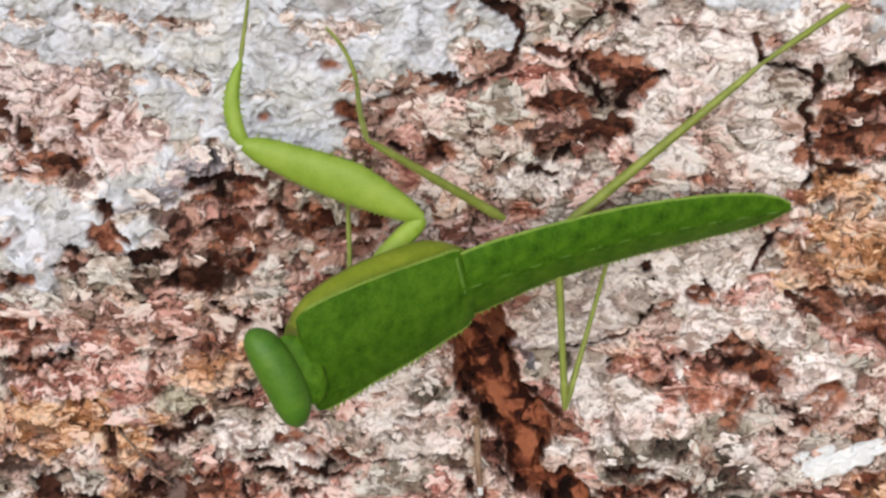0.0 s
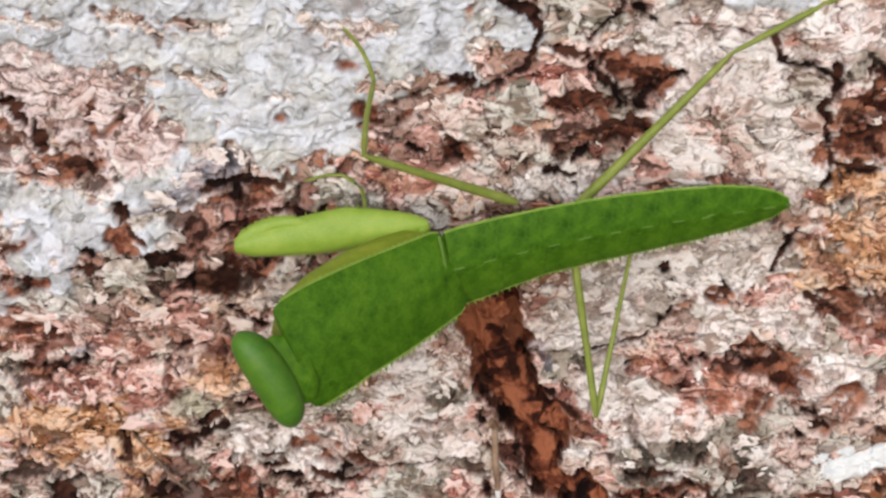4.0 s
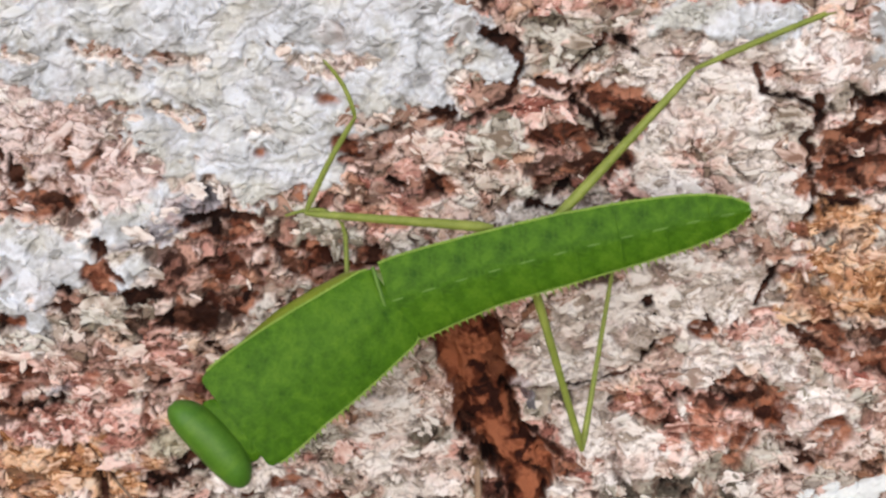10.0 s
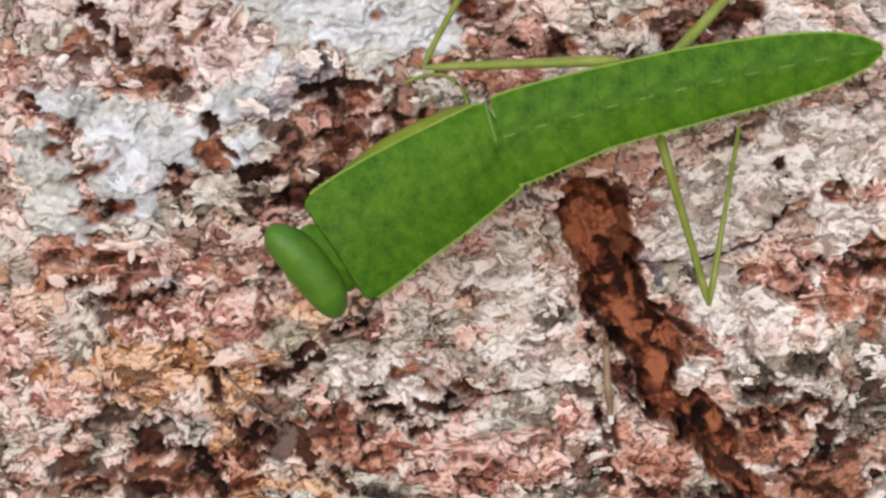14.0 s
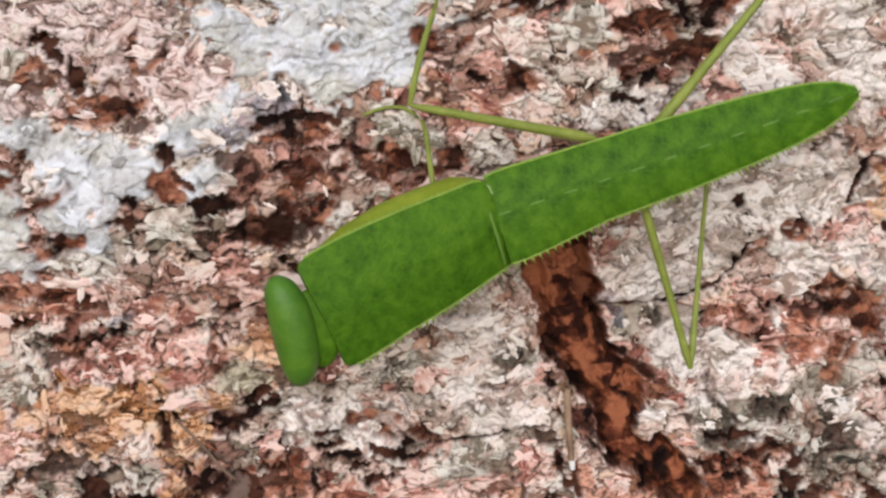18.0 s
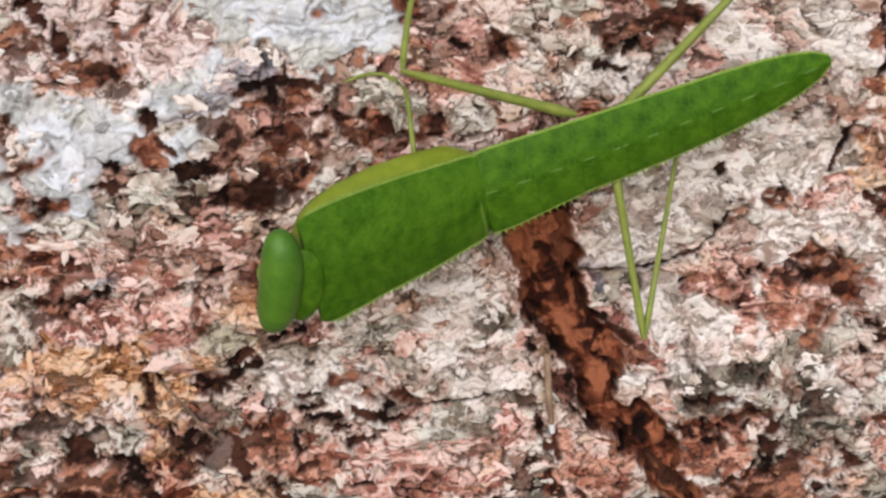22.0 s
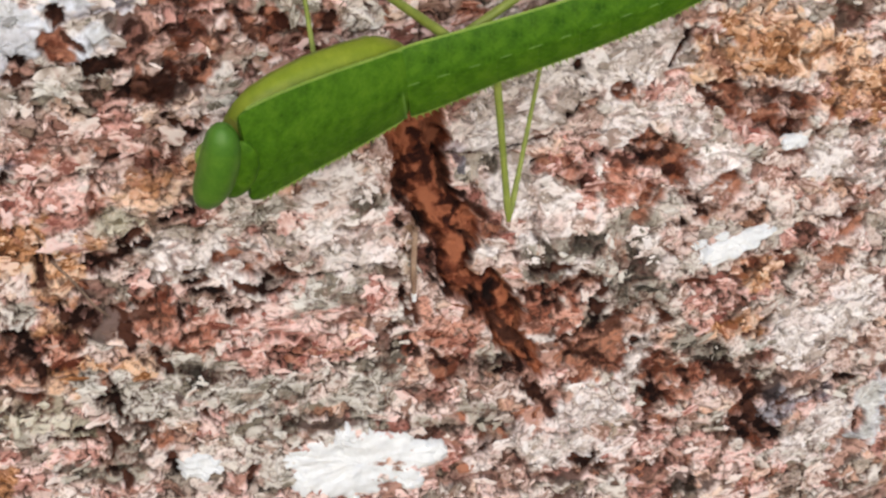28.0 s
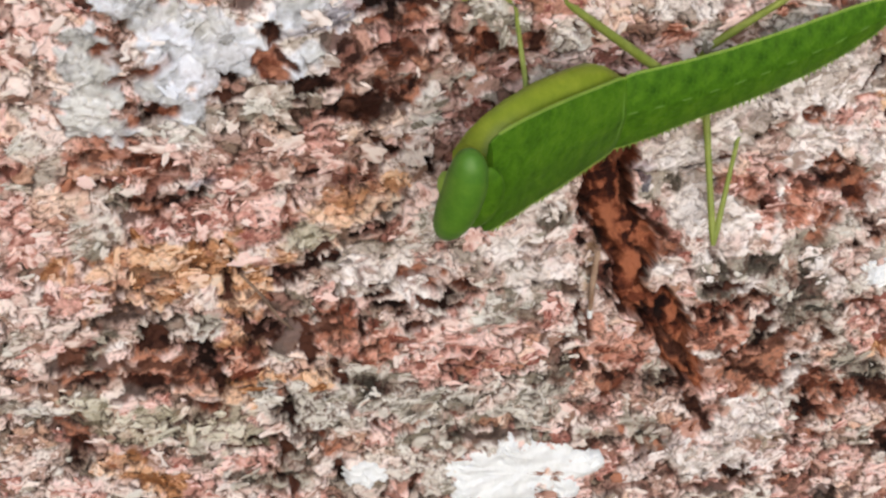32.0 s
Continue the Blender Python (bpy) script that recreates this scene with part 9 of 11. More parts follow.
    walk(segments[7], [
        (0.0, pose(0.02088, -0.02461, 0.00160, -21.4, -14.5, -179.6)),
        (1.0, pose(0.02069, -0.02495, 0.00153, -18.3, -15.9, -179.7)),
        (2.0, pose(0.02009, -0.02441, 0.00187, -13.4, -13.4, 178.6)),
        (3.0, pose(0.01969, -0.02427, 0.00252, -12.2, -12.0, -179.8)),
        (5.5, pose(0.01860, -0.02319, 0.00334, 0.2, -8.8, -176.5)),
        (6.0, pose(0.01944, -0.02366, 0.00381, 3.2, -8.0, -170.8)),
        (7.0, pose(0.01694, -0.02216, 0.00545, 8.6, -3.2, -179.5)),
        (7.5, pose(0.01876, -0.02288, 0.00533, 5.4, -4.2, -168.1)),
        (8.0, pose(0.01819, -0.02230, 0.00586, 6.3, -3.1, -167.4)),
        (8.5, pose(0.01573, -0.02080, 0.00724, 6.7, 1.0, -172.6)),
        (9.0, pose(0.01597, -0.02077, 0.00718, 5.6, 0.8, -172.1)),
        (10.0, pose(0.01655, -0.02101, 0.00699, 6.7, 0.3, -168.9)),
        (10.5, pose(0.01737, -0.02130, 0.00699, 6.4, -0.5, -162.9)),
        (11.0, pose(0.01674, -0.02059, 0.00793, 5.5, 1.5, -165.6)),
        (12.0, pose(0.01528, -0.02036, 0.00809, 8.9, 3.7, -171.8)),
        (13.0, pose(0.01713, -0.02170, 0.00652, 10.4, -0.7, -167.5)),
        (14.0, pose(0.01557, -0.02096, 0.00721, 11.8, 3.3, -171.8)),
        (14.5, pose(0.01611, -0.02147, 0.00702, 11.5, 3.3, -171.8)),
        (16.5, pose(0.01643, -0.02190, 0.00733, 11.2, 4.8, -167.6)),
        (17.0, pose(0.01652, -0.02190, 0.00735, 11.0, 4.0, -167.1)),
        (18.0, pose(0.01704, -0.02248, 0.00619, 10.4, 0.2, -162.4)),
        (18.5, pose(0.01704, -0.02228, 0.00630, 10.5, 1.2, -162.1)),
        (19.0, pose(0.01719, -0.02229, 0.00544, 10.2, -0.5, -163.8)),
        (20.0, pose(0.01722, -0.02239, 0.00611, 1.5, -0.2, -158.2)),
        (21.0, pose(0.01740, -0.02259, 0.00449, -6.0, -3.6, -160.9)),
        (22.0, pose(0.01735, -0.02274, 0.00434, -11.1, -3.7, -159.6)),
        (23.0, pose(0.01766, -0.02259, 0.00356, -14.8, -6.4, -157.8)),
        (24.0, pose(0.01745, -0.02295, 0.00385, -14.7, -5.8, -156.4)),
        (24.5, pose(0.01757, -0.02302, 0.00451, -9.6, -1.6, -157.9)),
        (25.0, pose(0.01783, -0.02346, 0.00483, -8.6, -0.1, -159.5)),
        (25.5, pose(0.01778, -0.02238, 0.00593, -10.2, 2.1, -156.7)),
        (27.5, pose(0.01838, -0.02140, 0.00732, -18.3, 3.4, -156.5)),
        (28.0, pose(0.01860, -0.02163, 0.00710, -13.4, 4.7, -158.5)),
        (28.5, pose(0.01864, -0.02157, 0.00655, -12.1, 4.4, -158.9)),
        (29.0, pose(0.01884, -0.02201, 0.00649, -12.1, 4.1, -160.1)),
        (30.0, pose(0.01863, -0.02236, 0.00567, -13.2, 1.6, -157.7)),
        (31.0, pose(0.01854, -0.02319, 0.00242, -9.4, -9.7, -159.4)),
        (32.0, pose(0.01908, -0.02354, 0.00210, -7.1, -11.3, -159.1)),
    ])
    walk(mid_femur, [
        (0.0, pose(-0.00313, -0.01747, 0.00891, 0.0, 21.7, -38.0)),
        (1.0, pose(-0.00325, -0.01805, 0.00879, 0.0, 23.3, -35.8)),
        (2.0, pose(-0.00369, -0.01788, 0.00884, 0.0, 22.5, -32.4)),
        (3.0, pose(-0.00398, -0.01826, 0.00882, 0.0, 24.1, -29.8)),
        (5.5, pose(-0.00493, -0.01908, 0.00834, 0.0, 22.3, -22.9)),
        (6.0, pose(-0.00431, -0.02009, 0.00801, 0.0, 18.2, -23.3)),
        (7.0, pose(-0.00647, -0.01959, 0.00775, 0.0, 14.4, -10.8)),
        (7.5, pose(-0.00475, -0.02061, 0.00768, 0.0, 13.3, -20.9)),
        (8.0, pose(-0.00531, -0.02077, 0.00737, 0.0, 10.6, -14.5)),
        (8.5, pose(-0.00757, -0.02044, 0.00662, 0.0, 4.5, -1.0)),
        (9.0, pose(-0.00723, -0.02030, 0.00701, 0.0, 6.7, -2.5)),
        (10.0, pose(-0.00681, -0.02056, 0.00701, 0.0, 6.6, -7.2)),
        (10.5, pose(-0.00588, -0.02079, 0.00722, 0.0, 6.9, -13.2)),
        (11.0, pose(-0.00632, -0.02074, 0.00714, 0.0, 4.5, -5.8)),
        (12.0, pose(-0.00782, -0.02059, 0.00627, 0.0, 0.3, 1.3)),
        (13.0, pose(-0.00612, -0.02104, 0.00695, 0.0, 7.8, -9.3)),
        (14.0, pose(-0.00745, -0.02076, 0.00643, 0.0, 4.0, -1.0)),
        (14.5, pose(-0.00711, -0.02096, 0.00645, 0.0, 5.2, -4.4)),
        (16.5, pose(-0.00679, -0.02149, 0.00615, 0.0, 6.6, -5.9)),
        (17.0, pose(-0.00661, -0.02136, 0.00637, 0.0, 6.3, -8.9)),
        (18.0, pose(-0.00608, -0.02151, 0.00655, 0.0, 9.0, -13.3)),
        (18.5, pose(-0.00617, -0.02133, 0.00658, 0.0, 9.4, -13.4)),
        (19.0, pose(-0.00601, -0.02123, 0.00674, 0.0, 12.2, -12.3)),
        (20.0, pose(-0.00549, -0.02148, 0.00680, 0.0, 10.3, -16.8)),
        (21.0, pose(-0.00555, -0.02117, 0.00697, 0.0, 14.2, -17.6)),
        (22.0, pose(-0.00540, -0.02128, 0.00703, 0.0, 15.1, -17.9)),
        (23.0, pose(-0.00541, -0.02117, 0.00702, 0.0, 16.3, -17.6)),
        (24.0, pose(-0.00538, -0.02143, 0.00690, 0.0, 15.2, -22.7)),
        (24.5, pose(-0.00534, -0.02145, 0.00683, 0.0, 18.7, -23.8)),
        (25.0, pose(-0.00535, -0.02086, 0.00726, 0.0, 20.5, -27.1)),
        (25.5, pose(-0.00562, -0.02079, 0.00726, 0.0, 17.6, -24.0)),
        (27.5, pose(-0.00498, -0.01921, 0.00845, 0.0, 14.9, -36.7)),
        (28.0, pose(-0.00496, -0.01947, 0.00827, 0.0, 16.9, -34.8)),
        (28.5, pose(-0.00554, -0.02029, 0.00754, 0.0, 15.7, -29.1)),
        (29.0, pose(-0.00566, -0.02045, 0.00712, 0.0, 13.3, -27.9)),
        (30.0, pose(-0.00460, -0.01990, 0.00807, 0.0, 19.1, -37.5)),
        (31.0, pose(-0.00492, -0.02018, 0.00782, 0.0, 19.0, -36.4)),
        (32.0, pose(-0.00484, -0.02034, 0.00750, 0.0, 17.4, -33.0)),
    ])
    walk(mid_tibia, [
        (0.0, pose(-0.00313, -0.01747, 0.00891, 0.0, 79.7, 124.6)),
        (1.0, pose(-0.00325, -0.01805, 0.00879, 0.0, 76.2, 111.1)),
        (2.0, pose(-0.00369, -0.01788, 0.00884, 0.0, 78.3, 97.8)),
        (3.0, pose(-0.00398, -0.01826, 0.00882, 0.0, 75.6, 87.6)),
        (5.5, pose(-0.00493, -0.01908, 0.00834, 0.0, 67.2, 69.3)),
        (6.0, pose(-0.00431, -0.02009, 0.00801, 0.0, 60.3, 83.8)),
        (7.0, pose(-0.00647, -0.01959, 0.00775, 0.0, 56.9, 51.5)),
        (7.5, pose(-0.00475, -0.02061, 0.00768, 0.0, 55.4, 78.8)),
        (8.0, pose(-0.00531, -0.02077, 0.00737, 0.0, 52.1, 72.4)),
        (8.5, pose(-0.00757, -0.02044, 0.00662, 0.0, 43.6, 48.1)),
        (9.0, pose(-0.00723, -0.02030, 0.00701, 0.0, 47.4, 49.9)),
        (10.0, pose(-0.00681, -0.02056, 0.00701, 0.0, 47.6, 55.3)),
        (10.5, pose(-0.00588, -0.02079, 0.00722, 0.0, 50.2, 65.9)),
        (11.0, pose(-0.00632, -0.02074, 0.00714, 0.0, 48.9, 61.1)),
        (12.0, pose(-0.00782, -0.02059, 0.00627, 0.0, 40.2, 47.2)),
        (13.0, pose(-0.00612, -0.02104, 0.00695, 0.0, 46.9, 64.7)),
        (14.0, pose(-0.00745, -0.02076, 0.00643, 0.0, 41.6, 51.2)),
        (14.5, pose(-0.00711, -0.02096, 0.00645, 0.0, 42.0, 55.2)),
        (16.5, pose(-0.00679, -0.02149, 0.00615, 0.0, 38.9, 60.7)),
        (17.0, pose(-0.00661, -0.02136, 0.00637, 0.0, 41.1, 61.6)),
        (18.0, pose(-0.00608, -0.02151, 0.00655, 0.0, 42.6, 67.1)),
        (18.5, pose(-0.00617, -0.02133, 0.00658, 0.0, 43.4, 65.5)),
        (19.0, pose(-0.00601, -0.02123, 0.00674, 0.0, 45.1, 66.6)),
        (20.0, pose(-0.00549, -0.02148, 0.00680, 0.0, 45.1, 72.8)),
        (21.0, pose(-0.00555, -0.02117, 0.00697, 0.0, 47.6, 71.2)),
        (22.0, pose(-0.00540, -0.02128, 0.00703, 0.0, 47.6, 73.1)),
        (23.0, pose(-0.00541, -0.02117, 0.00702, 0.0, 48.1, 72.6)),
        (24.0, pose(-0.00538, -0.02143, 0.00690, 0.0, 46.2, 73.8)),
        (24.5, pose(-0.00534, -0.02145, 0.00683, 0.0, 45.7, 74.2)),
        (25.0, pose(-0.00535, -0.02086, 0.00726, 0.0, 51.1, 72.1)),
        (25.5, pose(-0.00562, -0.02079, 0.00726, 0.0, 50.9, 68.8)),
        (27.5, pose(-0.00498, -0.01921, 0.00845, 0.0, 66.6, 69.4)),
        (28.0, pose(-0.00496, -0.01947, 0.00827, 0.0, 64.4, 71.3)),
        (28.5, pose(-0.00554, -0.02029, 0.00754, 0.0, 55.2, 67.4)),
        (29.0, pose(-0.00566, -0.02045, 0.00712, 0.0, 52.1, 66.7)),
        (30.0, pose(-0.00460, -0.01990, 0.00807, 0.0, 61.5, 78.8)),
        (31.0, pose(-0.00492, -0.02018, 0.00782, 0.0, 58.4, 75.1)),
        (32.0, pose(-0.00484, -0.02034, 0.00750, 0.0, 56.1, 76.8)),
    ])
    walk(mid_tarsus, [
        (0.0, pose(-0.00390, -0.01636, 0.00143, 0.0, 2.8, 118.1)),
        (1.0, pose(-0.00390, -0.01636, 0.00141, 0.0, 2.6, 118.1)),
        (2.0, pose(-0.00390, -0.01635, 0.00140, 0.0, 2.5, 118.1)),
        (3.0, pose(-0.00390, -0.01637, 0.00146, 0.0, 3.3, 118.0)),
        (5.5, pose(-0.00389, -0.01633, 0.00133, 0.0, 1.6, 118.4)),
        (6.0, pose(-0.00390, -0.01635, 0.00140, 0.0, 2.5, 118.1)),
        (7.0, pose(-0.00389, -0.01634, 0.00138, 0.0, 2.2, 118.3)),
        (7.5, pose(-0.00390, -0.01637, 0.00142, 0.0, 2.8, 118.0)),
        (8.0, pose(-0.00389, -0.01633, 0.00137, 0.0, 2.1, 118.3)),
        (8.5, pose(-0.00389, -0.01634, 0.00138, 0.0, 2.3, 118.3)),
        (9.0, pose(-0.00391, -0.01637, 0.00142, 0.0, 2.7, 117.9)),
        (10.0, pose(-0.00390, -0.01635, 0.00139, 0.0, 2.4, 118.2)),
        (10.5, pose(-0.00390, -0.01634, 0.00139, 0.0, 2.3, 118.2)),
        (11.0, pose(-0.00391, -0.01637, 0.00142, 0.0, 2.7, 117.9)),
        (12.0, pose(-0.00387, -0.01632, 0.00137, 0.0, 2.1, 118.6)),
        (13.0, pose(-0.00390, -0.01635, 0.00140, 0.0, 2.5, 118.1)),
        (14.0, pose(-0.00389, -0.01634, 0.00138, 0.0, 2.2, 118.4)),
        (14.5, pose(-0.00388, -0.01633, 0.00137, 0.0, 2.1, 118.5)),
        (16.5, pose(-0.00389, -0.01633, 0.00138, 0.0, 2.3, 118.4)),
        (17.0, pose(-0.00388, -0.01632, 0.00137, 0.0, 2.1, 118.5)),
        (18.0, pose(-0.00390, -0.01636, 0.00141, 0.0, 2.6, 118.0)),
        (18.5, pose(-0.00388, -0.01631, 0.00135, 0.0, 1.9, 118.6)),
        (19.0, pose(-0.00388, -0.01631, 0.00136, 0.0, 2.0, 118.5)),
        (20.0, pose(-0.00390, -0.01636, 0.00141, 0.0, 2.6, 118.0)),
        (21.0, pose(-0.00389, -0.01632, 0.00136, 0.0, 2.1, 118.4)),
        (22.0, pose(-0.00391, -0.01637, 0.00142, 0.0, 2.8, 117.9)),
        (23.0, pose(-0.00389, -0.01632, 0.00136, 0.0, 2.0, 118.4)),
        (24.0, pose(-0.00391, -0.01637, 0.00142, 0.0, 2.8, 117.9)),
        (24.5, pose(-0.00390, -0.01634, 0.00139, 0.0, 2.4, 118.2)),
        (25.0, pose(-0.00389, -0.01631, 0.00135, 0.0, 1.8, 118.5)),
        (25.5, pose(-0.00389, -0.01633, 0.00136, 0.0, 2.0, 118.4)),
        (27.5, pose(-0.00391, -0.01638, 0.00147, 0.0, 3.4, 117.8)),
        (28.0, pose(-0.00390, -0.01636, 0.00141, 0.0, 2.6, 118.0)),
        (28.5, pose(-0.00388, -0.01629, 0.00130, 0.0, 1.3, 118.8)),
        (29.0, pose(-0.00382, -0.01616, 0.00113, 0.0, -0.9, 120.2)),
        (30.0, pose(-0.00390, -0.01635, 0.00139, 0.0, 2.3, 118.2)),
        (31.0, pose(-0.00389, -0.01632, 0.00135, 0.0, 1.9, 118.4)),
        (32.0, pose(-0.00387, -0.01622, 0.00119, 0.0, -0.2, 119.3)),
    ])
    walk(hind_femur, [
        (0.0, pose(0.02057, -0.01455, 0.00281, 5.7, -0.3, -137.6)),
        (1.0, pose(0.02038, -0.01431, 0.00284, 5.5, -0.7, -135.4)),
        (2.0, pose(0.01970, -0.01358, 0.00286, 5.5, 0.1, -135.9)),
        (3.0, pose(0.01867, -0.01401, 0.00278, 5.3, 0.8, -133.5)),
        (5.5, pose(0.01664, -0.01402, 0.00281, 5.1, -0.9, -130.5)),
        (6.0, pose(0.01729, -0.01476, 0.00289, 4.8, -2.4, -126.9)),
        (7.0, pose(0.01599, -0.01309, 0.00272, 5.5, -8.4, -134.7)),
        (7.5, pose(0.01649, -0.01525, 0.00312, 5.1, -6.8, -129.5)),
        (8.0, pose(0.01643, -0.01420, 0.00292, 4.8, -9.4, -129.7)),
        (8.5, pose(0.01524, -0.01297, 0.00280, 6.0, -14.0, -138.6)),
        (9.0, pose(0.01580, -0.01248, 0.00282, 5.7, -13.5, -135.9)),
        (10.0, pose(0.01631, -0.01308, 0.00277, 5.5, -13.0, -134.7)),
        (10.5, pose(0.01642, -0.01401, 0.00292, 5.6, -13.4, -133.5)),
        (11.0, pose(0.01653, -0.01321, 0.00252, 6.2, -17.8, -137.9)),
        (12.0, pose(0.01490, -0.01281, 0.00158, 7.8, -22.6, -138.3)),
        (13.0, pose(0.01658, -0.01376, 0.00105, 7.5, -19.4, -134.1)),
        (14.0, pose(0.01578, -0.01344, 0.00013, 9.0, -23.8, -139.8)),
        (14.5, pose(0.01663, -0.01325, 0.00020, 8.7, -21.8, -139.1)),
        (16.5, pose(0.01669, -0.01383, 0.00146, 10.7, -16.9, -136.1)),
        (17.0, pose(0.01680, -0.01396, 0.00155, 10.7, -17.4, -136.1)),
        (18.0, pose(0.01654, -0.01491, 0.00202, 10.2, -12.2, -133.7)),
        (18.5, pose(0.01669, -0.01485, 0.00216, 10.3, -11.5, -135.3)),
        (19.0, pose(0.01670, -0.01438, 0.00212, 10.3, -8.2, -133.6)),
        (20.0, pose(0.01671, -0.01551, 0.00250, 10.1, -9.5, -134.5)),
        (21.0, pose(0.01661, -0.01507, 0.00249, 10.0, -3.6, -132.7)),
        (22.0, pose(0.01657, -0.01580, 0.00260, 9.9, -2.3, -134.8)),
        (23.0, pose(0.01667, -0.01529, 0.00281, 9.4, 1.1, -133.1)),
        (24.0, pose(0.01726, -0.01639, 0.00223, 12.4, -2.4, -137.3)),
        (24.5, pose(0.01719, -0.01666, 0.00118, 19.2, -6.5, -137.8)),
        (25.0, pose(0.01739, -0.01663, 0.00085, 20.0, -8.1, -138.2)),
        (25.5, pose(0.01700, -0.01599, 0.00243, 19.3, -5.0, -135.8)),
        (27.5, pose(0.01385, -0.01751, 0.00565, 8.2, 4.5, -138.8)),
        (28.0, pose(0.01365, -0.01884, 0.00463, 7.9, 3.8, -142.8)),
        (28.5, pose(0.01138, -0.01920, 0.00323, 7.9, 4.1, -142.8)),
        (29.0, pose(0.01072, -0.01968, 0.00307, 7.6, 3.9, -143.3)),
        (30.0, pose(0.01347, -0.02093, 0.00330, 7.5, 7.6, -142.3)),
        (31.0, pose(0.01310, -0.02100, 0.00256, 8.0, 16.5, -136.6)),
        (32.0, pose(0.01347, -0.02128, 0.00231, 8.0, 20.6, -130.9)),
    ])
    walk(hind_tibia, [
        (0.0, pose(0.02057, -0.01455, 0.00281, -6.9, 20.1, 27.5)),
        (1.0, pose(0.02038, -0.01431, 0.00284, -7.0, 19.8, 26.4)),
        (2.0, pose(0.01970, -0.01358, 0.00286, -7.0, 18.9, 23.0)),
        (3.0, pose(0.01867, -0.01401, 0.00278, -7.1, 18.0, 22.7)),
        (5.5, pose(0.01664, -0.01402, 0.00281, -7.2, 16.1, 20.2)),
        (6.0, pose(0.01729, -0.01476, 0.00289, -7.1, 16.6, 23.3)),
        (7.0, pose(0.01599, -0.01309, 0.00272, -7.3, 15.4, 16.9)),
        (7.5, pose(0.01649, -0.01525, 0.00312, -6.9, 15.6, 24.0)),
        (8.0, pose(0.01643, -0.01420, 0.00292, -6.8, 15.9, 20.7)),
        (8.5, pose(0.01524, -0.01297, 0.00280, -7.3, 14.5, 16.1)),
        (9.0, pose(0.01580, -0.01248, 0.00282, -7.1, 14.8, 15.2)),
        (10.0, pose(0.01631, -0.01308, 0.00277, -7.1, 15.4, 17.3)),
        (10.5, pose(0.01642, -0.01401, 0.00292, -7.2, 15.5, 20.3)),
        (11.0, pose(0.01653, -0.01321, 0.00252, -7.7, 16.0, 17.6)),
        (12.0, pose(0.01490, -0.01281, 0.00158, -9.4, 14.8, 14.1)),
        (13.0, pose(0.01658, -0.01376, 0.00105, -10.4, 17.2, 17.7)),
        (14.0, pose(0.01578, -0.01344, 0.00013, -11.8, 17.6, 15.2)),
        (14.5, pose(0.01663, -0.01325, 0.00020, -11.6, 17.8, 14.8)),
        (16.5, pose(0.01669, -0.01383, 0.00146, -11.7, 14.0, 20.0)),
        (17.0, pose(0.01680, -0.01396, 0.00155, -11.6, 14.1, 20.6)),
        (18.0, pose(0.01654, -0.01491, 0.00202, -11.2, 13.7, 23.2)),
        (18.5, pose(0.01669, -0.01485, 0.00216, -11.1, 13.6, 23.5)),
        (19.0, pose(0.01670, -0.01438, 0.00212, -11.3, 13.5, 22.3)),
        (20.0, pose(0.01671, -0.01551, 0.00250, -10.9, 13.6, 25.8)),
        (21.0, pose(0.01661, -0.01507, 0.00249, -10.9, 13.4, 24.5)),
        (22.0, pose(0.01657, -0.01580, 0.00260, -10.7, 13.6, 26.6)),
        (23.0, pose(0.01667, -0.01529, 0.00281, -10.2, 13.3, 25.4)),
        (24.0, pose(0.01726, -0.01639, 0.00223, -13.2, 14.3, 28.9)),
        (24.5, pose(0.01719, -0.01666, 0.00118, -20.5, 15.3, 29.3)),
        (25.0, pose(0.01739, -0.01663, 0.00085, -21.3, 15.5, 29.5)),
        (25.5, pose(0.01700, -0.01599, 0.00243, -19.7, 12.0, 30.2)),
        (27.5, pose(0.01385, -0.01751, 0.00565, -7.4, 5.5, 32.6)),
        (28.0, pose(0.01365, -0.01884, 0.00463, -7.7, 6.0, 33.6)),
        (28.5, pose(0.01138, -0.01920, 0.00323, -7.4, 5.3, 29.7)),
        (29.0, pose(0.01072, -0.01968, 0.00307, -7.2, 5.1, 29.7)),
        (30.0, pose(0.01347, -0.02093, 0.00330, -7.4, 6.8, 35.0)),
        (31.0, pose(0.01310, -0.02100, 0.00256, -7.3, 7.0, 33.4)),
        (32.0, pose(0.01347, -0.02128, 0.00231, -7.1, 7.5, 33.8)),
    ])
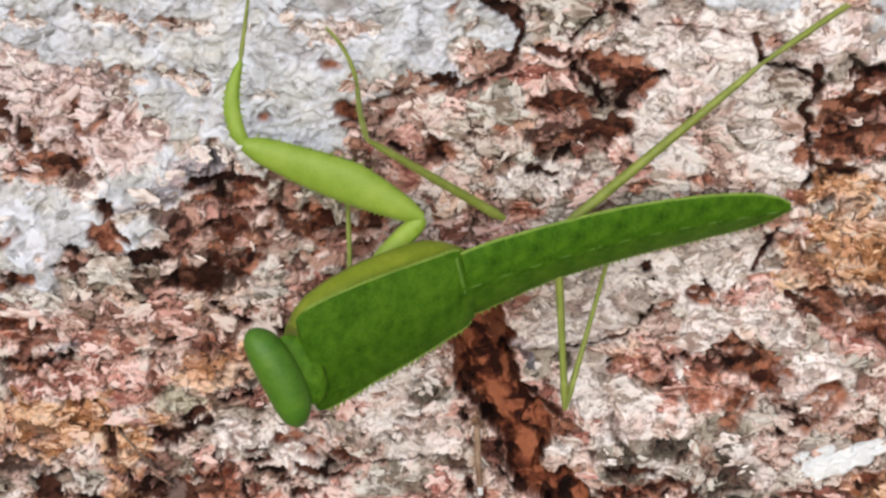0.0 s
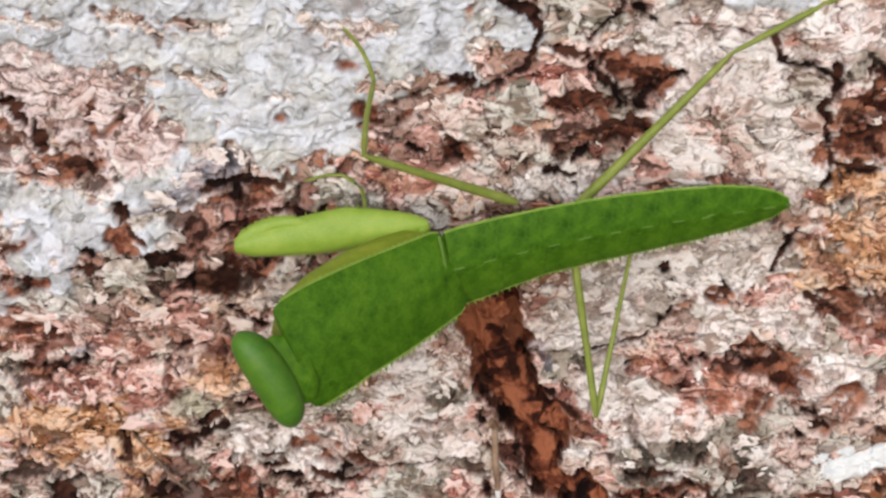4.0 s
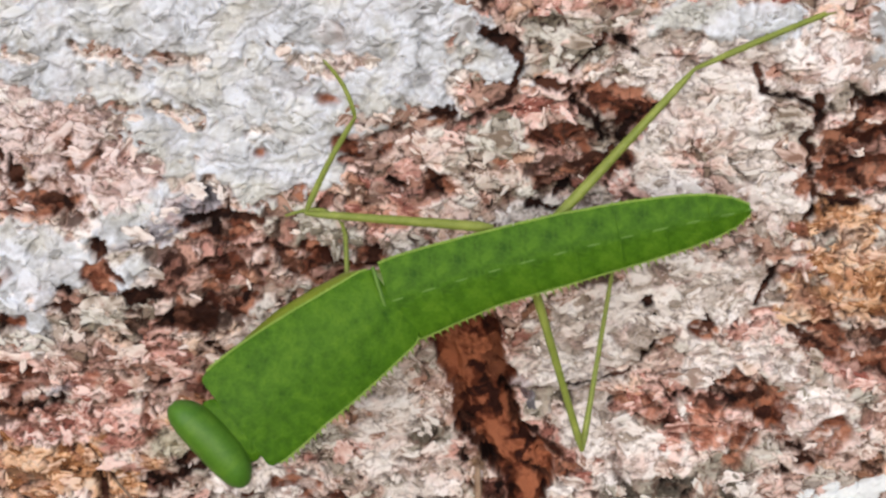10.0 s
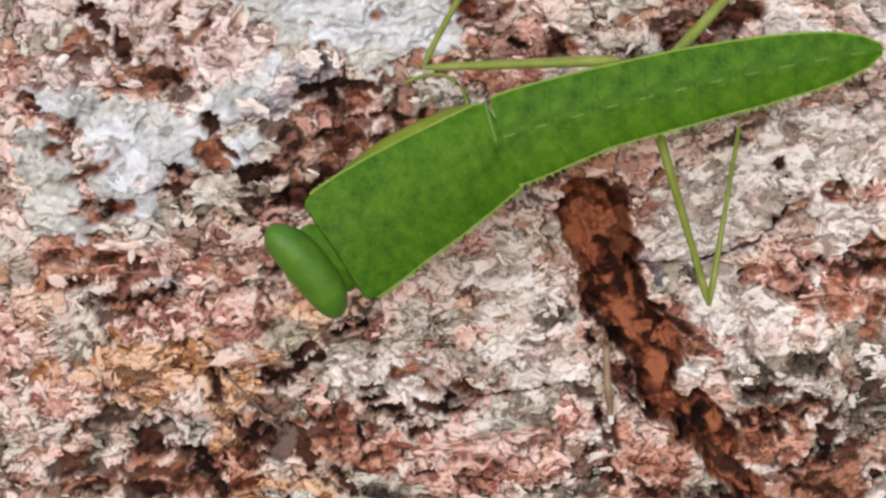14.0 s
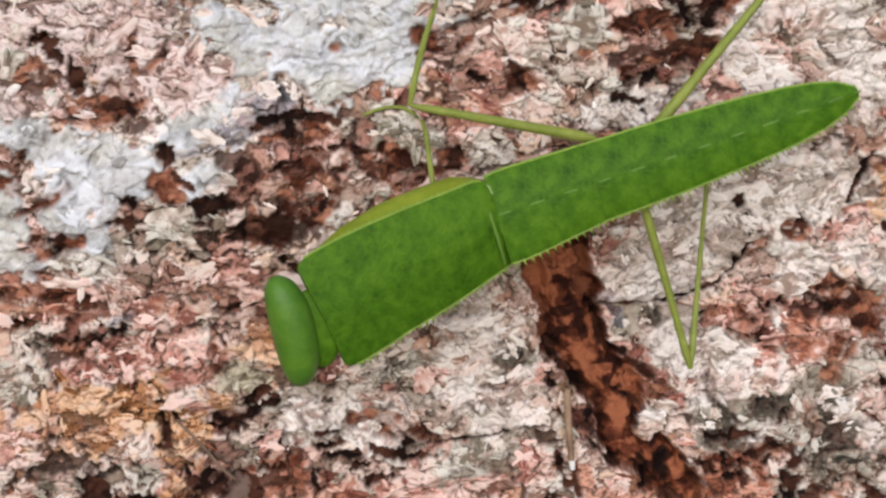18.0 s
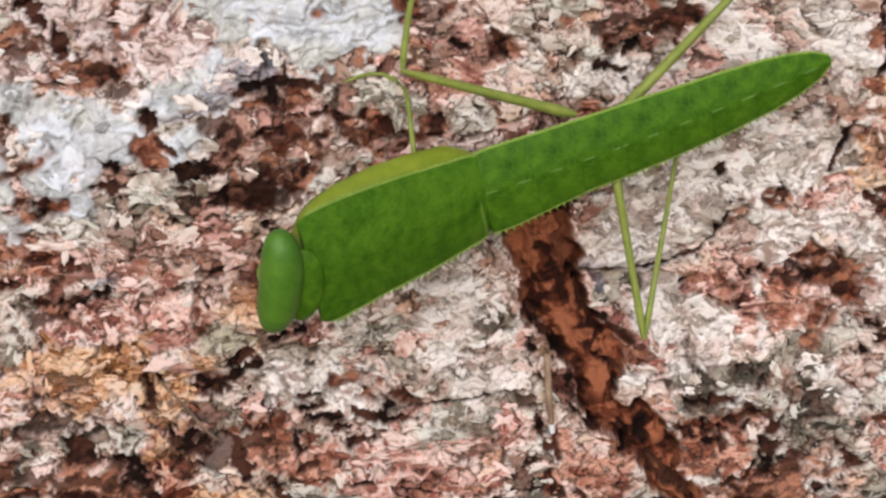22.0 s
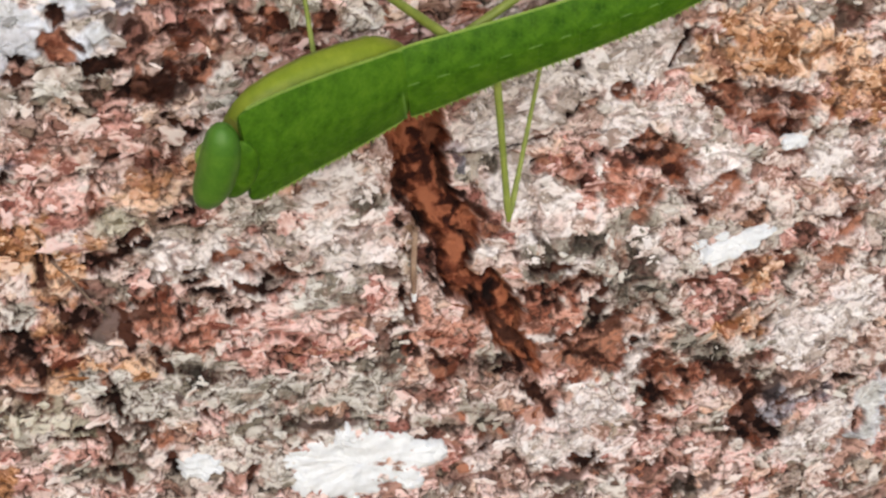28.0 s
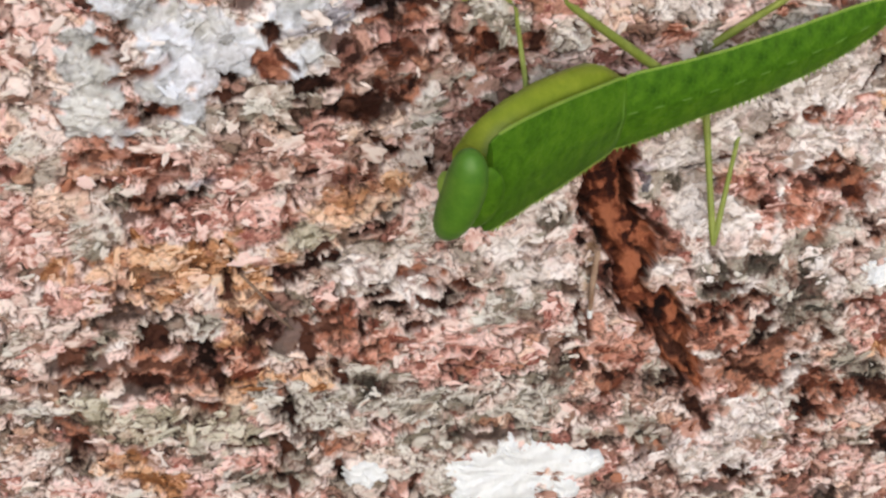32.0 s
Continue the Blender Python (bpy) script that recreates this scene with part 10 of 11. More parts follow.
    walk(rear_femur, [
        (0.0, pose(0.00928, -0.03684, 0.00506, 0.1, 6.5, 94.0)),
        (1.0, pose(0.01005, -0.03769, 0.00519, 0.2, 5.5, 96.0)),
        (2.0, pose(0.00951, -0.03682, 0.00512, 0.1, 6.4, 95.8)),
        (3.0, pose(0.00988, -0.03735, 0.00515, 0.5, 7.9, 97.8)),
        (5.5, pose(0.01039, -0.03700, 0.00516, 1.2, 6.5, 103.9)),
        (6.0, pose(0.01206, -0.03808, 0.00528, 1.6, 5.4, 107.9)),
        (7.0, pose(0.00970, -0.03642, 0.00508, 1.3, -0.3, 105.2)),
        (7.5, pose(0.01204, -0.03813, 0.00534, 1.3, 1.1, 108.2)),
        (8.0, pose(0.01129, -0.03795, 0.00524, 1.4, -0.9, 106.2)),
        (8.5, pose(0.00877, -0.03628, 0.00510, 1.0, -4.4, 105.5)),
        (9.0, pose(0.00912, -0.03637, 0.00509, 0.9, -4.5, 105.3)),
        (10.0, pose(0.01015, -0.03708, 0.00510, 1.3, -4.1, 106.6)),
        (10.5, pose(0.01132, -0.03787, 0.00531, 1.4, -3.7, 108.1)),
        (11.0, pose(0.01044, -0.03723, 0.00517, 1.6, -7.0, 105.9)),
        (12.0, pose(0.00889, -0.03610, 0.00480, 1.9, -7.8, 105.8)),
        (13.0, pose(0.01112, -0.03755, 0.00497, 3.2, -4.0, 107.8)),
        (14.0, pose(0.00946, -0.03640, 0.00465, 4.5, -5.4, 107.2)),
        (14.5, pose(0.01013, -0.03678, 0.00467, 4.4, -4.6, 108.0)),
        (16.5, pose(0.01014, -0.03723, 0.00483, -0.8, -3.6, 107.8)),
        (17.0, pose(0.01024, -0.03738, 0.00488, -1.0, -4.3, 107.1)),
        (18.0, pose(0.01047, -0.03804, 0.00506, -1.6, -0.6, 106.4)),
        (18.5, pose(0.01010, -0.03802, 0.00509, -2.1, -0.0, 104.8)),
        (19.0, pose(0.00957, -0.03750, 0.00500, -2.4, 2.7, 104.1)),
        (20.0, pose(0.00998, -0.03831, 0.00522, -2.5, 0.5, 103.5)),
        (21.0, pose(0.00920, -0.03799, 0.00514, -3.2, 5.9, 99.8)),
        (22.0, pose(0.00898, -0.03816, 0.00511, -3.1, 6.6, 99.6)),
        (23.0, pose(0.00864, -0.03797, 0.00509, -3.5, 8.8, 98.3)),
        (24.0, pose(0.00847, -0.03859, 0.00527, -4.2, 8.4, 98.5)),
        (24.5, pose(0.00822, -0.03810, 0.00607, -6.9, 13.3, 96.5)),
        (25.0, pose(0.00840, -0.03826, 0.00602, -7.1, 12.5, 97.0)),
        (25.5, pose(0.00846, -0.03799, 0.00604, -9.5, 8.2, 99.1)),
        (27.5, pose(0.00876, -0.03811, 0.00513, -9.2, -1.4, 99.8)),
        (28.0, pose(0.00900, -0.03831, 0.00441, -8.4, -0.4, 100.6)),
        (28.5, pose(0.00977, -0.03848, 0.00372, -7.4, 2.0, 101.2)),
        (29.0, pose(0.00987, -0.03862, 0.00364, -7.1, 2.4, 101.7)),
        (30.0, pose(0.01017, -0.03871, 0.00348, -6.7, 5.1, 102.2)),
        (31.0, pose(0.01057, -0.03890, 0.00298, -6.6, 15.2, 97.9)),
        (32.0, pose(0.01109, -0.03922, 0.00279, -6.4, 20.7, 95.8)),
    ])
    walk(rear_tibia, [
        (0.0, pose(0.00928, -0.03684, 0.00506, -2.7, 22.5, 72.6)),
        (1.0, pose(0.01005, -0.03769, 0.00519, -2.2, 21.8, 77.1)),
        (2.0, pose(0.00951, -0.03682, 0.00512, -2.6, 21.9, 74.3)),
        (3.0, pose(0.00988, -0.03735, 0.00515, -2.2, 21.6, 76.2)),
        (5.5, pose(0.01039, -0.03700, 0.00516, -2.0, 21.5, 78.8)),
        (6.0, pose(0.01206, -0.03808, 0.00528, -0.9, 22.2, 87.6)),
        (7.0, pose(0.00970, -0.03642, 0.00508, -2.3, 20.8, 77.0)),
        (7.5, pose(0.01204, -0.03813, 0.00534, -1.3, 21.6, 86.9)),
        (8.0, pose(0.01129, -0.03795, 0.00524, -1.4, 20.6, 83.1)),
        (8.5, pose(0.00877, -0.03628, 0.00510, -3.0, 19.7, 73.2)),
        (9.0, pose(0.00912, -0.03637, 0.00509, -2.9, 20.0, 74.0)),
        (10.0, pose(0.01015, -0.03708, 0.00510, -2.1, 20.2, 79.2)),
        (10.5, pose(0.01132, -0.03787, 0.00531, -1.6, 20.6, 84.7)),
        (11.0, pose(0.01044, -0.03723, 0.00517, -2.0, 20.4, 80.1)),
        (12.0, pose(0.00889, -0.03610, 0.00480, -3.5, 21.7, 73.3)),
        (13.0, pose(0.01112, -0.03755, 0.00497, -1.4, 23.9, 82.7)),
        (14.0, pose(0.00946, -0.03640, 0.00465, -2.4, 24.6, 74.8)),
        (14.5, pose(0.01013, -0.03678, 0.00467, -2.2, 24.4, 76.3)),
        (16.5, pose(0.01014, -0.03723, 0.00483, -6.4, 22.1, 78.0)),
        (17.0, pose(0.01024, -0.03738, 0.00488, -6.4, 22.1, 78.0)),
        (18.0, pose(0.01047, -0.03804, 0.00506, -6.4, 22.2, 79.2)),
        (18.5, pose(0.01010, -0.03802, 0.00509, -6.7, 21.7, 78.3)),
        (19.0, pose(0.00957, -0.03750, 0.00500, -7.3, 21.6, 75.9)),
        (20.0, pose(0.00998, -0.03831, 0.00522, -6.9, 21.6, 77.4)),
        (21.0, pose(0.00920, -0.03799, 0.00514, -7.3, 21.2, 75.5)),
        (22.0, pose(0.00898, -0.03816, 0.00511, -7.2, 21.2, 75.2)),
        (23.0, pose(0.00864, -0.03797, 0.00509, -7.3, 20.0, 72.8)),
        (24.0, pose(0.00847, -0.03859, 0.00527, -9.3, 22.1, 72.6)),
        (24.5, pose(0.00822, -0.03810, 0.00607, -14.8, 26.9, 70.1)),
        (25.0, pose(0.00840, -0.03826, 0.00602, -15.4, 27.4, 69.9)),
        (25.5, pose(0.00846, -0.03799, 0.00604, -16.6, 24.7, 71.8)),
        (27.5, pose(0.00876, -0.03811, 0.00513, -10.4, 14.6, 77.3)),
        (28.0, pose(0.00900, -0.03831, 0.00441, -9.8, 15.4, 77.0)),
        (28.5, pose(0.00977, -0.03848, 0.00372, -9.1, 16.4, 78.2)),
        (29.0, pose(0.00987, -0.03862, 0.00364, -8.8, 16.3, 77.9)),
        (30.0, pose(0.01017, -0.03871, 0.00348, -8.4, 17.2, 78.6)),
        (31.0, pose(0.01057, -0.03890, 0.00298, -8.4, 22.2, 74.9)),
        (32.0, pose(0.01109, -0.03922, 0.00279, -8.1, 24.5, 73.2)),
    ])
    walk(fore_coxa, [
        (0.0, pose(0.00011, -0.02371, 0.00503, 5.1, -3.0, -131.6)),
        (0.5, pose(-0.00004, -0.02373, 0.00509, 5.1, -3.0, -130.9)),
        (0.8, pose(0.00018, -0.02417, 0.00512, 5.1, -2.3, -130.6)),
        (1.0, pose(0.00043, -0.02493, 0.00521, 5.3, -0.8, -133.0)),
        (2.0, pose(0.00028, -0.02412, 0.00517, 5.8, 1.2, -140.4)),
        (2.5, pose(0.00007, -0.02506, 0.00523, 6.2, 2.2, -146.4)),
        (3.0, pose(-0.00008, -0.02448, 0.00516, 5.5, 0.1, -135.9)),
        (3.5, pose(-0.00059, -0.02400, 0.00515, 5.7, 0.4, -138.1)),
        (5.5, pose(-0.00077, -0.02504, 0.00525, 48.9, 1.9, -148.9)),
        (6.0, pose(-0.00000, -0.02711, 0.00548, 36.9, -0.6, -132.8)),
        (7.0, pose(-0.00275, -0.02367, 0.00517, 50.1, -29.0, -136.2)),
        (7.5, pose(-0.00040, -0.02751, 0.00506, 58.1, -26.2, -123.1)),
        (8.0, pose(-0.00099, -0.02678, 0.00527, 55.8, -26.1, -127.0)),
        (8.5, pose(-0.00376, -0.02315, 0.00520, 57.4, -24.7, -136.4)),
        (9.0, pose(-0.00205, -0.02443, 0.00440, 70.4, -29.6, -155.7)),
        (10.0, pose(-0.00116, -0.02573, 0.00442, 69.8, -28.3, -151.7)),
        (10.5, pose(0.00009, -0.02745, 0.00467, 69.3, -28.0, -143.9)),
        (11.0, pose(-0.00077, -0.02596, 0.00494, 67.4, -27.2, -149.0)),
        (12.0, pose(-0.00275, -0.02374, 0.00440, 66.2, -28.3, -154.7)),
        (13.0, pose(-0.00064, -0.02673, 0.00435, 64.5, -30.0, -146.5)),
        (14.0, pose(-0.00238, -0.02461, 0.00379, 64.2, -27.4, -156.8)),
        (14.5, pose(-0.00185, -0.02555, 0.00362, 67.1, -30.1, -155.0)),
        (16.5, pose(-0.00122, -0.02613, 0.00334, 56.6, -23.7, -157.4)),
        (17.0, pose(-0.00114, -0.02614, 0.00361, 55.0, -23.5, -157.3)),
        (18.0, pose(-0.00053, -0.02728, 0.00355, 52.7, -24.4, -158.3)),
        (18.5, pose(-0.00063, -0.02737, 0.00323, 56.6, -29.0, -163.3)),
        (19.0, pose(-0.00063, -0.02660, 0.00291, 53.4, -27.8, -165.8)),
        (20.0, pose(-0.00019, -0.02818, 0.00350, 60.2, -28.8, -161.2)),
        (21.0, pose(-0.00038, -0.02723, 0.00301, 55.2, -30.4, -163.6)),
        (22.0, pose(-0.00048, -0.02770, 0.00288, 52.8, -33.9, -163.7)),
        (23.0, pose(-0.00012, -0.02710, 0.00294, 48.0, -32.4, -163.5)),
        (24.0, pose(-0.00002, -0.02829, 0.00307, 47.6, -29.7, -160.1)),
        (24.5, pose(0.00001, -0.02854, 0.00232, 49.7, -31.4, -161.7)),
        (25.0, pose(0.00011, -0.02856, 0.00210, 52.5, -31.6, -161.8)),
        (25.5, pose(0.00054, -0.02816, 0.00264, 47.7, -26.9, -159.9)),
        (27.5, pose(0.00111, -0.02677, 0.00374, 47.2, -24.3, -158.6)),
        (28.0, pose(0.00123, -0.02681, 0.00302, 50.4, -26.6, -162.8)),
        (28.5, pose(0.00112, -0.02705, 0.00243, 56.0, -32.1, -167.1)),
        (29.0, pose(0.00107, -0.02684, 0.00252, 52.8, -33.1, -165.8)),
        (30.0, pose(0.00098, -0.02777, 0.00246, 53.9, -34.2, -169.2)),
        (31.0, pose(0.00078, -0.02755, 0.00296, 51.0, -35.9, -169.5)),
        (32.0, pose(0.00115, -0.02707, 0.00299, 56.1, -36.0, -169.0)),
    ])
    walk(fore_femur, [
        (0.0, pose(0.00011, -0.02371, 0.00503, 6.5, -0.7, 156.6)),
        (0.5, pose(-0.00004, -0.02373, 0.00509, 6.7, -0.7, 157.6)),
        (0.8, pose(0.00018, -0.02417, 0.00512, 6.9, -1.6, 166.3)),
        (1.0, pose(0.00043, -0.02493, 0.00521, 7.1, -2.4, 172.9)),
        (2.0, pose(0.00028, -0.02412, 0.00517, 7.0, -2.6, 176.0)),
        (2.5, pose(0.00007, -0.02506, 0.00523, 7.1, -3.9, -176.2)),
        (3.0, pose(-0.00008, -0.02448, 0.00516, 7.2, -3.8, -177.1)),
        (3.5, pose(-0.00059, -0.02400, 0.00515, 7.1, -3.9, -175.3)),
        (5.5, pose(-0.00077, -0.02504, 0.00525, 51.3, -2.0, -159.7)),
        (6.0, pose(-0.00000, -0.02711, 0.00548, 45.5, -3.4, -147.7)),
        (7.0, pose(-0.00275, -0.02367, 0.00517, 63.8, -26.7, -164.1)),
        (7.5, pose(-0.00040, -0.02751, 0.00506, 69.3, -21.0, -149.5)),
        (8.0, pose(-0.00099, -0.02678, 0.00527, 67.3, -21.7, -153.6)),
        (8.5, pose(-0.00376, -0.02315, 0.00520, 68.0, -19.8, -162.7)),
        (9.0, pose(-0.00205, -0.02443, 0.00440, 69.2, -20.6, -155.1)),
        (10.0, pose(-0.00116, -0.02573, 0.00442, 68.7, -19.3, -151.2)),
        (10.5, pose(0.00009, -0.02745, 0.00467, 68.3, -18.9, -143.5)),
        (11.0, pose(-0.00077, -0.02596, 0.00494, 66.5, -18.1, -148.9)),
        (12.0, pose(-0.00275, -0.02374, 0.00440, 65.4, -19.3, -154.8)),
        (13.0, pose(-0.00064, -0.02673, 0.00435, 63.8, -21.1, -146.9)),
        (14.0, pose(-0.00238, -0.02461, 0.00379, 63.5, -18.4, -157.2)),
        (14.5, pose(-0.00185, -0.02555, 0.00362, 66.3, -21.1, -154.9)),
        (16.5, pose(-0.00122, -0.02613, 0.00334, 56.3, -14.8, -159.0)),
        (17.0, pose(-0.00114, -0.02614, 0.00361, 54.8, -14.6, -159.2)),
        (18.0, pose(-0.00053, -0.02728, 0.00355, 52.7, -15.6, -160.5)),
        (18.5, pose(-0.00063, -0.02737, 0.00323, 56.4, -20.0, -165.0)),
        (19.0, pose(-0.00063, -0.02660, 0.00291, 53.4, -18.9, -168.0)),
        (20.0, pose(-0.00019, -0.02818, 0.00350, 60.6, -20.1, -164.0)),
        (21.0, pose(-0.00038, -0.02723, 0.00301, 56.0, -22.0, -167.2)),
        (22.0, pose(-0.00048, -0.02770, 0.00288, 52.7, -24.9, -164.7)),
        (23.0, pose(-0.00012, -0.02710, 0.00294, 48.3, -23.5, -165.2)),
        (24.0, pose(-0.00002, -0.02829, 0.00307, 47.8, -20.8, -161.9)),
        (24.5, pose(0.00001, -0.02854, 0.00232, 49.9, -22.4, -163.2)),
        (25.0, pose(0.00011, -0.02856, 0.00210, 52.4, -22.6, -162.8)),
        (25.5, pose(0.00054, -0.02816, 0.00264, 47.7, -18.0, -161.6)),
        (27.5, pose(0.00111, -0.02677, 0.00374, 47.2, -15.5, -160.5)),
        (28.0, pose(0.00123, -0.02681, 0.00302, 50.2, -17.7, -164.2)),
        (28.5, pose(0.00112, -0.02705, 0.00243, 55.7, -23.1, -167.4)),
        (29.0, pose(0.00107, -0.02684, 0.00252, 52.7, -24.1, -166.7)),
        (30.0, pose(0.00098, -0.02777, 0.00246, 53.7, -25.3, -170.0)),
        (31.0, pose(0.00078, -0.02755, 0.00296, 51.0, -27.0, -170.7)),
        (32.0, pose(0.00115, -0.02707, 0.00299, 55.7, -27.0, -169.4)),
    ])
    walk(fore_tibia, [
        (0.0, pose(-0.01063, -0.01906, 0.00518, -0.3, 11.6, 90.7)),
        (0.5, pose(-0.01085, -0.01926, 0.00523, 0.1, 11.7, 94.5)),
        (0.8, pose(-0.01119, -0.02138, 0.00546, -1.7, 11.6, 80.2)),
        (1.0, pose(-0.01117, -0.02349, 0.00569, -5.3, 9.9, 47.2)),
        (2.0, pose(-0.01137, -0.02330, 0.00571, -5.7, 9.9, 41.8)),
        (2.5, pose(-0.01158, -0.02584, 0.00603, -7.0, 4.7, 10.9)),
        (3.0, pose(-0.01174, -0.02507, 0.00594, -7.2, 4.7, 9.9)),
        (3.5, pose(-0.01222, -0.02494, 0.00595, -7.0, 4.7, 11.6)),
        (5.5, pose(-0.01174, -0.02910, 0.00567, -47.8, 6.9, 24.3)),
        (6.0, pose(-0.00988, -0.03335, 0.00617, -41.2, 7.5, 36.4)),
        (7.0, pose(-0.01281, -0.02653, 0.01042, -63.0, 33.0, 19.5)),
        (7.5, pose(-0.00982, -0.03305, 0.00924, -69.0, 27.5, 33.3)),
        (8.0, pose(-0.01072, -0.03161, 0.00960, -66.9, 28.2, 29.4)),
        (8.5, pose(-0.01427, -0.02642, 0.00917, -67.8, 26.3, 20.2)),
        (9.0, pose(-0.01199, -0.02905, 0.00850, -68.6, 27.0, 27.7)),
        (10.0, pose(-0.01084, -0.03105, 0.00828, -68.1, 25.7, 31.6)),
        (10.5, pose(-0.00879, -0.03404, 0.00847, -67.7, 25.5, 39.4)),
        (11.0, pose(-0.01028, -0.03171, 0.00858, -65.9, 24.6, 34.3)),
        (12.0, pose(-0.01274, -0.02844, 0.00827, -64.6, 25.6, 28.4)),
        (13.0, pose(-0.00978, -0.03271, 0.00855, -62.9, 27.3, 36.6)),
        (14.0, pose(-0.01262, -0.02890, 0.00749, -62.8, 24.7, 26.2)),
        (14.5, pose(-0.01173, -0.03019, 0.00782, -65.4, 27.4, 28.3)),
        (16.5, pose(-0.01178, -0.03018, 0.00633, -55.5, 20.6, 25.2)),
        (17.0, pose(-0.01172, -0.03015, 0.00656, -54.0, 20.4, 25.0)),
        (18.0, pose(-0.01115, -0.03104, 0.00669, -51.7, 21.2, 24.0)),
        (18.5, pose(-0.01125, -0.03022, 0.00723, -55.2, 25.8, 19.4)),
        (19.0, pose(-0.01145, -0.02890, 0.00672, -52.2, 24.5, 16.6)),
        (20.0, pose(-0.01075, -0.03121, 0.00753, -59.6, 26.2, 19.9)),
        (21.0, pose(-0.01096, -0.02962, 0.00739, -54.7, 27.8, 17.2)),
        (22.0, pose(-0.01071, -0.03050, 0.00780, -50.6, 30.5, 20.2)),
        (23.0, pose(-0.01050, -0.02982, 0.00761, -46.2, 28.7, 20.1)),
        (24.0, pose(-0.01040, -0.03170, 0.00723, -46.0, 26.0, 23.4)),
        (24.5, pose(-0.01034, -0.03166, 0.00679, -47.9, 27.7, 21.9)),
        (25.0, pose(-0.01021, -0.03176, 0.00660, -50.6, 28.1, 22.0)),
        (25.5, pose(-0.01001, -0.03166, 0.00626, -46.2, 23.2, 23.6)),
        (27.5, pose(-0.00951, -0.03054, 0.00688, -45.9, 20.6, 24.7)),
        (28.0, pose(-0.00949, -0.02985, 0.00657, -48.8, 23.0, 20.7)),
        (28.5, pose(-0.00938, -0.02939, 0.00702, -53.9, 28.9, 17.1)),
        (29.0, pose(-0.00933, -0.02929, 0.00729, -50.7, 29.6, 18.2)),
        (30.0, pose(-0.00945, -0.02961, 0.00745, -51.7, 30.9, 14.9)),
        (31.0, pose(-0.00951, -0.02924, 0.00826, -48.7, 32.3, 14.5)),
        (32.0, pose(-0.00909, -0.02898, 0.00830, -53.6, 32.8, 15.3)),
    ])
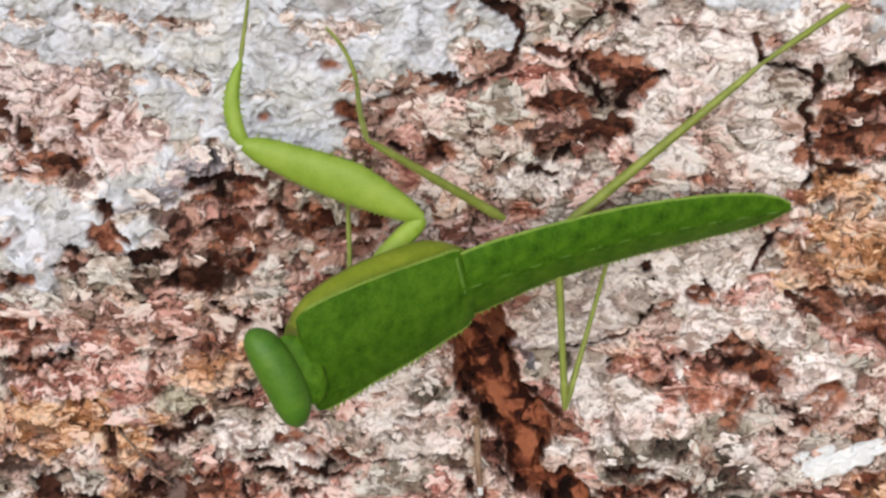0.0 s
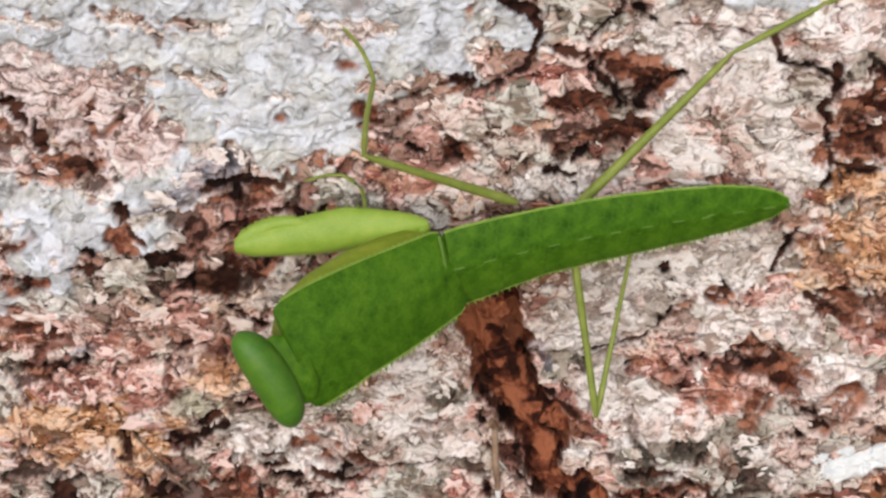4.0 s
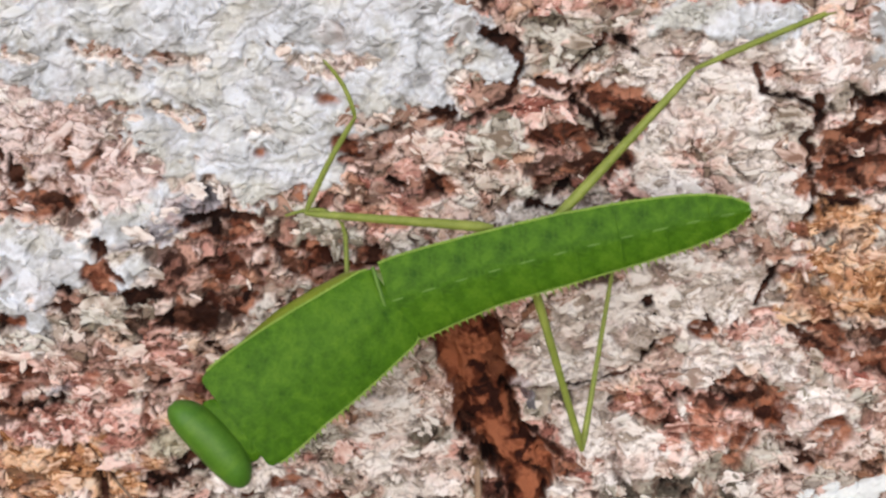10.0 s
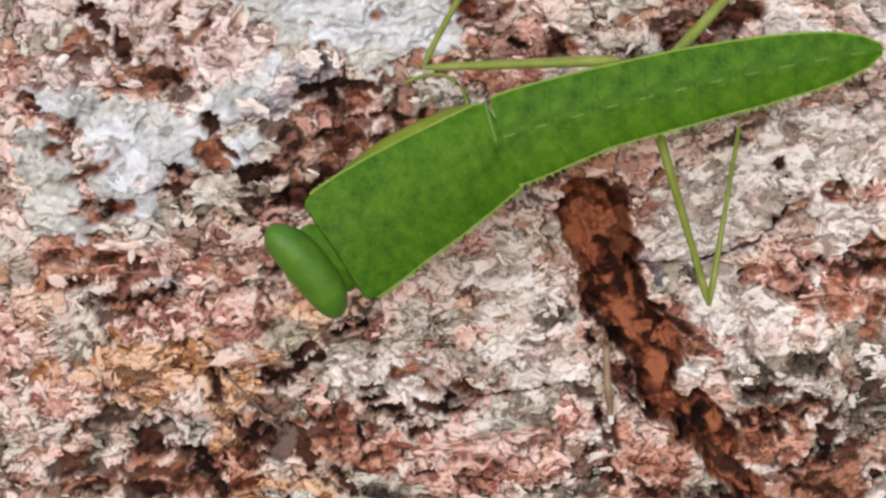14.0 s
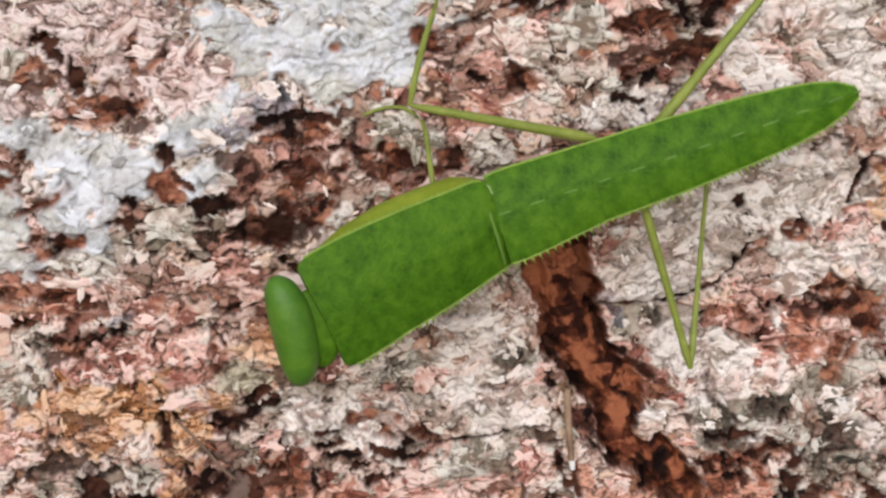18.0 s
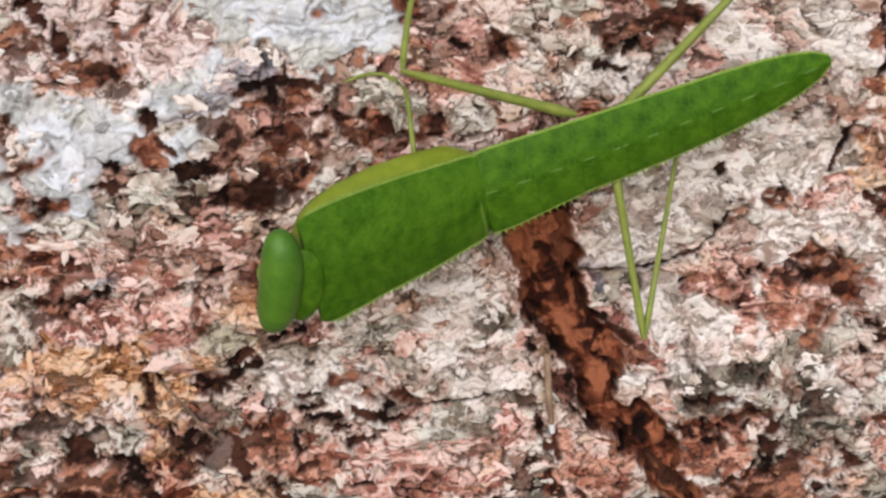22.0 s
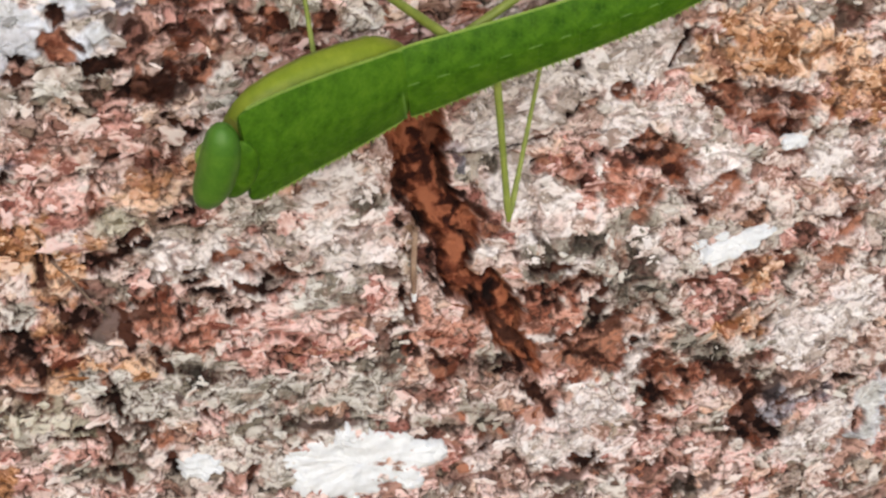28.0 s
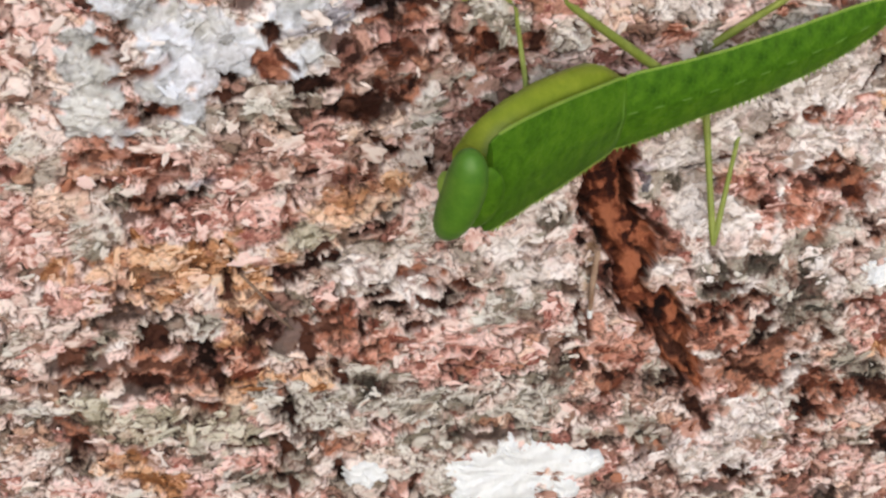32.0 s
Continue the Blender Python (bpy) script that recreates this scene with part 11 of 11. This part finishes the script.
    walk(fore_tarsus, [
        (0.0, pose(-0.01069, -0.01417, 0.00417, -1.4, 30.7, 83.1)),
        (0.5, pose(-0.01123, -0.01438, 0.00422, -1.5, 31.6, 82.3)),
        (0.8, pose(-0.01036, -0.01656, 0.00446, -7.3, 27.1, 27.3)),
        (1.0, pose(-0.00783, -0.01988, 0.00484, -6.8, 16.6, -23.8)),
        (2.0, pose(-0.00771, -0.02002, 0.00485, -5.7, 16.2, -36.5)),
        (2.5, pose(-0.00669, -0.02490, 0.00562, -7.1, 3.2, -1.4)),
        (3.0, pose(-0.00683, -0.02421, 0.00553, -7.2, 3.2, -2.4)),
        (3.5, pose(-0.00734, -0.02394, 0.00553, -7.0, 3.2, -0.7)),
        (5.5, pose(-0.00721, -0.02706, 0.00506, -53.7, -1.8, 17.3)),
        (6.0, pose(-0.00589, -0.03041, 0.00552, -48.6, 0.2, 29.1)),
        (7.0, pose(-0.00884, -0.02513, 0.00770, -64.1, 21.9, 13.4)),
        (7.5, pose(-0.00611, -0.03062, 0.00694, -69.1, 16.0, 28.5)),
        (8.0, pose(-0.00689, -0.02944, 0.00724, -67.2, 16.9, 24.2)),
        (8.5, pose(-0.01005, -0.02487, 0.00696, -67.8, 14.9, 15.3)),
        (9.0, pose(-0.00804, -0.02698, 0.00623, -69.5, 15.5, 22.9)),
        (10.0, pose(-0.00701, -0.02868, 0.00611, -68.9, 14.3, 26.7)),
        (10.5, pose(-0.00531, -0.03117, 0.00632, -68.5, 14.0, 34.5)),
        (11.0, pose(-0.00652, -0.02915, 0.00650, -66.7, 13.3, 29.0)),
        (12.0, pose(-0.00878, -0.02630, 0.00610, -65.6, 14.5, 22.9)),
        (13.0, pose(-0.00622, -0.03005, 0.00626, -64.2, 16.2, 30.7)),
        (14.0, pose(-0.00855, -0.02690, 0.00540, -63.8, 13.6, 20.4)),
        (14.5, pose(-0.00782, -0.02808, 0.00552, -66.6, 16.2, 22.9)),
        (16.5, pose(-0.00754, -0.02819, 0.00458, -56.6, 10.3, 18.0)),
        (17.0, pose(-0.00747, -0.02817, 0.00482, -55.1, 10.3, 17.6)),
        (18.0, pose(-0.00689, -0.02914, 0.00489, -53.1, 11.3, 16.2)),
        (18.5, pose(-0.00700, -0.02872, 0.00505, -57.0, 15.5, 12.0)),
        (19.0, pose(-0.00709, -0.02760, 0.00464, -54.0, 14.6, 8.7)),
        (20.0, pose(-0.00653, -0.02968, 0.00533, -61.0, 15.5, 13.3)),
        (21.0, pose(-0.00674, -0.02831, 0.00506, -56.6, 17.5, 9.6)),
        (22.0, pose(-0.00666, -0.02901, 0.00526, -53.8, 20.7, 11.8)),
        (23.0, pose(-0.00638, -0.02832, 0.00521, -49.5, 19.5, 11.0)),
        (24.0, pose(-0.00628, -0.02991, 0.00504, -48.9, 16.8, 14.5)),
        (24.5, pose(-0.00623, -0.03000, 0.00446, -51.0, 18.3, 13.2)),
        (25.0, pose(-0.00613, -0.03010, 0.00424, -53.4, 18.3, 13.7)),
        (25.5, pose(-0.00580, -0.02983, 0.00429, -48.6, 14.1, 14.7)),
        (27.5, pose(-0.00526, -0.02859, 0.00512, -48.0, 11.5, 15.9)),
        (28.0, pose(-0.00519, -0.02823, 0.00461, -51.0, 13.5, 12.3)),
        (28.5, pose(-0.00520, -0.02811, 0.00461, -56.6, 18.6, 9.4)),
        (29.0, pose(-0.00520, -0.02793, 0.00482, -53.8, 19.9, 9.8)),
        (30.0, pose(-0.00529, -0.02851, 0.00489, -54.8, 20.8, 6.6)),
        (31.0, pose(-0.00542, -0.02818, 0.00559, -52.4, 22.7, 5.7)),
        (32.0, pose(-0.00503, -0.02788, 0.00560, -57.0, 22.6, 7.4)),
    ])
    walk(far_femur, [
        (0.0, pose(-0.00456, -0.02982, 0.00376, -7.4, -17.0, 20.0)),
        (1.0, pose(-0.00454, -0.02982, 0.00376, -7.5, -20.1, 17.7)),
        (2.0, pose(-0.00456, -0.02981, 0.00380, -6.7, -16.3, 30.9)),
        (3.0, pose(-0.00454, -0.02981, 0.00378, -6.9, -19.4, 32.3)),
        (5.5, pose(-0.00456, -0.02980, 0.00381, -6.6, -19.5, 38.2)),
        (6.0, pose(-0.00454, -0.02983, 0.00376, -7.7, -20.9, 6.5)),
        (7.0, pose(-0.00456, -0.02981, 0.00378, -4.3, -23.7, 63.6)),
        (7.5, pose(-0.00458, -0.02983, 0.00375, -7.7, -23.7, 8.0)),
        (8.0, pose(-0.00456, -0.02982, 0.00381, -7.7, -27.4, 17.6)),
        (8.5, pose(-0.00457, -0.02983, 0.00378, -2.9, -24.1, 76.9)),
        (9.0, pose(-0.00458, -0.02983, 0.00376, -3.6, -25.3, 71.8)),
        (10.0, pose(-0.00453, -0.02985, 0.00372, -5.8, -30.1, 53.6)),
        (10.5, pose(-0.00453, -0.02979, 0.00374, -8.5, -32.5, 19.2)),
        (11.0, pose(-0.00453, -0.02977, 0.00371, -7.6, -35.2, 45.1)),
        (12.0, pose(-0.00453, -0.02973, 0.00327, -2.7, -27.9, 81.5)),
        (13.0, pose(-0.00435, -0.02961, 0.00317, -12.5, -39.4, 32.8)),
        (14.0, pose(-0.00423, -0.02952, 0.00306, -2.0, -29.4, 79.2)),
        (14.5, pose(-0.00423, -0.02955, 0.00302, -5.9, -33.1, 65.9)),
        (16.5, pose(-0.00462, -0.02947, 0.00199, -14.5, -40.7, 46.1)),
        (17.0, pose(-0.00462, -0.02948, 0.00200, -15.1, -42.5, 44.6)),
        (18.0, pose(-0.00467, -0.02953, 0.00206, -14.3, -41.9, 22.1)),
        (18.5, pose(-0.00471, -0.02956, 0.00211, -13.8, -39.4, 24.2)),
        (19.0, pose(-0.00472, -0.02954, 0.00208, -13.1, -33.1, 35.7)),
        (20.0, pose(-0.00474, -0.02955, 0.00220, -12.0, -38.8, 6.3)),
        (21.0, pose(-0.00475, -0.02957, 0.00223, -12.4, -32.7, 22.4)),
        (22.0, pose(-0.00475, -0.02957, 0.00224, -11.8, -32.7, 15.2)),
        (23.0, pose(-0.00475, -0.02958, 0.00237, -11.0, -28.0, 21.8)),
        (24.0, pose(-0.00483, -0.02947, 0.00172, -13.2, -36.2, 0.5)),
        (24.5, pose(-0.00510, -0.02917, 0.00068, -18.3, -37.2, -6.2)),
        (25.0, pose(-0.00512, -0.02923, 0.00033, -19.2, -37.9, -5.3)),
        (25.5, pose(-0.00544, -0.02952, 0.00035, -16.9, -36.5, 2.2)),
        (27.5, pose(-0.00560, -0.03049, 0.00203, -6.5, -25.9, 24.2)),
        (28.0, pose(-0.00524, -0.03076, 0.00143, -7.0, -23.0, 26.8)),
        (28.5, pose(-0.00478, -0.03104, 0.00082, -7.2, -19.5, 27.3)),
        (29.0, pose(-0.00470, -0.03107, 0.00081, -7.1, -18.8, 28.2)),
        (30.0, pose(-0.00453, -0.03119, 0.00074, -6.1, -17.8, 20.5)),
        (31.0, pose(-0.00419, -0.03150, 0.00033, -5.9, -12.1, 17.5)),
        (32.0, pose(-0.00397, -0.03160, 0.00021, -5.7, -4.3, 16.8)),
    ])


motions()
